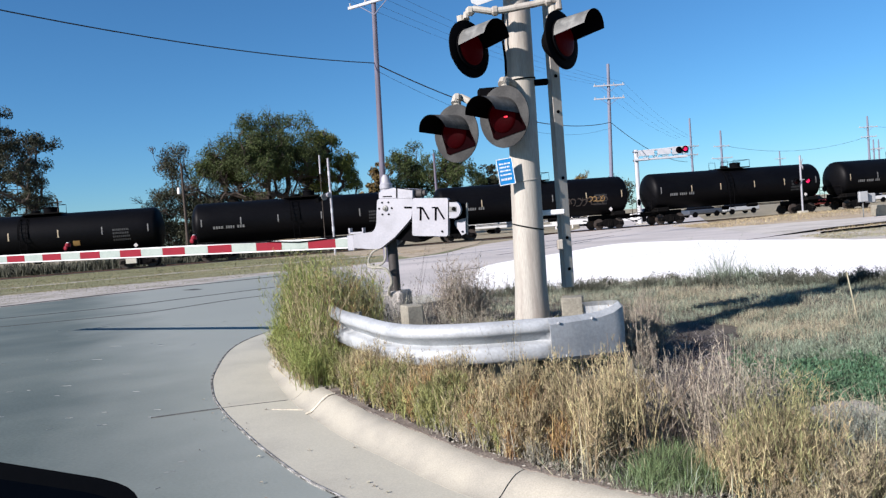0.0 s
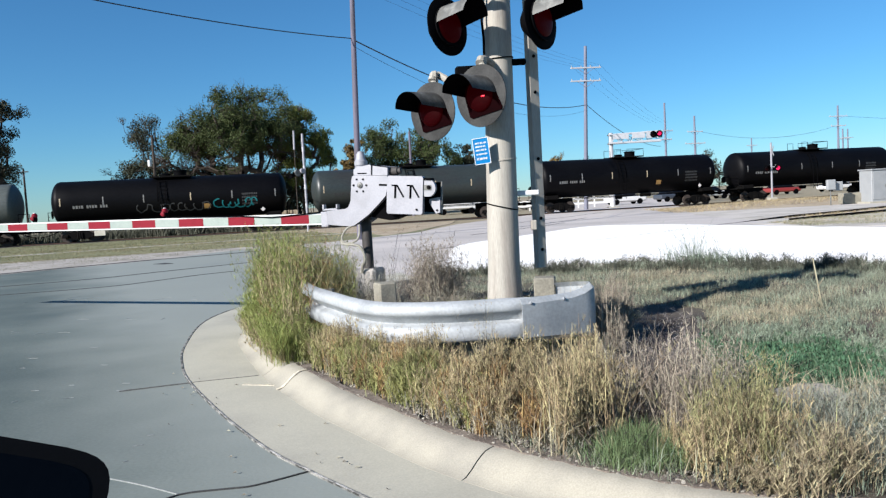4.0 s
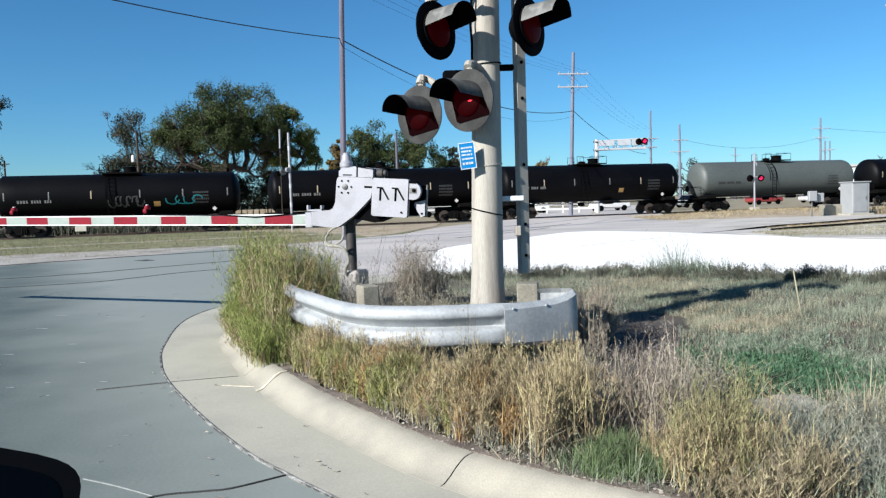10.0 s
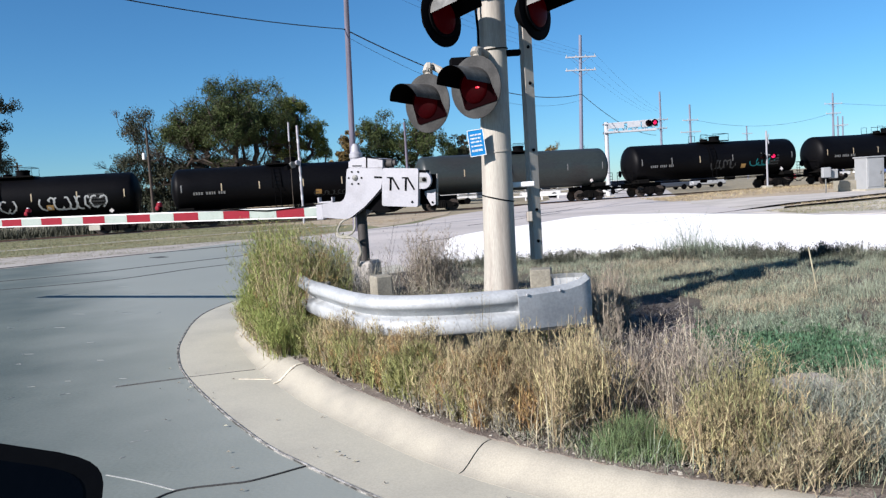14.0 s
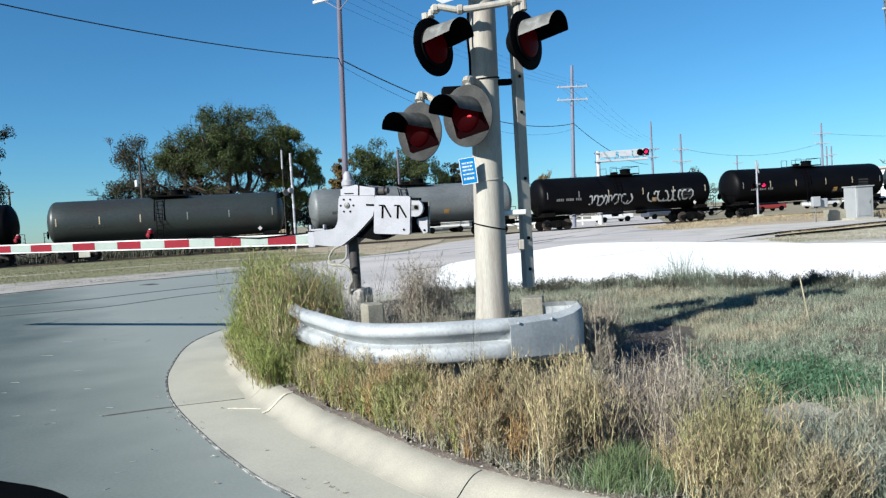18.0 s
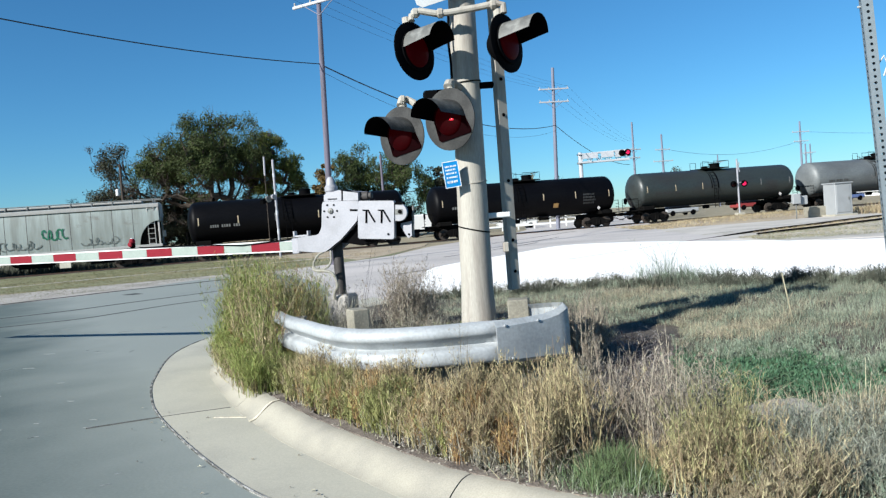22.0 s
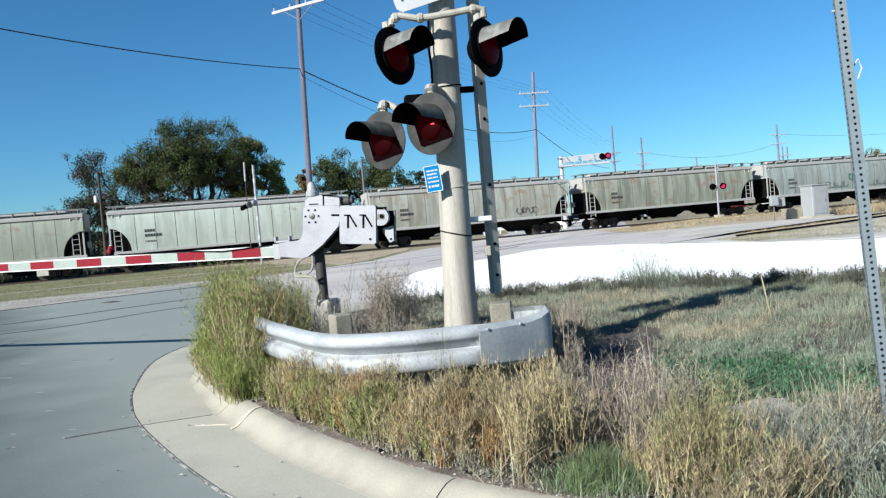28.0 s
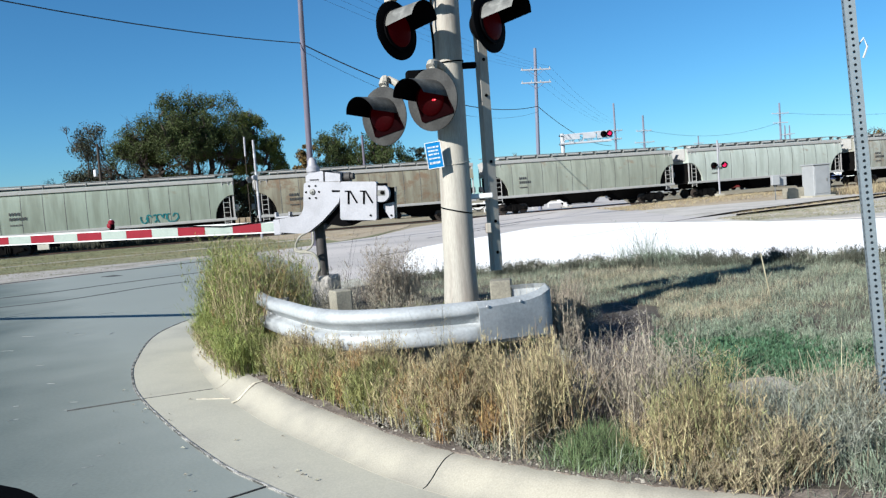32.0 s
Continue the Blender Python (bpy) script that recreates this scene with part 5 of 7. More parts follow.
body = [(-0.505, 1.392), (-0.49, 1.552), (-0.345, 1.560), (-0.241, 1.564), (-0.205, 1.580), (-0.178, 1.620), (-0.162, 1.661), (-0.148, 1.78), (-0.131, 1.907), (-0.118, 1.938), (-0.09, 1.948), (0.335, 1.914), (0.322, 1.76), (0.300, 1.685), (0.207, 1.601), (0.072, 1.487), (-0.10, 1.383), (-0.143, 1.362), (-0.183, 1.357), (-0.30, 1.366)]
part("support_casting", Shape().slab(body, 0.13, 0.20, UPRIGHT), M_GATE, gate, "curved cast support plate")
part("support_casting", Shape().slab(body, -0.20, -0.12, UPRIGHT), M_GATE, gate)
part("hub", Shape().spin([(0.034, 0.0), (0.034, 0.012), (0.028, 0.018), (0.016, 0.020), (0.014, 0.03), (0.005, 0.032)], 18, pose(-0.023, -0.20, 1.829, 90, 0, 0)), M_HOODTOP, gate)
for k in range(6):
    a = math.pi / 3 * k - 0.06
    part("bolt", Shape().spin([(0.012, 0.0), (0.012, 0.008)], 6, pose(-0.023 + 0.084 * math.cos(a), -0.20, 1.827 + 0.080 * math.sin(a), 90, 0, 0)), M_BLACK, gate)
part("slot", Shape().slab([(0.225, 1.806), (0.33, 1.797), (0.332, 1.817), (0.227, 1.828)], 0.20, 0.205, UPRIGHT), M_BLACK, gate)
part("mechanism_case", Shape().slab([(0.02, 1.46), (0.30, 1.40), (0.42, 1.44), (0.52, 1.55), (0.52, 1.72), (0.02, 1.72)], -0.11, 0.13, UPRIGHT), M_BLACK, gate)
weight = []
for cx, cz, a0 in ((0.365, 1.886, 90), (0.762, 1.852, 0), (0.727, 1.473, -90), (0.330, 1.506, 180)):
    for k in range(5):
        a = radians(a0 + 90 - 22.5 * k - 4.8)
        weight.append((cx + 0.026 * math.cos(a), cz + 0.026 * math.sin(a)))
part("counterweight", Shape().slab(weight[::-1], 0.15, 0.21, UPRIGHT), M_GATE, gate, "flat silver counterweight plate")
part("counterweight_side", Shape().slab([(0.70, 1.47), (0.90, 1.46), (0.925, 1.62), (0.93, 1.80), (0.70, 1.82)], 0.0, 0.07, UPRIGHT), M_BLACK, gate, "dark inner plate")
tab = [(0.70, 1.66), (0.70, 1.838)]
for k in range(9):
    a = radians(86 - 180 * k / 8)
    tab.append((0.838 + 0.088 * math.cos(a), 1.740 + 0.097 * math.sin(a)))
part("counterweight_lever", Shape().slab(tab[::-1], 0.15, 0.195, UPRIGHT), M_GATE, gate, "white lever with a rounded end")
part("lever_bar", Shape().slab([(0.74, 1.836), (0.875, 1.822), (0.876, 1.850), (0.742, 1.862)], 0.10, 0.20, UPRIGHT), M_BLACK, gate)
part("lever_slot", Shape().slab([(0.72, 1.722), (0.876, 1.712), (0.880, 1.772), (0.722, 1.784)], 0.195, 0.198, UPRIGHT), M_HOODTOP, gate, "grey slot in the lever")
part("lever_bolt", Shape().spin([(0.022, 0.0), (0.022, 0.012), (0.010, 0.02)], 12, pose(0.846, -0.198, 1.748, 90, 0, 0)), M_UNDER, gate)
part("lug", Shape().slab([(0.796, 1.580), (0.802, 1.615), (0.934, 1.634), (0.924, 1.462), (0.874, 1.444)], 0.075, 0.10, UPRIGHT), M_GATE, gate, "pointed silver lug")
part("lug_bolt", Shape().spin([(0.012, 0.0), (0.012, 0.010)], 8, pose(0.89, -0.10, 1.485, 90, 0, 0)), M_BLACK, gate)
part("edge_plate", Shape().slab([(0.922, 1.448), (0.934, 1.448), (0.962, 1.806), (0.950, 1.806)], 0.05, 0.08, UPRIGHT), M_HOODTOP, gate)
for dx, dz in ((0.0, 0.0), (0.19, -0.015)):
    mark = Shape()
    mark.slab([(0.392 + dx, 1.792 + dz), (0.455 + dx, 1.788 + dz), (0.466 + dx, 1.802 + dz), (0.392 + dx, 1.808 + dz)], 0.2105, 0.2135, UPRIGHT)
    mark.slab([(0.413 + dx, 1.652 + dz), (0.437 + dx, 1.650 + dz), (0.452 + dx, 1.792 + dz), (0.428 + dx, 1.794 + dz)], 0.2105, 0.2140, UPRIGHT)
    mark.slab([(0.525 + dx, 1.652 + dz), (0.542 + dx, 1.660 + dz), (0.468 + dx, 1.800 + dz), (0.450 + dx, 1.794 + dz)], 0.2105, 0.2145, UPRIGHT)
    part("painted_mark", mark, M_BLACK, gate, smooth=0)
part("bolt", Shape().spin([(0.012, 0.0), (0.012, 0.012)], 6, pose(0.686, -0.21, 1.506, 90, 0, 0)), M_BLACK, gate)
loop = [Vector(q) for q in ((-0.085, -0.17, 1.37), (-0.082, -0.19, 1.25), (-0.12, -0.21, 1.185), (-0.21, -0.22, 1.155), (-0.285, -0.22, 1.18), (-0.298, -0.22, 1.238), (-0.24, -0.21, 1.325), (-0.165, -0.18, 1.365))]
part("conduit", Shape().tube(smooth_line(loop, 4), 0.013, 8), M_CONDUIT, gate, "looping grey cable")
drop = [Vector(q) for q in ((-0.31, -0.20, 1.20), (-0.304, -0.22, 1.165), (-0.24, -0.23, 1.145), (-0.164, -0.23, 1.140), (-0.075, -0.23, 1.118), (-0.025, -0.22, 1.045), (-0.018, -0.21, 0.95), (-0.07, -0.19, 0.88), (-0.09, -0.17, 0.80))]
part("conduit", Shape().tube(smooth_line(drop, 4), 0.018, 8), M_CONDUIT, gate, "hanging pale cable")
# the arm, built away along -x
arm_z, ARM_LEN, ARM_RISE = 1.4513, 10.4, -0.0237
arm = part("gate_arm", Shape().add(*(lambda r: ([(x, y, z) for x, h in ((-0.50, 0.070), (-ARM_LEN, 0.062)) for y, z in ((-0.02, arm_z - h + r(x)), (0.02, arm_z - h + r(x)), (0.02, arm_z + h + r(x)), (-0.02, arm_z + h + r(x)))], [(0, 1, 2, 3), (7, 6, 5, 4), (0, 4, 5, 1), (1, 5, 6, 2), (2, 6, 7, 3), (3, 7, 4, 0)]))(lambda x: ARM_RISE * (x + 0.42))), M_WHITEPAINT, gate, "long tapered striped arm", smooth=0)


def arm_height(x):
    return 0.070 - 0.008 * (-x - 0.42) / (ARM_LEN - 0.42)


def stripe(x, x1, name, mat):
    h0, h1 = arm_height(x) - 0.016, arm_height(x1) - 0.016
    z0, z1 = arm_z + ARM_RISE * (x + 0.42), arm_z + ARM_RISE * (x1 + 0.42)
    s = Shape().add([(x, -0.0235, z0 - h0), (x, -0.0235, z0 + h0), (x1, -0.0235, z1 + h1), (x1, -0.0235, z1 - h1), (x, -0.019, z0 - h0), (x, -0.019, z0 + h0), (x1, -0.019, z1 + h1), (x1, -0.019, z1 - h1)],
                   [(0, 1, 2, 3), (7, 6, 5, 4), (0, 4, 5, 1), (1, 5, 6, 2), (2, 6, 7, 3), (3, 7, 4, 0)])
    part(name, s, mat, arm, smooth=0)


stripe(-0.57, -0.864, "white_stripe", M_WHITE)
x = -0.865
while x > -ARM_LEN + 0.3:
    x1 = max(x - 0.406, -ARM_LEN + 0.01)
    stripe(x, x1, "red_stripe", M_RED)
    if x1 > -ARM_LEN + 0.5:
        stripe(x1 - 0.002, x - 0.811, "white_stripe", M_WHITE)
    x -= 0.813
for x in (-3.14, -5.60, -10.2):
    z = arm_z + ARM_RISE * (x + 0.42) + arm_height(x)
    lamp = part("arm_lamp", Shape().box((x, 0, z + 0.05), (0.07, 0.07, 0.09), c=0.02), M_BLACK, arm, "small red gate lamp")
    part("lens", Shape().spin([(0.034, 0.0), (0.03, 0.015), (0.012, 0.022)], 14, pose(x, -0.04, z + 0.06, 90, 0, 0)), M_GLOW if x < -9 else M_RED, lamp)
    part("lamp_dome", Shape().spin([(0.036, 0.075), (0.042, 0.10), (0.036, 0.122), (0.02, 0.135)], 12, Matrix.Translation((x, 0, z))), M_RED, lamp)
    part("cover", Shape().spin([(0.02, 0.135), (0.018, 0.142), (0.008, 0.145)], 12, Matrix.Translation((x, 0, z))), M_WHITEPAINT, lamp)
part("hanging_plate", Shape().box((-4.33, -0.01, arm_z + ARM_RISE * -3.91 - 0.11), (0.21, 0.012, 0.075), c=0.003), M_CONDUIT, arm, "small tan plate under the arm")
part("wire", Shape().tube([(-0.6, -0.03, arm_z + 0.09), (-1.4, -0.035, arm_z + 0.06), (-1.9, -0.03, arm_z + 0.10), (-3.0, -0.03, arm_z + 0.14)], 0.008, 5), M_BLACK, arm)
part("arm_clamp", Shape().box((-0.62, -0.03, arm_z), (0.10, 0.07, 0.19), c=0.01), M_GATE, gate)
part("bracket", Shape().box((-0.49, -0.10, arm_z + 0.118), (0.20, 0.06, 0.02)).box((-0.585, -0.10, arm_z + 0.145), (0.02, 0.06, 0.07)).box((-0.398, -0.10, arm_z + 0.145), (0.016, 0.06, 0.055)), M_GATE, gate, "small channel bracket")

# ---------------------------------------------------------------- guard rail
RAIL_PLAN = [(-1.68, 9.05), (-1.36, 8.05), (-1.03, 7.32), (-0.72, 6.70), (-0.42, 6.38), (0.04, 6.24), (0.51, 6.25), (0.70, 6.28), (0.82, 6.33)]
guard = thing("guard_rail", "curved galvanised steel guard rail with a flared end", "guard rail")
wave = [(-0.186, 0.0), (-0.181, -0.045), (-0.158, -0.080), (-0.122, -0.090), (-0.078, -0.090), (-0.052, -0.080), (-0.038, -0.055), (-0.030, 0.0), (-0.022, 0.012), (0.046, -0.066), (0.056, -0.082), (0.074, -0.090), (0.116, -0.088), (0.145, -0.055), (0.158, 0.0)]
rl = smooth_line(RAIL_PLAN, 6)
secs = []
for i, p in enumerate(rl):
    d = (rl[min(i + 1, len(rl) - 1)] - rl[max(i - 1, 0)]).normalized()
    out = Vector((d.y, -d.x))
    flatten = max(0.0, min(1.0, (p.x - 0.56) / 0.16))
    row = []
    for z, o in wave:
        oo = -o * (1 - flatten) + 0.06 * flatten
        row.append((p.x + out.x * oo, p.y + out.y * oo, 0.58 + z * 1.02))
    back = [(x - out.x * 0.004, y - out.y * 0.004, z) for x, y, z in row[::-1]]
    secs.append(row + back)
part("beam", Shape().sweep(secs, closed=True), M_GALV, guard, "wavy steel beam", smooth=50)
# buffer end: a plate that widens, bends sharply back and curls round behind
term = [(0.66, 6.15), (0.80, 6.205), (0.95, 6.275), (1.12, 6.37), (1.24, 6.43), (1.318, 6.475), (1.33, 6.49), (1.337, 6.52), (1.36, 6.68), (1.345, 6.79), (1.28, 6.87), (1.16, 6.91), (1.05, 6.91)]
tops = [0.738, 0.739, 0.740, 0.742, 0.766, 0.805, 0.808, 0.807, 0.793, 0.783, 0.778, 0.775, 0.773]
bots = [0.385, 0.378, 0.37, 0.355, 0.345, 0.33, 0.33, 0.33, 0.345, 0.36, 0.38, 0.40, 0.42]
secs = []
for i, (px, py) in enumerate(term):
    a, c = term[max(i - 1, 0)], term[min(i + 1, len(term) - 1)]
    d = Vector((c[0] - a[0], c[1] - a[1])).normalized()
    out = Vector((d.y, -d.x))
    top, bot = tops[i], bots[i]
    rows_t = [(out.x * o + px, out.y * o + py, z) for z, o in ((bot, -0.02), (bot + 0.03, 0.008), (0.5 * (top + bot), 0.012), (top - 0.045, 0.008), (top, -0.03))]
    back = [(x - out.x * 0.006, y - out.y * 0.006, z) for x, y, z in rows_t[::-1]]
    secs.append(rows_t + back)
part("end_section", Shape().sweep(secs, closed=True), M_GALV, guard, "flat end section folded back on itself", smooth=24)
for x, y, t in ((0.74, 6.170, 22), (1.04, 6.317, 28)):
    part("bolt", Shape().spin([(0.014, 0.0), (0.012, 0.008), (0.005, 0.010)], 8, pose(x, y, 0.70, 90, 0, t)), M_GALV, guard)
for x, y, t, w in ((0.98, 7.0, -10, 0.20), (-0.55, 7.3, 24, 0.17)):
    part("post", Shape().box((x, y, 0.42), (w, 0.20, 0.80), pose(0, 0, 0, 0, 0, t), c=0.012), M_BLOCK, guard, "grey weathered timber block post")
part("end_bolt", Shape().spin([(0.011, 0.0), (0.009, 0.007), (0.004, 0.009)], 8, pose(0.79, 6.190, 0.42, 90, 0, 22)), M_GALV, guard)
part("post", Shape().box((0.2, 6.50, 0.38), (0.16, 0.14, 0.62), c=0.01), M_BLOCK, guard)
part("post", Shape().box((-1.25, 8.15, 0.38), (0.16, 0.16, 0.62), c=0.01), M_BLOCK, guard)

# ---------------------------------------------------------------- perforated sign post
post = thing("sign_post", "galvanised perforated square steel sign post", "sign post", m=pose(2.79, 4.13, 0.0, 0, -3.1, 0) @ pose(0, 0, 0, 0, 0, -20))
W2, R, PITCH = 0.0285, 0.0085, 0.036
shape = Shape()
levels = []
z = 0.08
while z < 3.6:
    levels.append(z)
    z += PITCH
for k in range(4):
    m = pose(0, 0, 0, 0, 0, 90 * k)
    vs, fs = [], []
    for z in levels:
        ring = [m @ Vector((R * math.cos(a), -W2, z + PITCH / 2 + R * math.sin(a))) for a in [2 * math.pi * (j + 0.5) / 8 for j in range(8)]]
        c = [m @ Vector((sx * W2, -W2, z + dz)) for sx, dz in ((-1, 0), (1, 0), (1, PITCH), (-1, PITCH))]
        b = len(vs)
        vs += c + ring
        q = [b + 4 + j for j in range(8)]
        fs += [(b + 1, b + 2, q[0], q[7]), (b + 2, q[1], q[0]), (b + 2, b + 3, q[2], q[1]), (b + 3, q[3], q[2]), (b + 3, b, q[4], q[3]), (b, q[5], q[4]), (b, b + 1, q[6], q[5]), (b + 1, q[7], q[6])]
    shape.add(vs, fs)
part("post", shape, M_POST, post, smooth=0)
part("bolt", Shape().tube([(0.02, 0, 2.28), (0.06, 0, 2.33), (0.075, 0, 2.28), (0.05, 0, 2.22)], 0.006, 6), M_GALV, post)
part("bolt", Shape().tube([(-0.045, 0, 2.62), (-0.02, 0, 2.62)], 0.006, 6), M_GALV, post)

# ---------------------------------------------------------------- vehicle mirror beside the camera
vehicle = thing("vehicle", "dark vehicle side carrying a black door mirror", "vehicle", m=pose(0, 0, 0))
side_plan = [(-2.3, 0.45), (-1.9, 0.40), (-1.8, 0.68), (-1.5, 0.80), (-1.2, 0.68), (-1.1, 0.33), (0.95, 0.33), (1.05, 0.68), (1.35, 0.80), (1.65, 0.68), (1.75, 0.40), (2.2, 0.45), (2.25, 0.85), (2.1, 1.05), (-0.95, 1.07), (-2.2, 0.93)]
part("door_panel", Shape().slab(side_plan, -0.74, -0.62, UPRIGHT), M_CASE, vehicle, "dark painted door side", smooth=0)
for x in (-1.5, 1.35):
    wheel = part("wheel", Shape().spin([(0.20, -0.09), (0.31, -0.10), (0.34, -0.07), (0.34, 0.07), (0.31, 0.10), (0.20, 0.09)], 24, pose(x, 0.66, 0.34, 90, 0, 0)), M_BLACK, vehicle)
    part("rim", Shape().spin([(0.20, 0.05), (0.19, 0.092), (0.05, 0.08), (0.03, 0.095)], 16, pose(x, 0.66, 0.34, -90, 0, 0)), M_STEELTRIM, wheel)
part("mirror_arm", Shape().tube([(-0.84, 0.72, 0.98), (-0.87, 0.92, 1.00), (-0.87, 1.14, 1.06)], 0.035, 8), M_CASE, vehicle)
secs = []
for y, g in ((0.0, 0.0), (-0.005, 0.012), (0.05, 0.018), (0.10, -0.02)):
    ring = []
    for k in range(32):
        a = 2 * math.pi * k / 32
        c, s = math.cos(a), math.sin(a)
        ring.append((math.copysign(abs(c) ** 0.25, c) * (0.25 + g), math.copysign(abs(s) ** 0.32, s) * (0.144 + g), y))
    secs.append(ring)
mirror = part("side_mirror", Shape().sweep(secs[1:], closed=True), M_CASE, vehicle, "black door mirror", m=look((-0.839, 1.125, 1.126), (0.0, 0.0, 1.6)) @ pose(0, 0, 0, 0, 0, 23.3))
face = Shape().slab([(x * 0.93, y * 0.90) for x, y, z in secs[0]], -0.006, -0.003)
part("glass", face, M_MIRROR, mirror, "dark mirror glass")

# ---------------------------------------------------------------- poles, wires, far signals


def utility_pole(at, height, r, arms, lean=(0, 0), label="brown wooden utility pole with a crossarm", turn=0.0, mat=None, insul=True, arm_mat=None):
    """arms: (height, length) of each crossarm; turn: degrees from across the view."""
    p = thing("utility_pole", label, "utility pole", m=pose(at[0], at[1], at[2]))
    part("pole", Shape().tube([(0, 0, -0.3), (lean[0] * 0.5, lean[1] * 0.5, height / 2), (lean[0], lean[1], height)], [r * 1.15, r, r * 0.8], 12), mat or M_WOOD, p)
    for z, w in arms:
        ax = part("crossarm", Shape().box((0, 0, 0), (w, 0.11, 0.13), c=0.015), arm_mat or M_ARMWOOD, p, m=pose(lean[0] * z / height, lean[1] * z / height - r, z, 0, 0, turn))
        for s in (-1, 1):
            part("brace", Shape().tube([(s * w * 0.3, 0, 0), (0, 0.0, -0.6)], 0.022, 5), M_OLDWOOD, ax)
        for k in range(4):
            if insul:
                x = w * (-0.46 + 0.92 * k / 3)
                part("insulator", Shape().spin([(0.03, 0.06), (0.055, 0.10), (0.03, 0.14), (0.05, 0.17), (0.02, 0.22)], 8, Matrix.Translation((x, 0, 0))), M_STEELTRIM, ax)
    return p


utility_pole((-3.55, 34.4, 0), 12.6, 0.13, [(11.85, 3.0)], lean=(0.35, 0), label="tall brown wooden utility pole with one crossarm", turn=-33)
utility_pole((14.1, 70.3, 0), 15.1, 0.17, [(13.1, 2.9), (11.9, 2.9)], lean=(0.55, 0), label="tall wooden utility pole with two crossarms", turn=6, mat=M_OLDWOOD)
utility_pole((32.8, 105.8, 0), 13.5, 0.15, [(9.6, 2.4), (8.4, 2.0)], mat=M_OLDWOOD, label="distant wooden utility pole", turn=20)
utility_pole((40.4, 115.7, 0), 12.4, 0.17, [(10.0, 2.6), (8.2, 3.4)], mat=M_OLDWOOD, label="distant wooden utility pole with wide crossarms", turn=10)
utility_pole((72.5, 170.8, 0), 11.9, 0.17, [(10.2, 2.6)], mat=M_OLDWOOD, label="far wooden utility pole", turn=10)
utility_pole((68.0, 125.8, 0), 13.8, 0.18, [(12.0, 3.3), (10.4, 2.8)], mat=M_OLDWOOD, label="distant wooden utility pole with two crossarms", turn=8)
utility_pole((94.5, 170.8, 0), 12.8, 0.18, [(10.8, 2.6)], mat=M_OLDWOOD, label="far wooden utility pole", turn=10)
utility_pole((82, 150, 0), 11.5, 0.17, [(9.6, 2.6)], mat=M_OLDWOOD, label="far wooden utility pole", turn=10)
plain = utility_pole((-26.0, 70.5, 0), 9.1, 0.13, [], label="plain dark wooden pole with a small pale can", mat=M_BARK)
part("transformer", Shape().spin([(0.14, 6.2), (0.17, 6.24), (0.17, 6.76), (0.12, 6.82)], 12, Matrix.Translation((-0.38, -0.1, 0))).tube([(-0.25, -0.05, 6.5), (0, 0, 6.5)], 0.03, 6), M_WHITEPAINT, plain, "small pale can")
utility_pole((-2.6, 88, 0), 9.8, 0.16, [], label="plain wooden pole before the trees")
utility_pole((-49.8, 92, 0), 8.2, 0.13, [(7.8, 1.3)], label="dark wooden pole with a short crossarm", mat=M_BARK, insul=False, arm_mat=M_BARK)


def cable(name, a, b, sag, r, label):
    a, b = Vector(a), Vector(b)
    pts = [a.lerp(b, k / 24) - Vector((0, 0, sag * 4 * (k / 24) * (1 - k / 24))) for k in range(25)]
    return thing(name, label, "overhead cable", shape=Shape().tube(pts, r, 5), material=M_WIRE)


POLE_A, POLE_B = (-3.42, 34.3), (14.5, 70.1)
cable("telephone_cable", (-24.5, 9.0, 11.3), (POLE_A[0], POLE_A[1], 9.09), 1.15, 0.022, "thick black cable sagging between poles")
cable("telephone_cable", (POLE_A[0], POLE_A[1], 9.09), (POLE_B[0], POLE_B[1], 9.7), 1.3, 0.03, "thick black cable sagging between poles")
cable("telephone_cable", (POLE_B[0], POLE_B[1], 9.7), (32.1, 105.7, 7.5), 0.9, 0.03, "thick black cable sagging between poles")
cable("power_line", (POLE_A[0], POLE_A[1], 8.8), (POLE_B[0], POLE_B[1], 9.2), 1.6, 0.009, "thin wire below the thick cable")
for dx in (-1.1, -0.4, 0.4, 1.1):
    cable("power_line", (-3.3 + dx, 34.3, 12.05), (14.6 + dx * 1.2, 70.1, 13.3), 0.5, 0.006, "thin power line between crossarms")
    cable("power_line", (14.6 + dx * 1.2, 70.1, 13.3), (32.0 + dx, 105.8, 10.8), 0.6, 0.007, "thin power line between crossarms")
cable("power_line", (40.4, 115.7, 10.2), (68, 125.8, 10.5), 1.6, 0.02, "thin sagging power line between far poles")
cable("power_line", (68, 125.8, 12.1), (120, 140, 12.5), 1.2, 0.02, "thin sagging power line between far poles")


def far_lamp(parent, at, yaw, lit, r=0.30):
    m = Matrix.Translation(at) @ pose(0, 0, 0, 0, 0, yaw)
    u = part("light_unit", Shape().spin([(r, 0.0), (r, 0.02)], 20, pose(0, 0, 0, 90, 0, 0)), M_BLACK, parent, m=m)
    part("lens", Shape().spin([(0.155, 0.02), (0.15, 0.05), (0.08, 0.07)], 14, pose(0, 0, 0, 90, 0, 0)), M_FARGLOW if lit else M_LENS, u)
    hood = Shape()
    hood.sweep([[(0.17 * math.cos(a), y, 0.17 * math.sin(a)) for a in [k * math.pi / 8 for k in range(9)]] for y in (0.0, -0.3)])
    part("hood", hood, M_BLACK, u)


cant = thing("cantilever_signal", "white cantilever signal with paired red lights over the street", "railway signal", m=pose(17.05, 72.2, -0.42) @ Matrix.Diagonal((1.26, 1.26, 1.26, 1)))
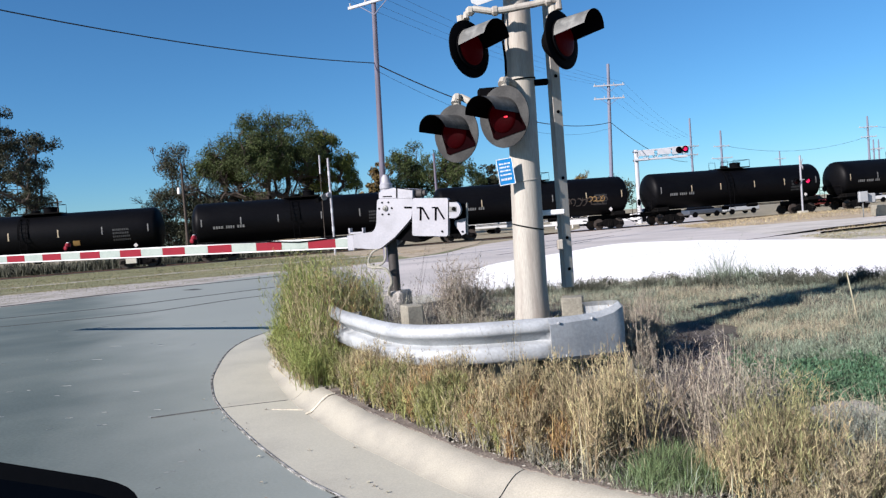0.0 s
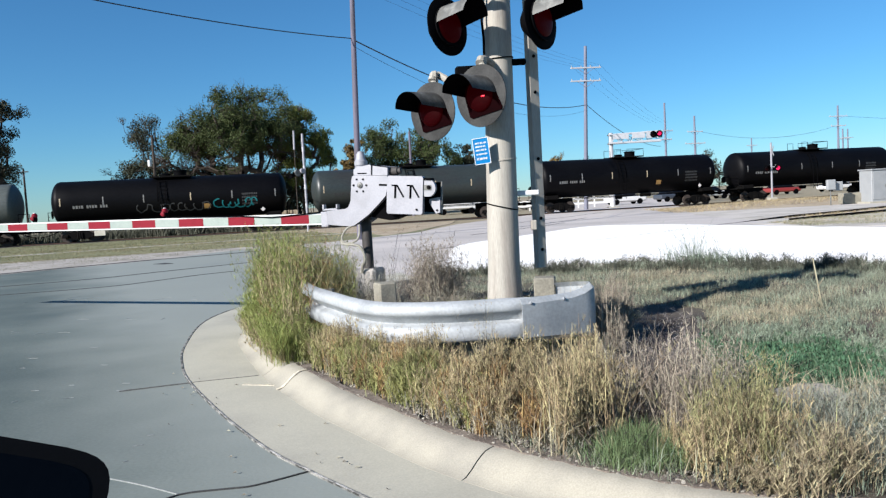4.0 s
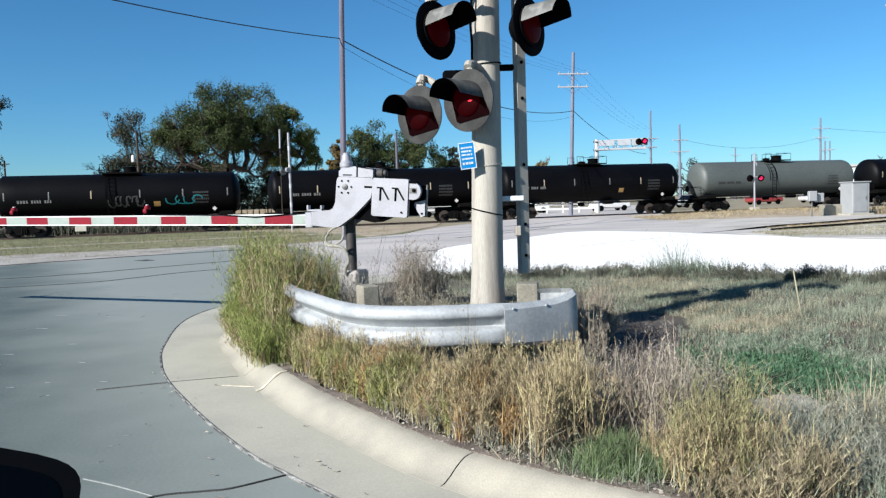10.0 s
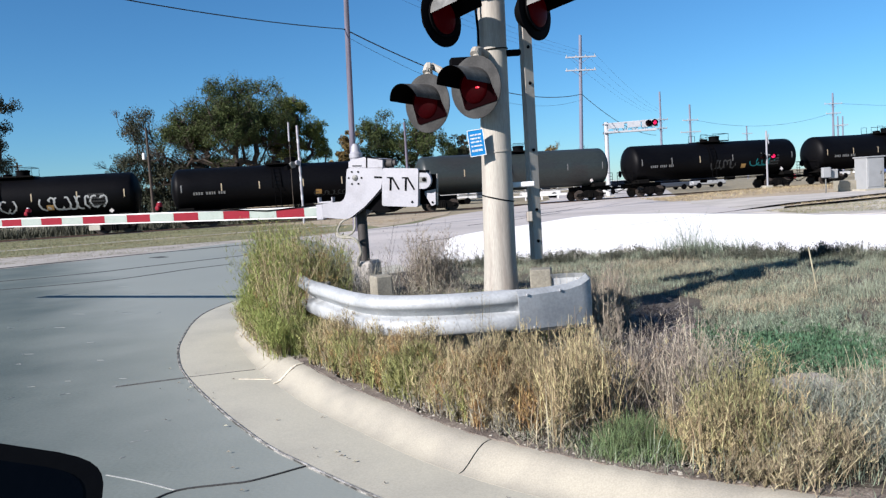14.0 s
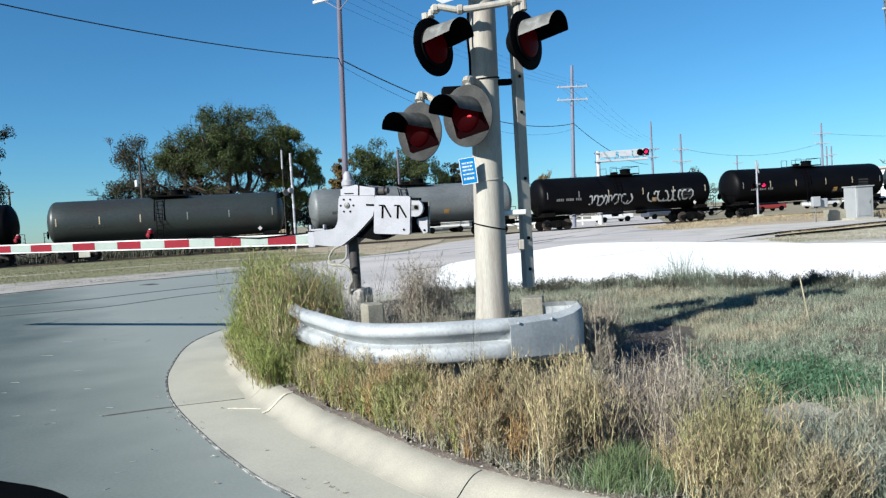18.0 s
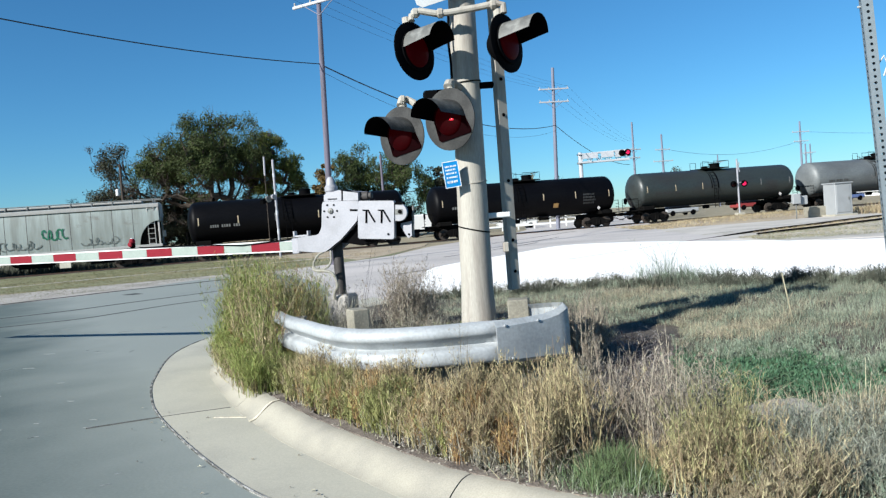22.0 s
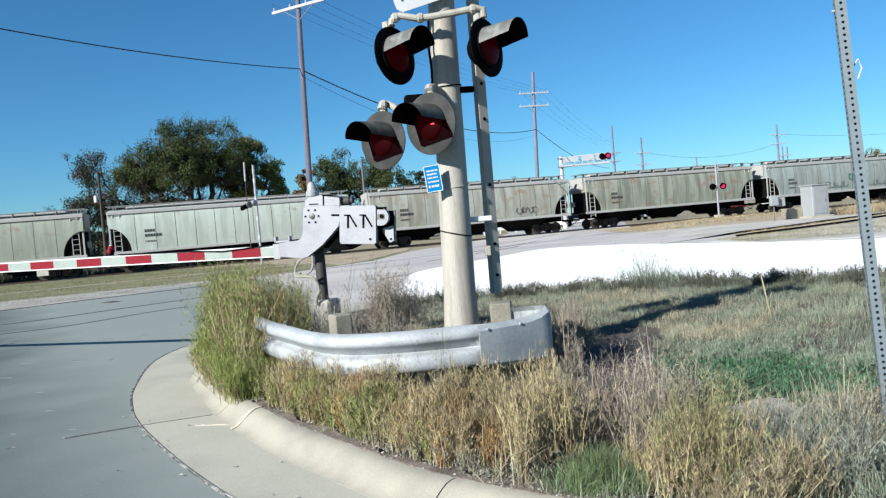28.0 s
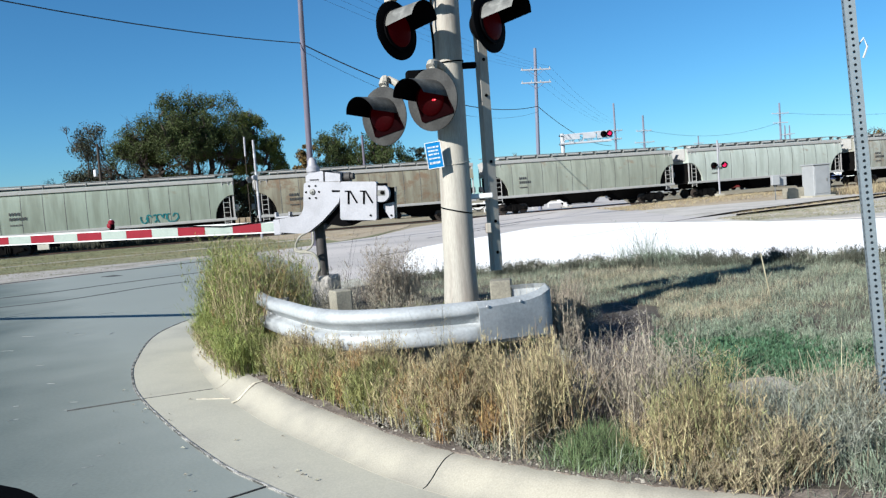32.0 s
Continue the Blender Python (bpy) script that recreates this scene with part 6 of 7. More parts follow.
part("mast", Shape().tube([(0.05, 0, 0), (0.05, 0, 6.0)], 0.16, 12), M_PALESTEEL, cant)
part("foundation", Shape().box((0.05, 0, 0.2), (0.8, 0.8, 0.4), c=0.03), M_KERB, cant)
truss = Shape()
for y in (-0.22, 0.22):
    for z in (5.18, 5.85):
        truss.tube([(-0.15, y, z), (3.8, y, z + 0.1)], 0.06, 6)
    for k in range(5):
        x = 0.05 + k * 0.74
        truss.tube([(x, y, 5.2), (x + 0.37, y, 5.88), (x + 0.74, y, 5.22)], 0.035, 5)
part("truss", truss, M_PALESTEEL, cant)
part("walkway", Shape().box((1.83, -0.1, 5.22), (3.95, 0.6, 0.12)), M_PALESTEEL, cant)
part("sign_panel", Shape().box((3.3, -0.32, 5.72), (1.2, 0.03, 0.55)), M_PALESTEEL, cant)
part("sign_panel", Shape().box((2.1, -0.32, 5.70), (1.0, 0.03, 0.42)), M_PALESTEEL, cant)
part("sign_panel", Shape().box((0.75, -0.32, 5.66), (1.2, 0.03, 0.36)), M_PALESTEEL, cant)
far_lamp(cant, (3.2, -0.4, 5.72), 0, False, 0.25)
far_lamp(cant, (3.66, -0.4, 5.75), 0, True, 0.25)

sig = thing("far_crossing_signal", "silver crossing signal with crossbuck beyond the street", "railway signal", m=pose(25.85, 57.4, 0.12))

part("mast", Shape().tube([(0, 0, 0), (0, 0, 4.5)], 0.07, 10), M_GATE, sig)
part("foundation", Shape().box((0, 0, 0.12), (0.6, 0.6, 0.4), c=0.03), M_KERB, sig)
for a in (45, -45):
    part("crossbuck", Shape().box((0, 0, 0), (1.0, 0.02, 0.15), pose(0.08, 0, 3.85, 0, 0, 82) @ pose(0, 0, 0, 0, a, 0)), M_GATE, sig, "white crossbuck board")
part("crossarm", Shape().tube([(-0.5, -0.05, 2.65), (0.5, -0.05, 2.65)], 0.04, 6), M_GATE, sig)
far_lamp(sig, (-0.42, -0.16, 2.55), 0, False, 0.26)
far_lamp(sig, (0.42, -0.16, 2.55), 0, True, 0.26)

lsig = thing("far_gate_signal", "slim far gate signal with raised striped arm", "railway signal", m=pose(-8.58, 50.1, 0.0))
part("mast", Shape().tube([(0, 0, 0), (0.0, 0, 6.5)], 0.075, 10), M_GATE, lsig)
for k in range(8):
    part("stripe", Shape().tube([(0, 0, 1.6 + k * 0.62), (0, 0, 1.9 + k * 0.62)], 0.085, 10), M_GATE if k % 2 else M_PALESTEEL, lsig)
part("crossarm", Shape().tube([(-0.65, -0.1, 4.0), (0.1, -0.1, 4.15)], 0.05, 6), M_GATE, lsig)
part("light_unit", Shape().spin([(0.22, -0.1), (0.22, 0.1)], 14, pose(-0.45, -0.15, 3.92, 90, 0, 40)), M_HOODTOP, lsig)
part("hood", Shape().sweep([[(-0.62 + y * 0.55 + 0.17 * math.cos(a) * 0.7, -0.2 + y, 3.84 + y * 0.35 + 0.17 * math.sin(a)) for a in [k * math.pi / 6 for k in range(12)]] for y in (0.1, -0.4)], closed=True), M_BLACK, lsig, "dark lamp hood")
part("light_unit", Shape().spin([(0.16, -0.1), (0.16, 0.1)], 14, pose(-0.1, -0.15, 4.05, 90, 0, 40)), M_GATE, lsig)
part("raised_arm", Shape().tube([(-0.62, 0.2, 5.5), (-0.59, 0.2, 6.75)], 0.06, 8), M_GATE, lsig)
part("arm_shaft", Shape().tube([(-0.66, 0.2, 0), (-0.62, 0.2, 5.5)], 0.025, 8), M_BARK, lsig)

cab = thing("signal_cabinet", "tall grey steel signal equipment cabinet", "equipment cabinet", m=pose(27.15, 46.2, 0.0, 0, 0, 8))
part("body", Shape().box((0, 0, 1.03), (1.2, 1.1, 1.95), c=0.03), M_CABINET, cab)
part("roof", Shape().box((0, 0, 2.03), (1.32, 1.25, 0.08), c=0.02), M_CABINET, cab)
part("door", Shape().box((-0.05, -0.56, 1.05), (0.95, 0.03, 1.7), c=0.01), M_CABINET, cab)
part("handle", Shape().box((0.32, -0.59, 1.05), (0.05, 0.04, 0.2), c=0.01), M_HOODTOP, cab)
part("plinth", Shape().box((0, 0, 0.02), (1.7, 1.35, 0.14), c=0.02), M_KERB, cab)
sc = thing("concrete_pad", "grey concrete block beside the cabinet", "concrete block", m=pose(26.1, 46.9, 0.0))
part("block", Shape().box((0, 0, 0.32), (1.3, 0.8, 0.7), c=0.05), M_BLOCK, sc)
eb = thing("electric_box", "small grey boxes on a short post", "electric box", m=pose(23.9, 45.2, 0.0))
part("post", Shape().tube([(0, 0, 0), (0, 0, 1.5)], 0.04, 6), M_HOODTOP, eb)
part("box", Shape().box((0, -0.05, 1.25), (0.5, 0.25, 0.62), c=0.03), M_CABINET, eb)
part("box", Shape().box((0.62, 0.3, 1.15), (0.5, 0.25, 0.55), c=0.03), M_CABINET, eb)

# ---------------------------------------------------------------- far buildings and vehicles
tower = thing("brick_building", "tall red brick building with pale concrete bands", "building", m=pose(100.5, 124, 0, 0, 0, 20))
M_BRICK = material("red_brick", (0.19, 0.095, 0.075), 0.9, vary=0.2, scale=0.6, fine=6, bump=0.1)
M_BAND = material("pale_band", (0.27, 0.225, 0.19), 0.9, vary=0.1, scale=1)
part("wall", Shape().box((0, 0, 7), (13, 12, 14.2)), M_BRICK, tower)
for z in (2.2, 5.2, 8.2, 11.2, 14.1):
    part("band", Shape().box((0, 0, z), (13.16, 12.16, 0.35)), M_BAND, tower)
for x in (-6.2, -2.1, 2.1, 6.2):
    part("pier", Shape().box((x, -6.05, 7), (0.7, 0.3, 14.2)), M_BAND, tower)
for y in (-5.7, -2, 2, 5.7):
    part("pier", Shape().box((-6.55, y, 7), (0.3, 0.7, 14.2)), M_BAND, tower)
shed = thing("white_building", "long low white industrial building far off", "building", m=pose(107, 148, 0, 0, 0, 12))
part("wall", Shape().box((0, 0, 3.1), (40, 16, 6.2)), M_WHITEPAINT, shed)
part("roof", Shape().box((0, 0, 6.3), (41, 17, 0.4)), M_STEELTRIM, shed)


def far_car(at, turn, colour, label, tall=1.5, name="parked_car", category="car"):
    mat = material("car_paint", colour, 0.3, vary=0.05, bump=0, coat=0.5)
    c = thing(name, label, category, m=pose(at[0], at[1], 0.0, 0, 0, turn))
    h = tall
    part("body", Shape().box((0, 0, 0.62), (4.5, 1.8, 0.62), c=0.14), mat, c)
    part("cabin", Shape().add([(-1.6, -0.8, 0.9), (1.2, -0.8, 0.9), (1.2, 0.8, 0.9), (-1.6, 0.8, 0.9), (-1.1, -0.65, h), (0.5, -0.65, h), (0.5, 0.65, h), (-1.1, 0.65, h)], [(0, 1, 5, 4), (1, 2, 6, 5), (2, 3, 7, 6), (3, 0, 4, 7), (4, 5, 6, 7)]), M_GLASSDARK, c)
    part("roof", Shape().box((-0.3, 0, h + 0.02), (1.7, 1.35, 0.06), c=0.02), mat, c)
    for x in (-1.4, 1.4):
        for y in (-0.85, 0.85):
            part("wheel", Shape().spin([(0.32, -0.1), (0.32, 0.1)], 14, pose(x, y, 0.32, 90, 0, 0)), M_BLACK, c)


for k, (x, y, turn, col, label) in enumerate([
    (21.5, 85, 10, (0.6, 0.6, 0.6), "white car parked beyond the tracks"), (28, 88, 15, (0.05, 0.06, 0.08), "dark car parked beyond the tracks"), (33, 90, 12, (0.35, 0.36, 0.37), "silver car parked beyond the tracks"),
    (44, 95, 12, (0.22, 0.03, 0.03), "red car parked beyond the tracks"), (52, 97, 10, (0.55, 0.55, 0.55), "white car parked beyond the tracks"), (12.5, 86, 5, (0.6, 0.6, 0.58), "white pickup parked beyond the tracks"), (60, 100, 10, (0.1, 0.14, 0.3), "blue car parked beyond the tracks")]):
    far_car((x, y), turn, col, label)


def far_van(at, turn, label, length=5.2, tall=2.3):
    """A boxy white van."""
    v = thing("parked_van", label, "van", m=pose(at[0], at[1], 0.0, 0, 0, turn))
    part("body", Shape().box((-0.4, 0, 0.35 + tall / 2), (length - 1.0, 1.9, tall - 0.35), c=0.12), M_WHITEPAINT, v)
    part("bonnet", Shape().box((length / 2 - 0.5, 0, 0.8), (1.3, 1.8, 0.75), c=0.15), M_WHITEPAINT, v)
    part("window", Shape().box((length / 2 - 1.4, -0.96, 1.65), (0.8, 0.03, 0.55), c=0.01), M_GLASSDARK, v)
    for x in (-length * 0.3, length * 0.3):
        for y in (-0.85, 0.85):
            part("wheel", Shape().spin([(0.34, -0.1), (0.34, 0.1)], 14, pose(x, y, 0.34, 90, 0, 0)), M_BLACK, v)


fence = thing("board_fence", "low white board fence beyond the tracks", "fence", m=pose(8.3, 80, 0, 0, 0, 2))
for k in range(7):
    part("post", Shape().box((k * 1.75, 0.06, 0.55), (0.14, 0.12, 1.25), c=0.01), M_WHITEPAINT, fence)
for k in range(6):
    for z in (0.45, 0.95):
        part("rail", Shape().box((k * 1.75 + 0.87, 0, z), (1.74, 0.05, 0.2), c=0.006), M_WHITEPAINT, fence)
far_van((2.2, 82), 10, "white van parked beyond the tracks")
far_van((5.0, 84), 185, "long white van parked beyond the tracks", 6.0, 2.0)
far_van((-7.5, 88), 8, "white van parked under the trees", 5.4, 1.9)
pile = thing("lumber_stack", "stacked pale timber beyond the tracks", "timber stack", m=pose(-14, 66, 0, 0, 0, 10))
for k in range(24):
    part("timber", Shape().box((-2 + (k % 8) * 0.5 + 0.1 * (k // 8), 0.05 * (k % 3), 0.25 + (k // 8) * 0.5), (0.44, 3.0, 0.44), c=0.02), M_DRYTURF, pile)

# ---------------------------------------------------------------- trees


def tree(at, height, width, mat, seed, label, leaves=5000, leaf=0.13, bare=0.0, trunk_r=0.35, low=0.25, depth=0.9, lobes=60, lean=(0.0, 0.0), puff=0.075, slope=0.0, open_base=0.0, category="tree"):
    """Limbs that grow from the fork to many small clumps of leaves; bare: the share of clumps that are only twigs."""
    rng = np.random.default_rng(seed)
    rnd = random.Random(seed)
    t = thing("tree", label, category, m=pose(at[0], at[1], 0.0))
    fork = Vector((lean[0] * 0.25, lean[1] * 0.25, height * (low + 0.05)))
    nodes = [(Vector((0, 0, -0.1)), -1), (Vector((lean[0] * 0.08 + 0.05, 0, fork.z * 0.5)), 0), (fork, 1)]
    mid_z, half = height * (low + 0.48 * (1 - low)), height * (1 - low) * 0.52
    clumps = []
    while len(clumps) < lobes:
        d = Vector((rnd.gauss(0, 1), rnd.gauss(0, 1), rnd.gauss(0.25, 0.9))).normalized()
        rr = rnd.uniform(0.45, 1.0) * (1 + 0.22 * noise.noise(d * 1.8 + Vector((seed, 0, 0))))
        z = d.z * rr * half
        if z > 0:
            z *= 1 - slope * max(0.0, 0.3 - d.x * rr)
        clumps.append(Vector((d.x * rr * width / 2 + lean[0], d.y * rr * width / 2 * depth + lean[1], mid_z + z)))
    clumps.sort(key=lambda c: (c - fork).length)
    for c in clumps:
        best = min(range(2, len(nodes)), key=lambda k: (nodes[k][0] - c).length + 0.30 * (nodes[k][0] - fork).length)
        p = nodes[best][0]
        bend = Vector((rnd.gauss(0, 0.12), rnd.gauss(0, 0.12), rnd.gauss(-0.08, 0.10))) * (c - p).length
        nodes.append((p.lerp(c, 0.5) + bend, best))
        nodes.append((c, len(nodes) - 1))
    load = [0.0] * len(nodes)
    for k in range(len(nodes) - 1, -1, -1):
        load[k] += 1 if k > 2 and (k - 3) % 2 == 1 else 0
        if nodes[k][1] >= 0:
            load[nodes[k][1]] += load[k]
    girth = [max(0.02, trunk_r * (w / max(load[0], 1)) ** 0.5) for w in load]
    wood = Shape()
    for k, (p, up) in enumerate(nodes):
        if up >= 0:
            wood.tube([nodes[up][0], p], [min(girth[up], girth[k] * 1.6), girth[k]], 6, caps=False)
    R = width * puff
    twiggy = [rnd.random() < bare + (open_base if c.z < height * 0.54 else 0.0) for c in clumps]
    for c, dead in zip(clumps, twiggy):
        out = (c - fork).normalized() * 0.45
        for j in range(9 if dead else 5):
            e = c + (out + Vector((rnd.uniform(-0.7, 0.7), rnd.uniform(-0.7, 0.7), rnd.uniform(-0.25, 0.8)))) * R
            q = c.lerp(e, 0.5) + Vector((rnd.gauss(0, 0.1), rnd.gauss(0, 0.1), 0.1)) * R
            wood.tube([c, q, e], [0.026, 0.018, 0.010], 3, caps=False)
            for k in range(5 if dead else 1):
                b = q.lerp(e, rnd.uniform(0.0, 0.9))
                wood.tube([b, b + (out + Vector((rnd.uniform(-0.8, 0.8), rnd.uniform(-0.8, 0.8), rnd.uniform(-0.3, 0.7)))) * R * 0.45], [0.012, 0.007], 3, caps=False)
    part("trunk", wood, M_BARK, t)
    live = [(c, R * rnd.uniform(0.65, 1.3)) for c, dead in zip(clumps, twiggy) if not dead]
    per = np.array([r ** 2 for _, r in live])
    pick = rng.choice(len(live), leaves, p=per / per.sum())
    C = np.array([[*c] for c, _ in live])[pick]
    Rr = np.array([r for _, r in live])[pick]
    d = rng.normal(size=(leaves, 3)) * np.array([0.62, 0.62, 0.42])
    d /= np.maximum(1.0, np.linalg.norm(d, axis=1, keepdims=True) / 1.05)
    P = C + d * Rr[:, None] + np.array([0, 0, 0.15]) * Rr[:, None]
    gaps = np.array([noise.noise(Vector(p) * 0.8) for p in P])
    P = P[(gaps > -0.08) & (P[:, 2] > 0.3)]
    n = len(P)
    A = rng.normal(size=(n, 3))
    A /= np.linalg.norm(A, axis=1, keepdims=True)
    B = np.cross(A, rng.normal(size=(n, 3)))
    B /= np.linalg.norm(B, axis=1, keepdims=True)
    sz = leaf * rng.uniform(0.5, 1.3, n)[:, None]
    V = np.stack([P - A * sz, P + B * sz * 0.75, P + A * sz - B * sz * 0.35], 1).reshape(-1, 3)
    me = bpy.data.meshes.new("crown")
    me.from_pydata(V.tolist(), [], np.arange(3 * n).reshape(-1, 3).tolist())
    me.materials.append(mat)
    part("crown", me, None, t)
    return t


tree((-22.6, 84), 14.9, 16.5, M_LEAF, 3, "large olive green spreading tree with dark limbs", leaves=215000, leaf=0.092, trunk_r=0.75, lobes=240, low=0.22, puff=0.075, bare=0.05, slope=0.66, open_base=0.85)
tree((-27.0, 83), 12.6, 6.5, M_LEAFGREY, 4, "thin half-bare limb leaning out beside the big tree", leaves=15000, leaf=0.10, bare=0.4, lobes=40, low=0.28, trunk_r=0.17, lean=(-5.0, 0.0), puff=0.15)
tree((-29.6, 86), 7.8, 14, M_LEAFGREY, 14, "grey green bushes under the trees", leaves=40000, leaf=0.15, lobes=90, low=0.02, trunk_r=0.2, bare=0.05)
tree((-29, 92), 5.2, 20, M_LEAFGREY, 21, "low dark hedge behind the tracks", leaves=30000, leaf=0.17, lobes=110, low=0.0, trunk_r=0.15, depth=0.4)
tree((-8, 103), 5.0, 20, M_LEAFGREY, 22, "low dark hedge under the trees", leaves=30000, leaf=0.17, lobes=110, low=0.0, trunk_r=0.15, depth=0.4)
tree((-15.4, 89), 13.6, 7.2, M_LEAFLIGHT, 5, "yellow green tree behind the tracks", leaves=95000, leaf=0.10, lobes=120, low=0.18, puff=0.105)
tree((-20, 93), 5.6, 15, M_LEAFGREY, 15, "dark green bushes behind the tracks", leaves=24000, leaf=0.17, lobes=80, low=0.02, trunk_r=0.2)
tree((-3.2, 96), 11.8, 13.0, M_LEAF, 6, "rounded olive green tree behind the tracks", leaves=80000, leaf=0.12, lobes=130, low=0.12, puff=0.075)
tree((-10.5, 101), 10.6, 5.0, M_LEAFAUTUMN, 7, "small orange autumn tree", leaves=13000, leaf=0.16, lobes=40, low=0.12, trunk_r=0.2, puff=0.10)
tree((4.6, 100), 9.6, 5.6, M_LEAFGREY, 8, "thin dark green tree behind the tracks", leaves=13000, leaf=0.16, lobes=40, low=0.08, puff=0.10)
tree((-46.3, 76), 16.9, 10.5, M_LEAFGREY, 9, "tall feathery grey green tree at the tracks", leaves=44000, leaf=0.125, lobes=90, low=0.14, bare=0.12, puff=0.085)
tree((-58, 88), 13, 14, M_LEAFGREY, 19, "grey green tree far along the tracks", leaves=12000, leaf=0.2, lobes=70, low=0.1)
tree((19.8, 121), 8.2, 5, M_LEAFAUTUMN, 10, "small brown tree far beyond the tracks", leaves=5000, leaf=0.15, lobes=40, low=0.12, bare=0.3, trunk_r=0.16, puff=0.12)
tree((31, 150), 8.4, 9, M_LEAFGREY, 11, "small grey green tree far beyond the tracks", leaves=4000, leaf=0.2, lobes=40, low=0.06, puff=0.1)
tree((54, 150), 8.4, 10, M_LEAFGREY, 12, "small far tree with thin crown", leaves=4000, leaf=0.2, lobes=40, low=0.06, bare=0.3, puff=0.1)
tree((108, 165), 11, 12, M_LEAFAUTUMN, 13, "thin brown autumn tree by the white building", leaves=3500, leaf=0.2, lobes=50, low=0.1, bare=0.6)

# ---------------------------------------------------------------- weeds and grass
ISL = np.array(isl)


def insides(x, y):
    hit = np.zeros(x.shape, bool)
    j = len(ISL) - 1
    for i in range(len(ISL)):
        (xi, yi), (xj, yj) = ISL[i], ISL[j]
        if yi != yj:
            hit ^= ((yi > y) != (yj > y)) & (x < (xj - xi) * (y - yi) / (yj - yi) + xi)
        j = i
    return hit


def patchiness(x, y, seed):
    s = 0.7 * seed
    w = 0.8 * np.sin(2.1 * x + 1.3 * y + s) + 0.9 * np.sin(-3.7 * x + 4.9 * y + 2 * s) + np.sin(9.3 * x + 7.1 * y + 3 * s) + 0.9 * np.sin(-12.9 * x + 10.7 * y + s)
    return np.clip(0.5 + w / 5.0, 0, 1)


def scatter(where, count, seed, thin=0.8, free=False, bare=False):
    """Places on the soil, thicker in some patches than in others."""
    rng = np.random.default_rng(seed)
    x, y = where(rng, count * 6)
    if not free:
        ok = insides(x, y)
        x, y = x[ok], y[ok]
    if not bare:
        ok = from_hollow(x, y) > 0.34
        x, y = x[ok], y[ok]
    d = patchiness(x, y, seed)
    ok = rng.random(len(x)) < 1 - thin + thin * np.clip(d * 2.0 - 0.55, 0, 1) ** 1.5
    return x[ok][:count], y[ok][:count], d[ok][:count], rng


def as_stuff(name, label, category, mat, V, sizes):
    """A mesh of many faces; sizes: how many corners each block's faces have."""
    verts, faces, n = [], [], 0
    for block, k in zip(V, sizes):
        m = block.shape[0]
        verts.append(block.reshape(-1, 3))
        faces += (np.arange(m * k).reshape(m, k) + n).tolist()
        n += m * k
    me = bpy.data.meshes.new(name)
    me.from_pydata(np.concatenate(verts).tolist(), [], faces)
    me.materials.append(mat)
    return tagged(new(name, me), label, category, kind="stuff")


def blades(name, label, mat, where, count, height, seed, width=0.004, lean=0.5, category="grass", thin=0.8, wind=(0.0, 0.0)):
    """Single grass blades, each a bent pointed strip."""
    x, y, d, rng = scatter(where, count, seed, thin)
    n = len(x)
    z = soil_heights(x, y) - 0.01
    h = height * rng.uniform(0.4, 1.15, n) * (0.6 + 0.7 * d)
    a = rng.uniform(0, 2 * np.pi, n)
    l = np.minimum(np.abs(rng.normal(0, lean, n)), 1.1) * h
    bx, by = np.cos(a) * l + wind[0] * h, np.sin(a) * l + wind[1] * h
    s = rng.uniform(0, np.pi, n)
    w = width * rng.uniform(0.6, 1.4, n)
    wx, wy = np.cos(s) * w, np.sin(s) * w
    P = lambda u, k: np.stack([x + bx * u ** 1.8 + wx * k, y + by * u ** 1.8 + wy * k, z + h * (u - 0.25 * u * u * np.minimum(l / (h + 1e-6), 1.5))], -1)
    low = np.stack([P(0, -1), P(0, 1), P(0.55, 0.75), P(0.55, -0.75)], 1)
    tip = np.stack([P(0.55, -0.75), P(0.55, 0.75), P(1.0, 0.0)], 1)
    return as_stuff(name, label, category, mat, [low, tip], [4, 3])


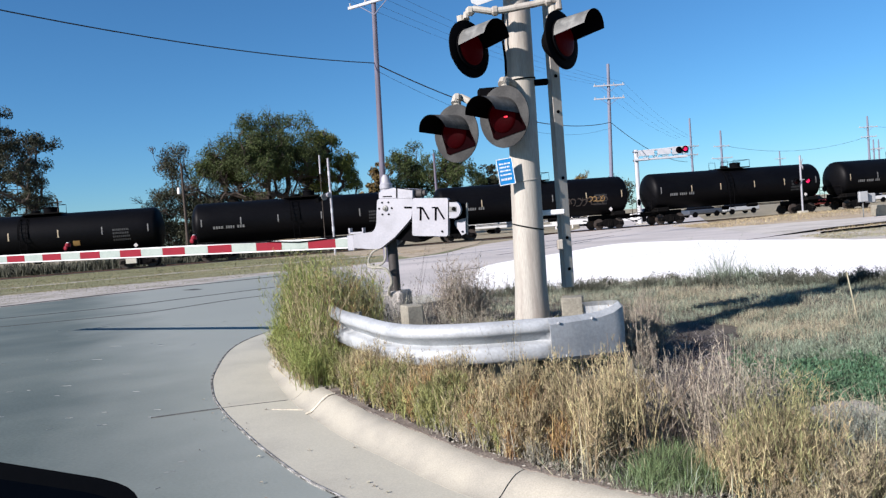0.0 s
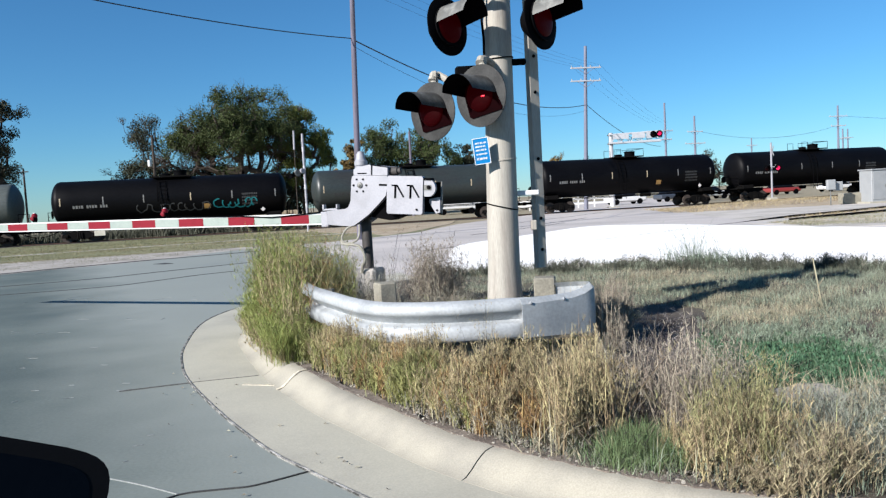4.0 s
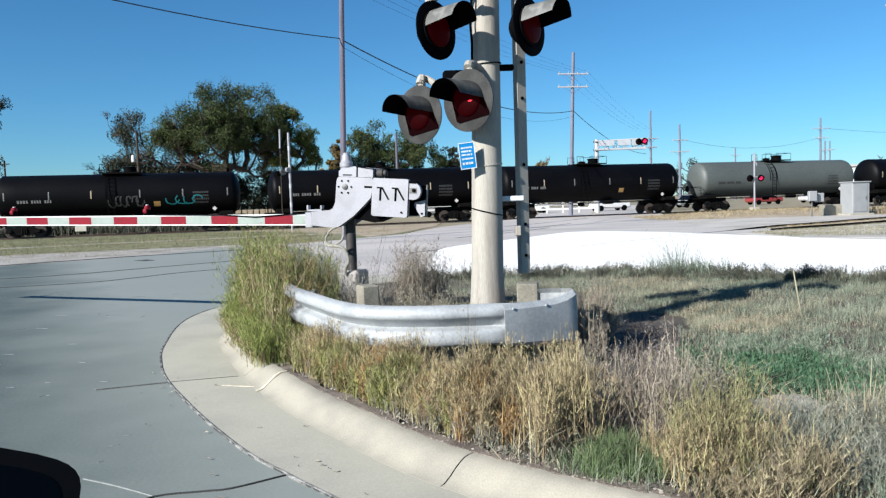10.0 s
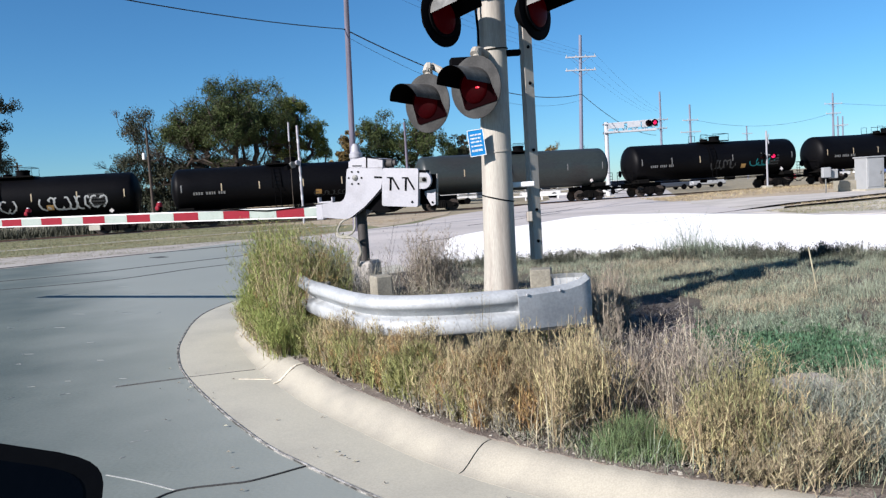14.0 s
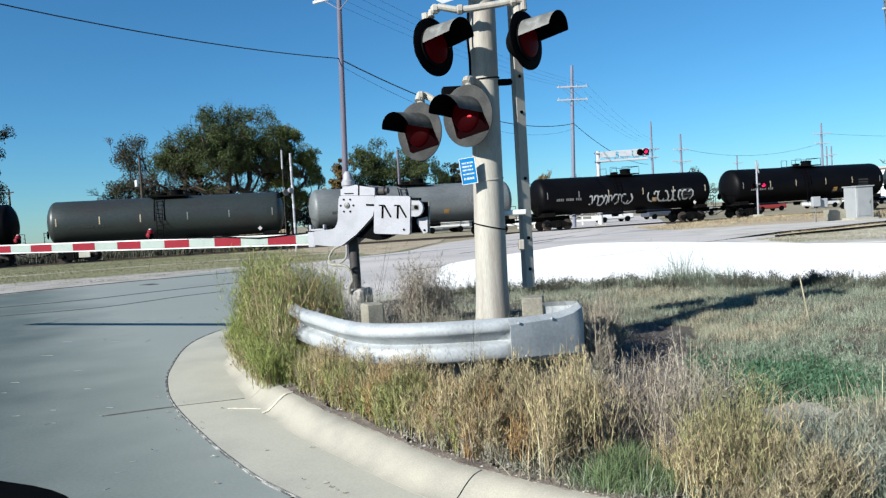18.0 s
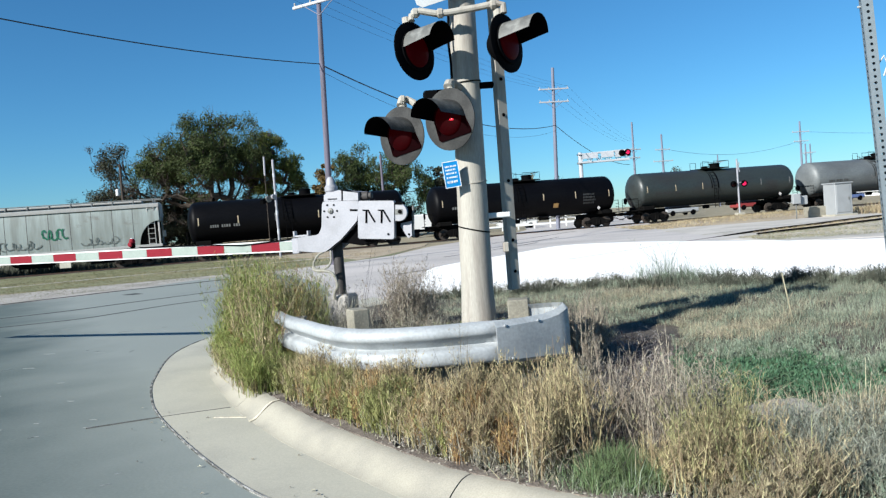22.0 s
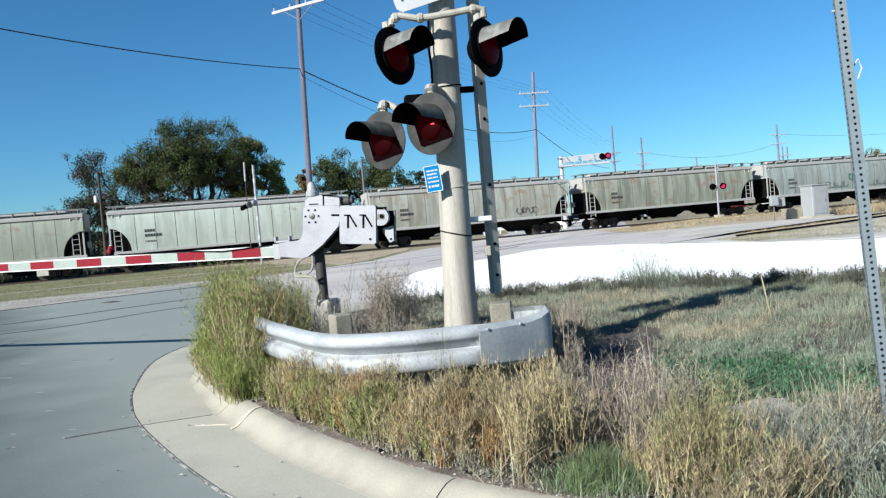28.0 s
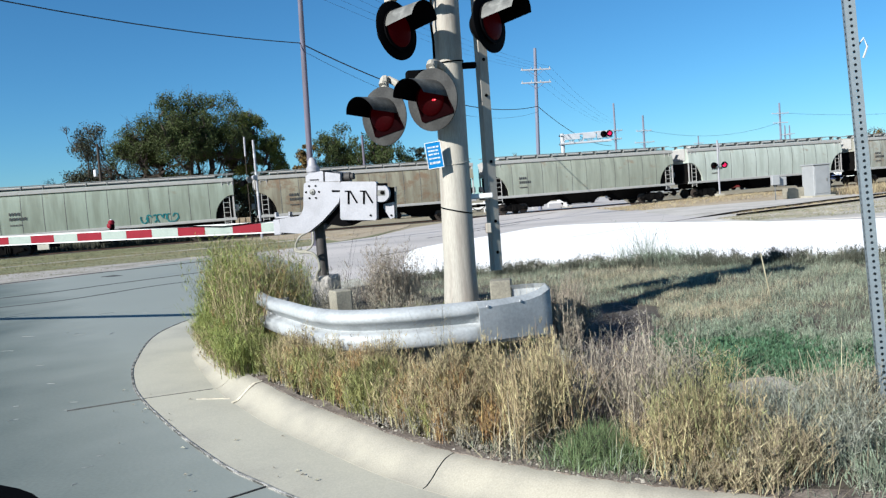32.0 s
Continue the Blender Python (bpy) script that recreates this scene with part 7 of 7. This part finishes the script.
def weeds(name, label, mat, where, plants, height, seed, stems=6, fan=0.28, leaves=16, leaf=0.026, slim=0.28, stem=0.0022, category="weeds", thin=0.8, droop=0.0, low=0.15, rise=0.75, free=False, plume=0.115, bare=False):
    """Branching weeds: stems that fan out from each root, with many small leaves or seed heads on them."""
    px, py, d, rng = scatter(where, plants, seed, thin, free, bare)
    k = np.repeat(np.arange(len(px)), stems)
    n = len(k)
    x, y = px[k] + rng.normal(0, 0.035, n), py[k] + rng.normal(0, 0.035, n)
    z = soil_heights(x, y) - 0.01
    h = height * (0.45 + 0.85 * d[k]) * rng.uniform(0.55, 1.15, n)
    a = rng.uniform(0, 2 * np.pi, n)
    l = np.abs(rng.normal(0, fan, n)) * h
    bx, by = np.cos(a) * l, np.sin(a) * l

    def at(u, i=slice(None)):
        return np.stack([x[i] + bx[i] * u ** 1.5, y[i] + by[i] * u ** 1.5, z[i] + h[i] * (u - droop * u * u * 0.5)], -1)

    s = rng.uniform(0, np.pi, n)
    w = np.stack([np.cos(s), np.sin(s), 0 * s], -1) * stem
    lo = np.stack([at(0.0) - w, at(0.0) + w, at(0.5) + w * 0.8, at(0.5) - w * 0.8], 1)
    hi = np.stack([at(0.5) - w * 0.8, at(0.5) + w * 0.8, at(1.0) + w * 0.3, at(1.0) - w * 0.3], 1)
    i = np.repeat(np.arange(n), leaves)
    twig = rng.integers(0, 9, len(i)) + 9 * i          # nine side twigs on each stem
    ta, tu = rng.uniform(0, 2 * np.pi, 9 * n), rng.uniform(low, 0.93, 9 * n)
    reach = plume * h[i] * (0.25 + 0.75 * np.sin(np.pi * np.clip(tu[twig] * 0.85 + 0.1, 0, 1))) * rng.uniform(0.05, 1.0, len(i))
    u = np.clip(tu[twig], 0, 1)
    base = at(u, i) + np.stack([np.cos(ta[twig]) * reach, np.sin(ta[twig]) * reach, 0.95 * reach + rng.normal(0, 0.006, len(i))], -1)
    dr = rng.normal(size=(len(i), 3))
    dr /= np.linalg.norm(dr, axis=1, keepdims=True)
    dr[:, 2] = np.abs(dr[:, 2]) * 0.9 + rise * (1 - droop) - droop * 0.4
    dr /= np.linalg.norm(dr, axis=1, keepdims=True)
    e = np.cross(dr, rng.normal(size=(len(i), 3)))
    e /= np.linalg.norm(e, axis=1, keepdims=True) + 1e-9
    sz = (leaf * rng.uniform(0.4, 1.6, len(i)) * (1.25 - 0.5 * u))[:, None]
    lf = np.stack([base - e * sz * slim * 0.55, base + e * sz * slim * 0.75, base + dr * sz * 1.9], 1)
    return as_stuff(name, label, category, mat, [lo, hi, lf], [4, 4, 3])


def along_kerb(a, b, d0, d1):
    def f(rng, n):
        u = rng.uniform(a, b, n)
        i = np.minimum(u.astype(int), len(kerb_line) - 2)
        K = np.array([[p.x, p.y] for p in kerb_line])
        N = np.array([[*kerb_normal(j)] for j in range(len(kerb_line))])
        p = K[i] + (K[i + 1] - K[i]) * (u - i)[:, None] + N[i] * rng.uniform(d0, d1, n)[:, None]
        return p[:, 0], p[:, 1]
    return f


def blob(x, y, rx, ry):
    return lambda rng, n: (x + rx * rng.normal(size=n) * 0.5, y + ry * rng.normal(size=n) * 0.5)


def area(x0, x1, y0, y1):
    return lambda rng, n: (rng.uniform(x0, x1, n), rng.uniform(y0, y1, n))


def along_far(d0, d1):
    """A band inside the island's far edge."""
    E = np.array(FAR_EDGE[2:])

    def f(rng, n):
        i = rng.integers(0, len(E) - 1, n)
        u = rng.random(n)[:, None]
        p = E[i] * (1 - u) + E[i + 1] * u - np.array([0.45, 0.89]) * rng.uniform(d0, d1, n)[:, None]
        return p[:, 0], p[:, 1]
    return f


def along_hollow(spread):
    def f(rng, n):
        u = rng.beta(1.1, 1.5, n)[:, None]
        p = np.array(HOLLOW[0]) * (1 - u) + np.array(HOLLOW[1]) * u + rng.normal(0, spread * 0.5, (n, 2))
        return p[:, 0], p[:, 1]
    return f


# the tall clump at the island's tip
weeds("tall_weeds", "tall green and straw weeds at the island's tip", M_WEED, blob(-2.02, 9.3, 0.72, 1.6), 215, 0.91, 1, stems=8, fan=0.17, leaves=60, leaf=0.024, slim=0.19, stem=0.0018, plume=0.14, thin=0.55)
weeds("tall_weeds", "rusty brown seeding weeds in the green clump", M_RUST, blob(-1.78, 8.75, 0.55, 1.3), 70, 0.84, 78, stems=8, fan=0.18, leaves=62, leaf=0.02, slim=0.22, stem=0.0022, plume=0.14, thin=0.6)
weeds("tall_weeds", "straw coloured stalks among the green weeds", M_STRAW, blob(-1.85, 8.8, 0.65, 1.5), 75, 0.92, 2, stems=7, fan=0.17, leaves=44, leaf=0.021, slim=0.2, stem=0.003, plume=0.13, thin=0.5)
# the row behind the kerb
weeds("kerb_weeds", "tan dry weeds in a row behind the kerb", M_STRAW, along_kerb(33, 57, 0.41, 1.05), 215, 0.365, 3, thin=0.97, stems=12, fan=0.2, leaves=36, leaf=0.018, slim=0.17, stem=0.0026)
weeds("kerb_weeds", "brown and orange weeds in the row behind the kerb", M_RUST, along_kerb(34, 55, 0.40, 0.85), 60, 0.33, 43, thin=0.95, stems=12, fan=0.18, leaves=36, leaf=0.018, slim=0.17, stem=0.0026)
weeds("kerb_weeds", "olive green weeds mixed into the dry row behind the kerb", M_OLIVEWEED, along_kerb(22, 50, 0.39, 0.85), 250, 0.285, 4, thin=0.93, stems=10, fan=0.2, leaves=38, leaf=0.019, slim=0.18, stem=0.0024)
weeds("kerb_weeds", "low brown stems at the foot of the weeds", M_BRUSH, along_kerb(26, 60, 0.36, 1.2), 200, 0.20, 21, stems=7, fan=0.45, leaves=16, leaf=0.010)
weeds("straw_bush", "bushy golden dry weed before the guard rail", M_STRAW, blob(0.50, 5.15, 0.16, 0.2), 20, 0.64, 22, stems=11, fan=0.14, leaves=46, leaf=0.019, slim=0.17, stem=0.003, thin=0.0)
weeds("straw_bush", "bushy golden dry weed by the kerb", M_STRAW, blob(0.98, 4.95, 0.2, 0.28), 26, 0.55, 23, stems=11, fan=0.18, leaves=46, leaf=0.019, slim=0.17, stem=0.003, thin=0.0)
weeds("straw_bush", "slim dry weed standing before the rail", M_STRAWPALE, blob(0.30, 5.6, 0.1, 0.1), 5, 0.72, 32, stems=4, fan=0.12, leaves=52, leaf=0.009, thin=0.0)
weeds("tall_weeds", "tall olive and tan weeds beside the gate mast", M_OLIVESTEM, blob(-1.36, 8.95, 0.36, 0.5), 52, 0.92, 75, stems=8, fan=0.2, leaves=38, leaf=0.021, slim=0.18, stem=0.003, thin=0.2)
weeds("tall_weeds", "green stalks beside the gate mast", M_WEED, blob(-1.45, 8.9, 0.36, 0.5), 26, 0.92, 76, stems=7, fan=0.2, leaves=38, leaf=0.025, slim=0.17, stem=0.003, thin=0.2)
weeds("brush", "dry twiggy weeds round the gate's base", M_BRUSH, blob(-0.72, 8.45, 0.45, 0.25), 30, 0.62, 77, stems=7, fan=0.28, leaves=34, leaf=0.011, thin=0.2)
# inside the guard rail
weeds("brush", "dead brown brush inside the guard rail", M_BRUSH, blob(-0.25, 7.8, 1.1, 0.9), 110, 0.40, 5, stems=8, fan=0.34, leaves=39, leaf=0.011)
weeds("brush", "dry pinkish brown weed beside the gate", M_PINKBRUSH, blob(-0.02, 8.6, 0.26, 0.25), 46, 0.86, 24, stems=9, fan=0.2, leaves=104, leaf=0.014, slim=0.28, plume=0.14, thin=0.0)
weeds("brush", "sparse dark twiggy weed by the gate", M_DARKTWIG, blob(-0.45, 8.75, 0.3, 0.3), 9, 1.0, 37, stems=6, fan=0.3, leaves=29, leaf=0.010, stem=0.002, thin=0.0)
weeds("brush", "dark fallen stems along the gravel's edge", M_DARKTWIG, area(-0.4, 1.6, 8.6, 10.2), 130, 0.24, 38, stems=8, fan=1.5, leaves=4, leaf=0.011, stem=0.007, droop=0.7)
weeds("brush", "low grey green weeds round the mast", M_WEED, blob(0.75, 7.5, 0.9, 0.8), 60, 0.36, 25, stems=6, fan=0.34, leaves=31, leaf=0.011)
weeds("brush", "fallen grey twigs behind the gate", M_BRUSH, blob(0.3, 8.8, 1.3, 0.8), 80, 0.24, 33, stems=7, fan=0.9, leaves=5, leaf=0.011, stem=0.003, droop=0.6)
weeds("brush", "dry brown stems round the mast's foot", M_BRUSH, blob(0.62, 6.95, 0.5, 0.22), 46, 0.48, 71, stems=7, fan=0.3, leaves=30, leaf=0.011, thin=0.2)
weeds("brush", "dark twigs tangled round the mast's foot", M_DARKTWIG, blob(0.3, 7.3, 0.9, 0.6), 50, 0.34, 72, stems=8, fan=0.9, leaves=6, leaf=0.011, stem=0.003, droop=0.4, thin=0.3)
# beside the guard rail's end
weeds("brush", "upright pinkish brown stalks beside the guard rail's end", M_PINKBRUSH, blob(1.72, 7.0, 0.36, 0.7), 80, 0.56, 26, stems=7, fan=0.2, leaves=42, leaf=0.017, slim=0.17, stem=0.0028, thin=0.4)
weeds("brush", "grey brown tangled brush beside the guard rail's end", M_BRUSH, blob(1.5, 5.3, 0.7, 1.0), 80, 0.26, 6, stems=9, fan=1.0, leaves=10, leaf=0.014, droop=0.6)
weeds("brush", "reddish brown upright weeds before the guard rail's end", M_PINKBRUSH, blob(1.35, 4.75, 0.35, 0.6), 30, 0.48, 34, stems=8, fan=0.2, leaves=32, leaf=0.016, slim=0.2, thin=0.6)
weeds("brush", "dark purple grey twig tangle beside the guard rail's end", M_DARKTWIG, along_hollow(0.3), 60, 0.17, 64, stems=8, fan=1.5, leaves=4, leaf=0.011, stem=0.003, droop=0.7, thin=0.3, bare=True)
weeds("brush", "grey fallen twigs over the bare hollow", M_GREYTWIG, along_hollow(0.42), 90, 0.16, 65, stems=6, fan=2.1, leaves=3, leaf=0.02, slim=0.12, stem=0.0028, droop=0.75, thin=0.3, bare=True)
weeds("straw_bush", "tall golden weed by the kerb", M_STRAW, blob(0.74, 4.35, 0.16, 0.2), 18, 0.62, 61, stems=10, fan=0.15, leaves=46, leaf=0.019, slim=0.17, stem=0.003, thin=0.0)
weeds("brush", "dark dead twigs between the tan weeds", M_DARKTWIG, blob(1.2, 4.6, 0.7, 0.8), 60, 0.26, 73, stems=8, fan=0.8, leaves=6, leaf=0.010, stem=0.0022, droop=0.4, thin=0.4)
weeds("straw_clumps", "golden tan bushy weeds at the kerb", M_STRAW, blob(1.48, 3.78, 0.30, 0.30), 44, 0.38, 7, stems=11, fan=0.34, leaves=38, leaf=0.018, slim=0.17, stem=0.0028, thin=0.3)
weeds("straw_clumps", "olive stems through the tan weeds at the kerb", M_OLIVESTEM, blob(1.60, 3.85, 0.30, 0.34), 40, 0.40, 27, stems=8, fan=0.3, leaves=22, leaf=0.016, slim=0.2, thin=0.3)
weeds("straw_clumps", "low brown bushy weed at the kerb", M_RUSSET, blob(1.62, 3.45, 0.30, 0.16), 38, 0.24, 35, stems=10, fan=0.5, leaves=38, leaf=0.017, slim=0.17, thin=0.2)
blades("ground_cover", "curved green grass tuft by the kerb", M_TUFT, blob(1.05, 3.98, 0.26, 0.2), 3600, 0.17, 12, 0.0016, 0.9, thin=0.2)
weeds("kerb_brush", "dull grey green weeds near the sign post", M_GREYWEED, blob(2.3, 3.75, 0.8, 0.6), 110, 0.26, 51, stems=9, fan=0.7, leaves=14, leaf=0.016, slim=0.18, droop=0.3)
blades("ground_cover", "dull green grass among the dead weeds", M_DULLGREEN, blob(2.35, 3.8, 0.9, 0.7), 5200, 0.22, 55, 0.0022, 0.9, thin=0.7)
blades("dry_straw", "fallen pale straw among the dead weeds", M_STRAWPALE, blob(2.2, 4.0, 0.9, 0.8), 700, 0.22, 58, 0.0026, 1.0, thin=0.5)
blades("dry_straw", "fallen pale straw through the weeds before the guard rail", M_STRAWPALE, area(0.4, 2.4, 4.0, 6.0), 900, 0.3, 74, 0.0026, 1.3, thin=0.6)
weeds("kerb_brush", "sparse twiggy weeds near the sign post", M_STRAWPALE, blob(2.6, 4.2, 0.6, 0.5), 40, 0.26, 52, stems=7, fan=0.6, leaves=16, leaf=0.009)
weeds("ground_cover", "patch of fresh green low plants", M_COVER, blob(2.68, 5.55, 0.66, 0.6), 800, 0.10, 11, stems=6, fan=0.9, leaves=16, leaf=0.015, slim=0.6, category="ground cover", thin=0.3)
weeds("ground_cover", "thinner green plants round the fresh patch", M_DULLGREEN, blob(3.2, 6.2, 1.2, 1.0), 300, 0.10, 36, stems=6, fan=0.8, leaves=16, leaf=0.011, slim=0.4, category="ground cover", thin=0.8)
weeds("kerb_weeds", "green weeds hanging over the kerb's curve", M_WEED, along_kerb(18, 32, 0.12, 0.45), 190, 0.52, 59, stems=8, fan=0.35, leaves=30, leaf=0.02, slim=0.17, low=0.3, thin=0.2, free=True)
weeds("kerb_weeds", "straw weeds hanging over the kerb's curve", M_STRAW, along_kerb(20, 31, 0.10, 0.35), 60, 0.34, 60, stems=8, fan=0.5, leaves=26, leaf=0.018, slim=0.17, low=0.2, thin=0.4, free=True)
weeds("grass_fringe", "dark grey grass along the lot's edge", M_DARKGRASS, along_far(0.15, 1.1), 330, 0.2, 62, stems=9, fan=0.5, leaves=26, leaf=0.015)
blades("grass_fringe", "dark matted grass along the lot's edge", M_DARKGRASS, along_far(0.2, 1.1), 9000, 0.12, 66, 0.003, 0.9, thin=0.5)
weeds("brush", "dark tangled weeds behind the guard rail's end", M_DARKGRASS, blob(1.9, 8.2, 0.5, 0.9), 60, 0.24, 63, stems=8, fan=0.8, leaves=10, leaf=0.013, droop=0.3)
# low growth over the field
blades("field_grass", "low dry grass over the island", M_FIELD, area(0.3, 11, 3.6, 14.3), 95000, 0.105, 8, 0.0017, 0.7)
blades("field_grass", "pale straw through the low grass", M_STRAWPALE, area(0.3, 11, 3.6, 14.3), 26000, 0.085, 9, 0.0013, 0.8, thin=0.95)
blades("field_grass", "tan straw patch before the lot", M_STRAWPALE, blob(3.3, 11.4, 1.1, 1.2), 5000, 0.12, 13, 0.0018, 0.7, thin=0.6)
blades("field_grass", "tan straw thatch beside the bare hollow", M_STRAWPALE, blob(3.5, 8.2, 0.9, 0.9), 6000, 0.10, 15, 0.0018, 0.9, thin=0.5)
blades("field_grass", "tan straw patch in the field", M_STRAWPALE, blob(3.9, 9.3, 1.2, 0.7), 3000, 0.10, 14, 0.0015, 0.8, thin=0.7)
# This thatch is coloured dark to stand for shade between the blades.
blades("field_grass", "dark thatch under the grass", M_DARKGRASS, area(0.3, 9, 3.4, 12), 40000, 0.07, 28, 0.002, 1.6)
blades("grass_fringe", "longer grey green grass at the island's far edge", M_FIELD, along_far(0.0, 1.0), 8000, 0.16, 10, 0.002, 0.6)
weeds("grass_fringe", "grey brown weeds along the lot's edge", M_BRUSH, along_far(0.1, 0.8), 130, 0.2, 39, stems=6, fan=0.4, leaves=30, leaf=0.012)
blades("grass_fringe", "tall grey green tuft bending over the lot's edge", M_DULLGREEN, blob(4.8, 12.85, 0.85, 0.3), 900, 0.40, 29, 0.0042, 0.42, thin=0.3, wind=(-0.22, 0.0))
weeds("grass_fringe", "tall thin spiky stems over the lot's edge", M_DULLGREEN, blob(4.4, 12.95, 0.5, 0.25), 14, 0.62, 30, stems=5, fan=0.5, leaves=9, leaf=0.03, slim=0.12, stem=0.004, thin=0.1)
blades("ground_cover", "grey green grass in the field", M_DULLGREEN, area(2.2, 9, 4.5, 12), 26000, 0.10, 56, 0.0016, 0.7, thin=0.95)
thing("dry_stalk", "single pale dry stalk standing in the grass", "dry stalk", shape=Shape().tube([(4.28, 8.30, 0.12), (4.23, 8.30, 0.40), (4.18, 8.31, 0.72)], [0.011, 0.009, 0.006], 6).tube([(4.23, 8.30, 0.40), (4.29, 8.29, 0.50)], [0.006, 0.004], 5), material=M_STRAWPALE)
weeds("dry_stalk", "forked pale dry weed near the sign post", M_STRAWPALE, blob(2.55, 4.15, 0.08, 0.08), 6, 0.42, 31, stems=5, fan=0.5, leaves=12, leaf=0.011, stem=0.003, thin=0.0)


def far_grass(name, label, mat, corners, count, height, seed, width=0.02, lean=0.5, base=0.0, patch=0.8, bumps=()):
    """Grass blades over a four-cornered patch of the land; bumps: mounds (x, y, rx, ry, h, turn) that lift it."""
    rng = np.random.default_rng(seed)
    u, v = rng.random(count), rng.random(count)
    c = np.array(corners, float)
    p = (c[0] * ((1 - u) * (1 - v))[:, None] + c[1] * (u * (1 - v))[:, None] + c[2] * (u * v)[:, None] + c[3] * ((1 - u) * v)[:, None])
    d = patchiness(p[:, 0] * 0.35, p[:, 1] * 0.9, seed)
    ok = rng.random(count) < 1 - patch + patch * d * 1.3
    x, y, d = p[ok, 0], p[ok, 1], d[ok]
    n = len(x)
    z = np.full(n, base)
    for bx, by, rx, ry, bh, turn in bumps:
        ex = ((x - bx) * np.cos(turn) + (y - by) * np.sin(turn)) / rx
        ey = (-(x - bx) * np.sin(turn) + (y - by) * np.cos(turn)) / ry
        z = z + bh * np.clip(1 - ex ** 2 - ey ** 2, 0, 1) ** 1.2
    h = height * rng.uniform(0.4, 1.2, n) * (0.5 + 0.8 * d)
    a, s = rng.uniform(0, 2 * np.pi, n), rng.uniform(0, np.pi, n)
    l = np.abs(rng.normal(0, lean, n)) * h
    bx, by = np.cos(a) * l, np.sin(a) * l
    wx, wy = np.cos(s) * width, np.sin(s) * width
    V = np.stack([np.stack([x - wx, y - wy, z - 0.02], -1), np.stack([x + wx, y + wy, z - 0.02], -1), np.stack([x + bx, y + by, z + h], -1)], 1)
    return as_stuff(name, label, "grass", mat, [V], [3])


MOUNDS = [(25.5, 53.0, 11.0, 6.2, 0.30, radians(14)), (52, 61, 14, 5, 0.5, radians(14))]
far_grass("mound_grass", "dry golden grass on the low mounds", M_GOLDGRASS, [(15, 46.3), (66, 58), (68, 66), (16, 58)], 42000, 0.15, 41, 0.014, bumps=MOUNDS)
far_grass("median_grass", "short grey green grass between lot and siding", M_GREYGRASS, [(13, 26.0), (60, 10), (50, 49), (13, 29.4)], 80000, 0.08, 42, 0.010, 0.8)
far_grass("median_grass", "straw through the short grass", M_GOLDGRASS, [(13, 27), (60, 12), (50, 49), (13, 29.4)], 20000, 0.08, 43, 0.009, 0.8)
far_grass("siding_grass", "dry grass between the siding rails", M_GOLDGRASS, [(15, 31.5), (50, 51.5), (50, 53), (15, 32.8)], 5000, 0.12, 44, 0.012, 0.8)
far_grass("tall_dry_grass", "tall golden grass behind the siding", M_GOLDGRASS, [(28.5, 43.5), (58, 59), (57, 62), (28, 47.5)], 10000, 0.65, 45, 0.014, 0.35, patch=0.9)
far_grass("verge_grass", "short olive grass along the tracks", M_VERGEGRASS, [(-45, 14), (-5, 35.5), (-9, 55), (-45, 47)], 70000, 0.045, 46, 0.012, 0.9)
far_grass("trackside_brush", "dark green brush behind the tracks", M_DARKGRASS, [(-62, 50.4), (-9, 63.0), (-10, 67.0), (-62, 55.0)], 26000, 0.95, 49, 0.035, 0.4, base=-0.03)
far_grass("verge_grass", "golden streaks in the short grass", M_GOLDGRASS, [(-45, 24), (-3, 40), (-1, 48), (-45, 36)], 12000, 0.06, 47, 0.012, 0.8, patch=0.95)
far_grass("shoulder_grass", "thin dry grass in the gravel shoulder", M_GREYGRASS, [(-40, 1), (-9, 30.5), (-9, 33.5), (-40, 14)], 9000, 0.05, 48, 0.008, 0.9, patch=0.95)

# pebbles and leaf litter
rng = np.random.default_rng(77)
K = along_kerb(24, 82, 0.285, 0.50)(rng, 2600)
stones = Shape()
for x, y in zip(*K):
    r = float(rng.uniform(0.003, 0.010) if rng.random() < 0.9 else rng.uniform(0.012, 0.02))
    stones.spin([(r * 0.5, -r * 0.3), (r, 0.0), (r * 0.75, r * 0.4), (r * 0.3, r * 0.5)], 5, Matrix.Translation((x, y, 0.128)) @ pose(0, 0, 0, *rng.uniform(-30, 30, 2), float(rng.uniform(0, 90))) @ Matrix.Diagonal((1, float(rng.uniform(0.5, 1)), 0.8, 1)))
thing("pebbles", "small pale stones on the soil behind the kerb", "pebbles", shape=stones, material=M_STONE, kind="stuff", smooth=0)
litter = Shape()
K = along_kerb(22, 62, -1.0, -0.05)(rng, 30)
for x, y in zip(*K):
    r = float(rng.uniform(0.008, 0.018))
    litter.add([(x - r, y, 0.012), (x, y - r * 0.5, 0.018), (x + r, y + r * 0.2, 0.013), (x + r * 0.1, y + r * 0.6, 0.022)], [(0, 1, 2, 3)])
thing("leaf_litter", "scattered dry leaves on the gutter", "leaf litter", shape=litter, material=M_BRUSH, kind="stuff", smooth=0)

motions()
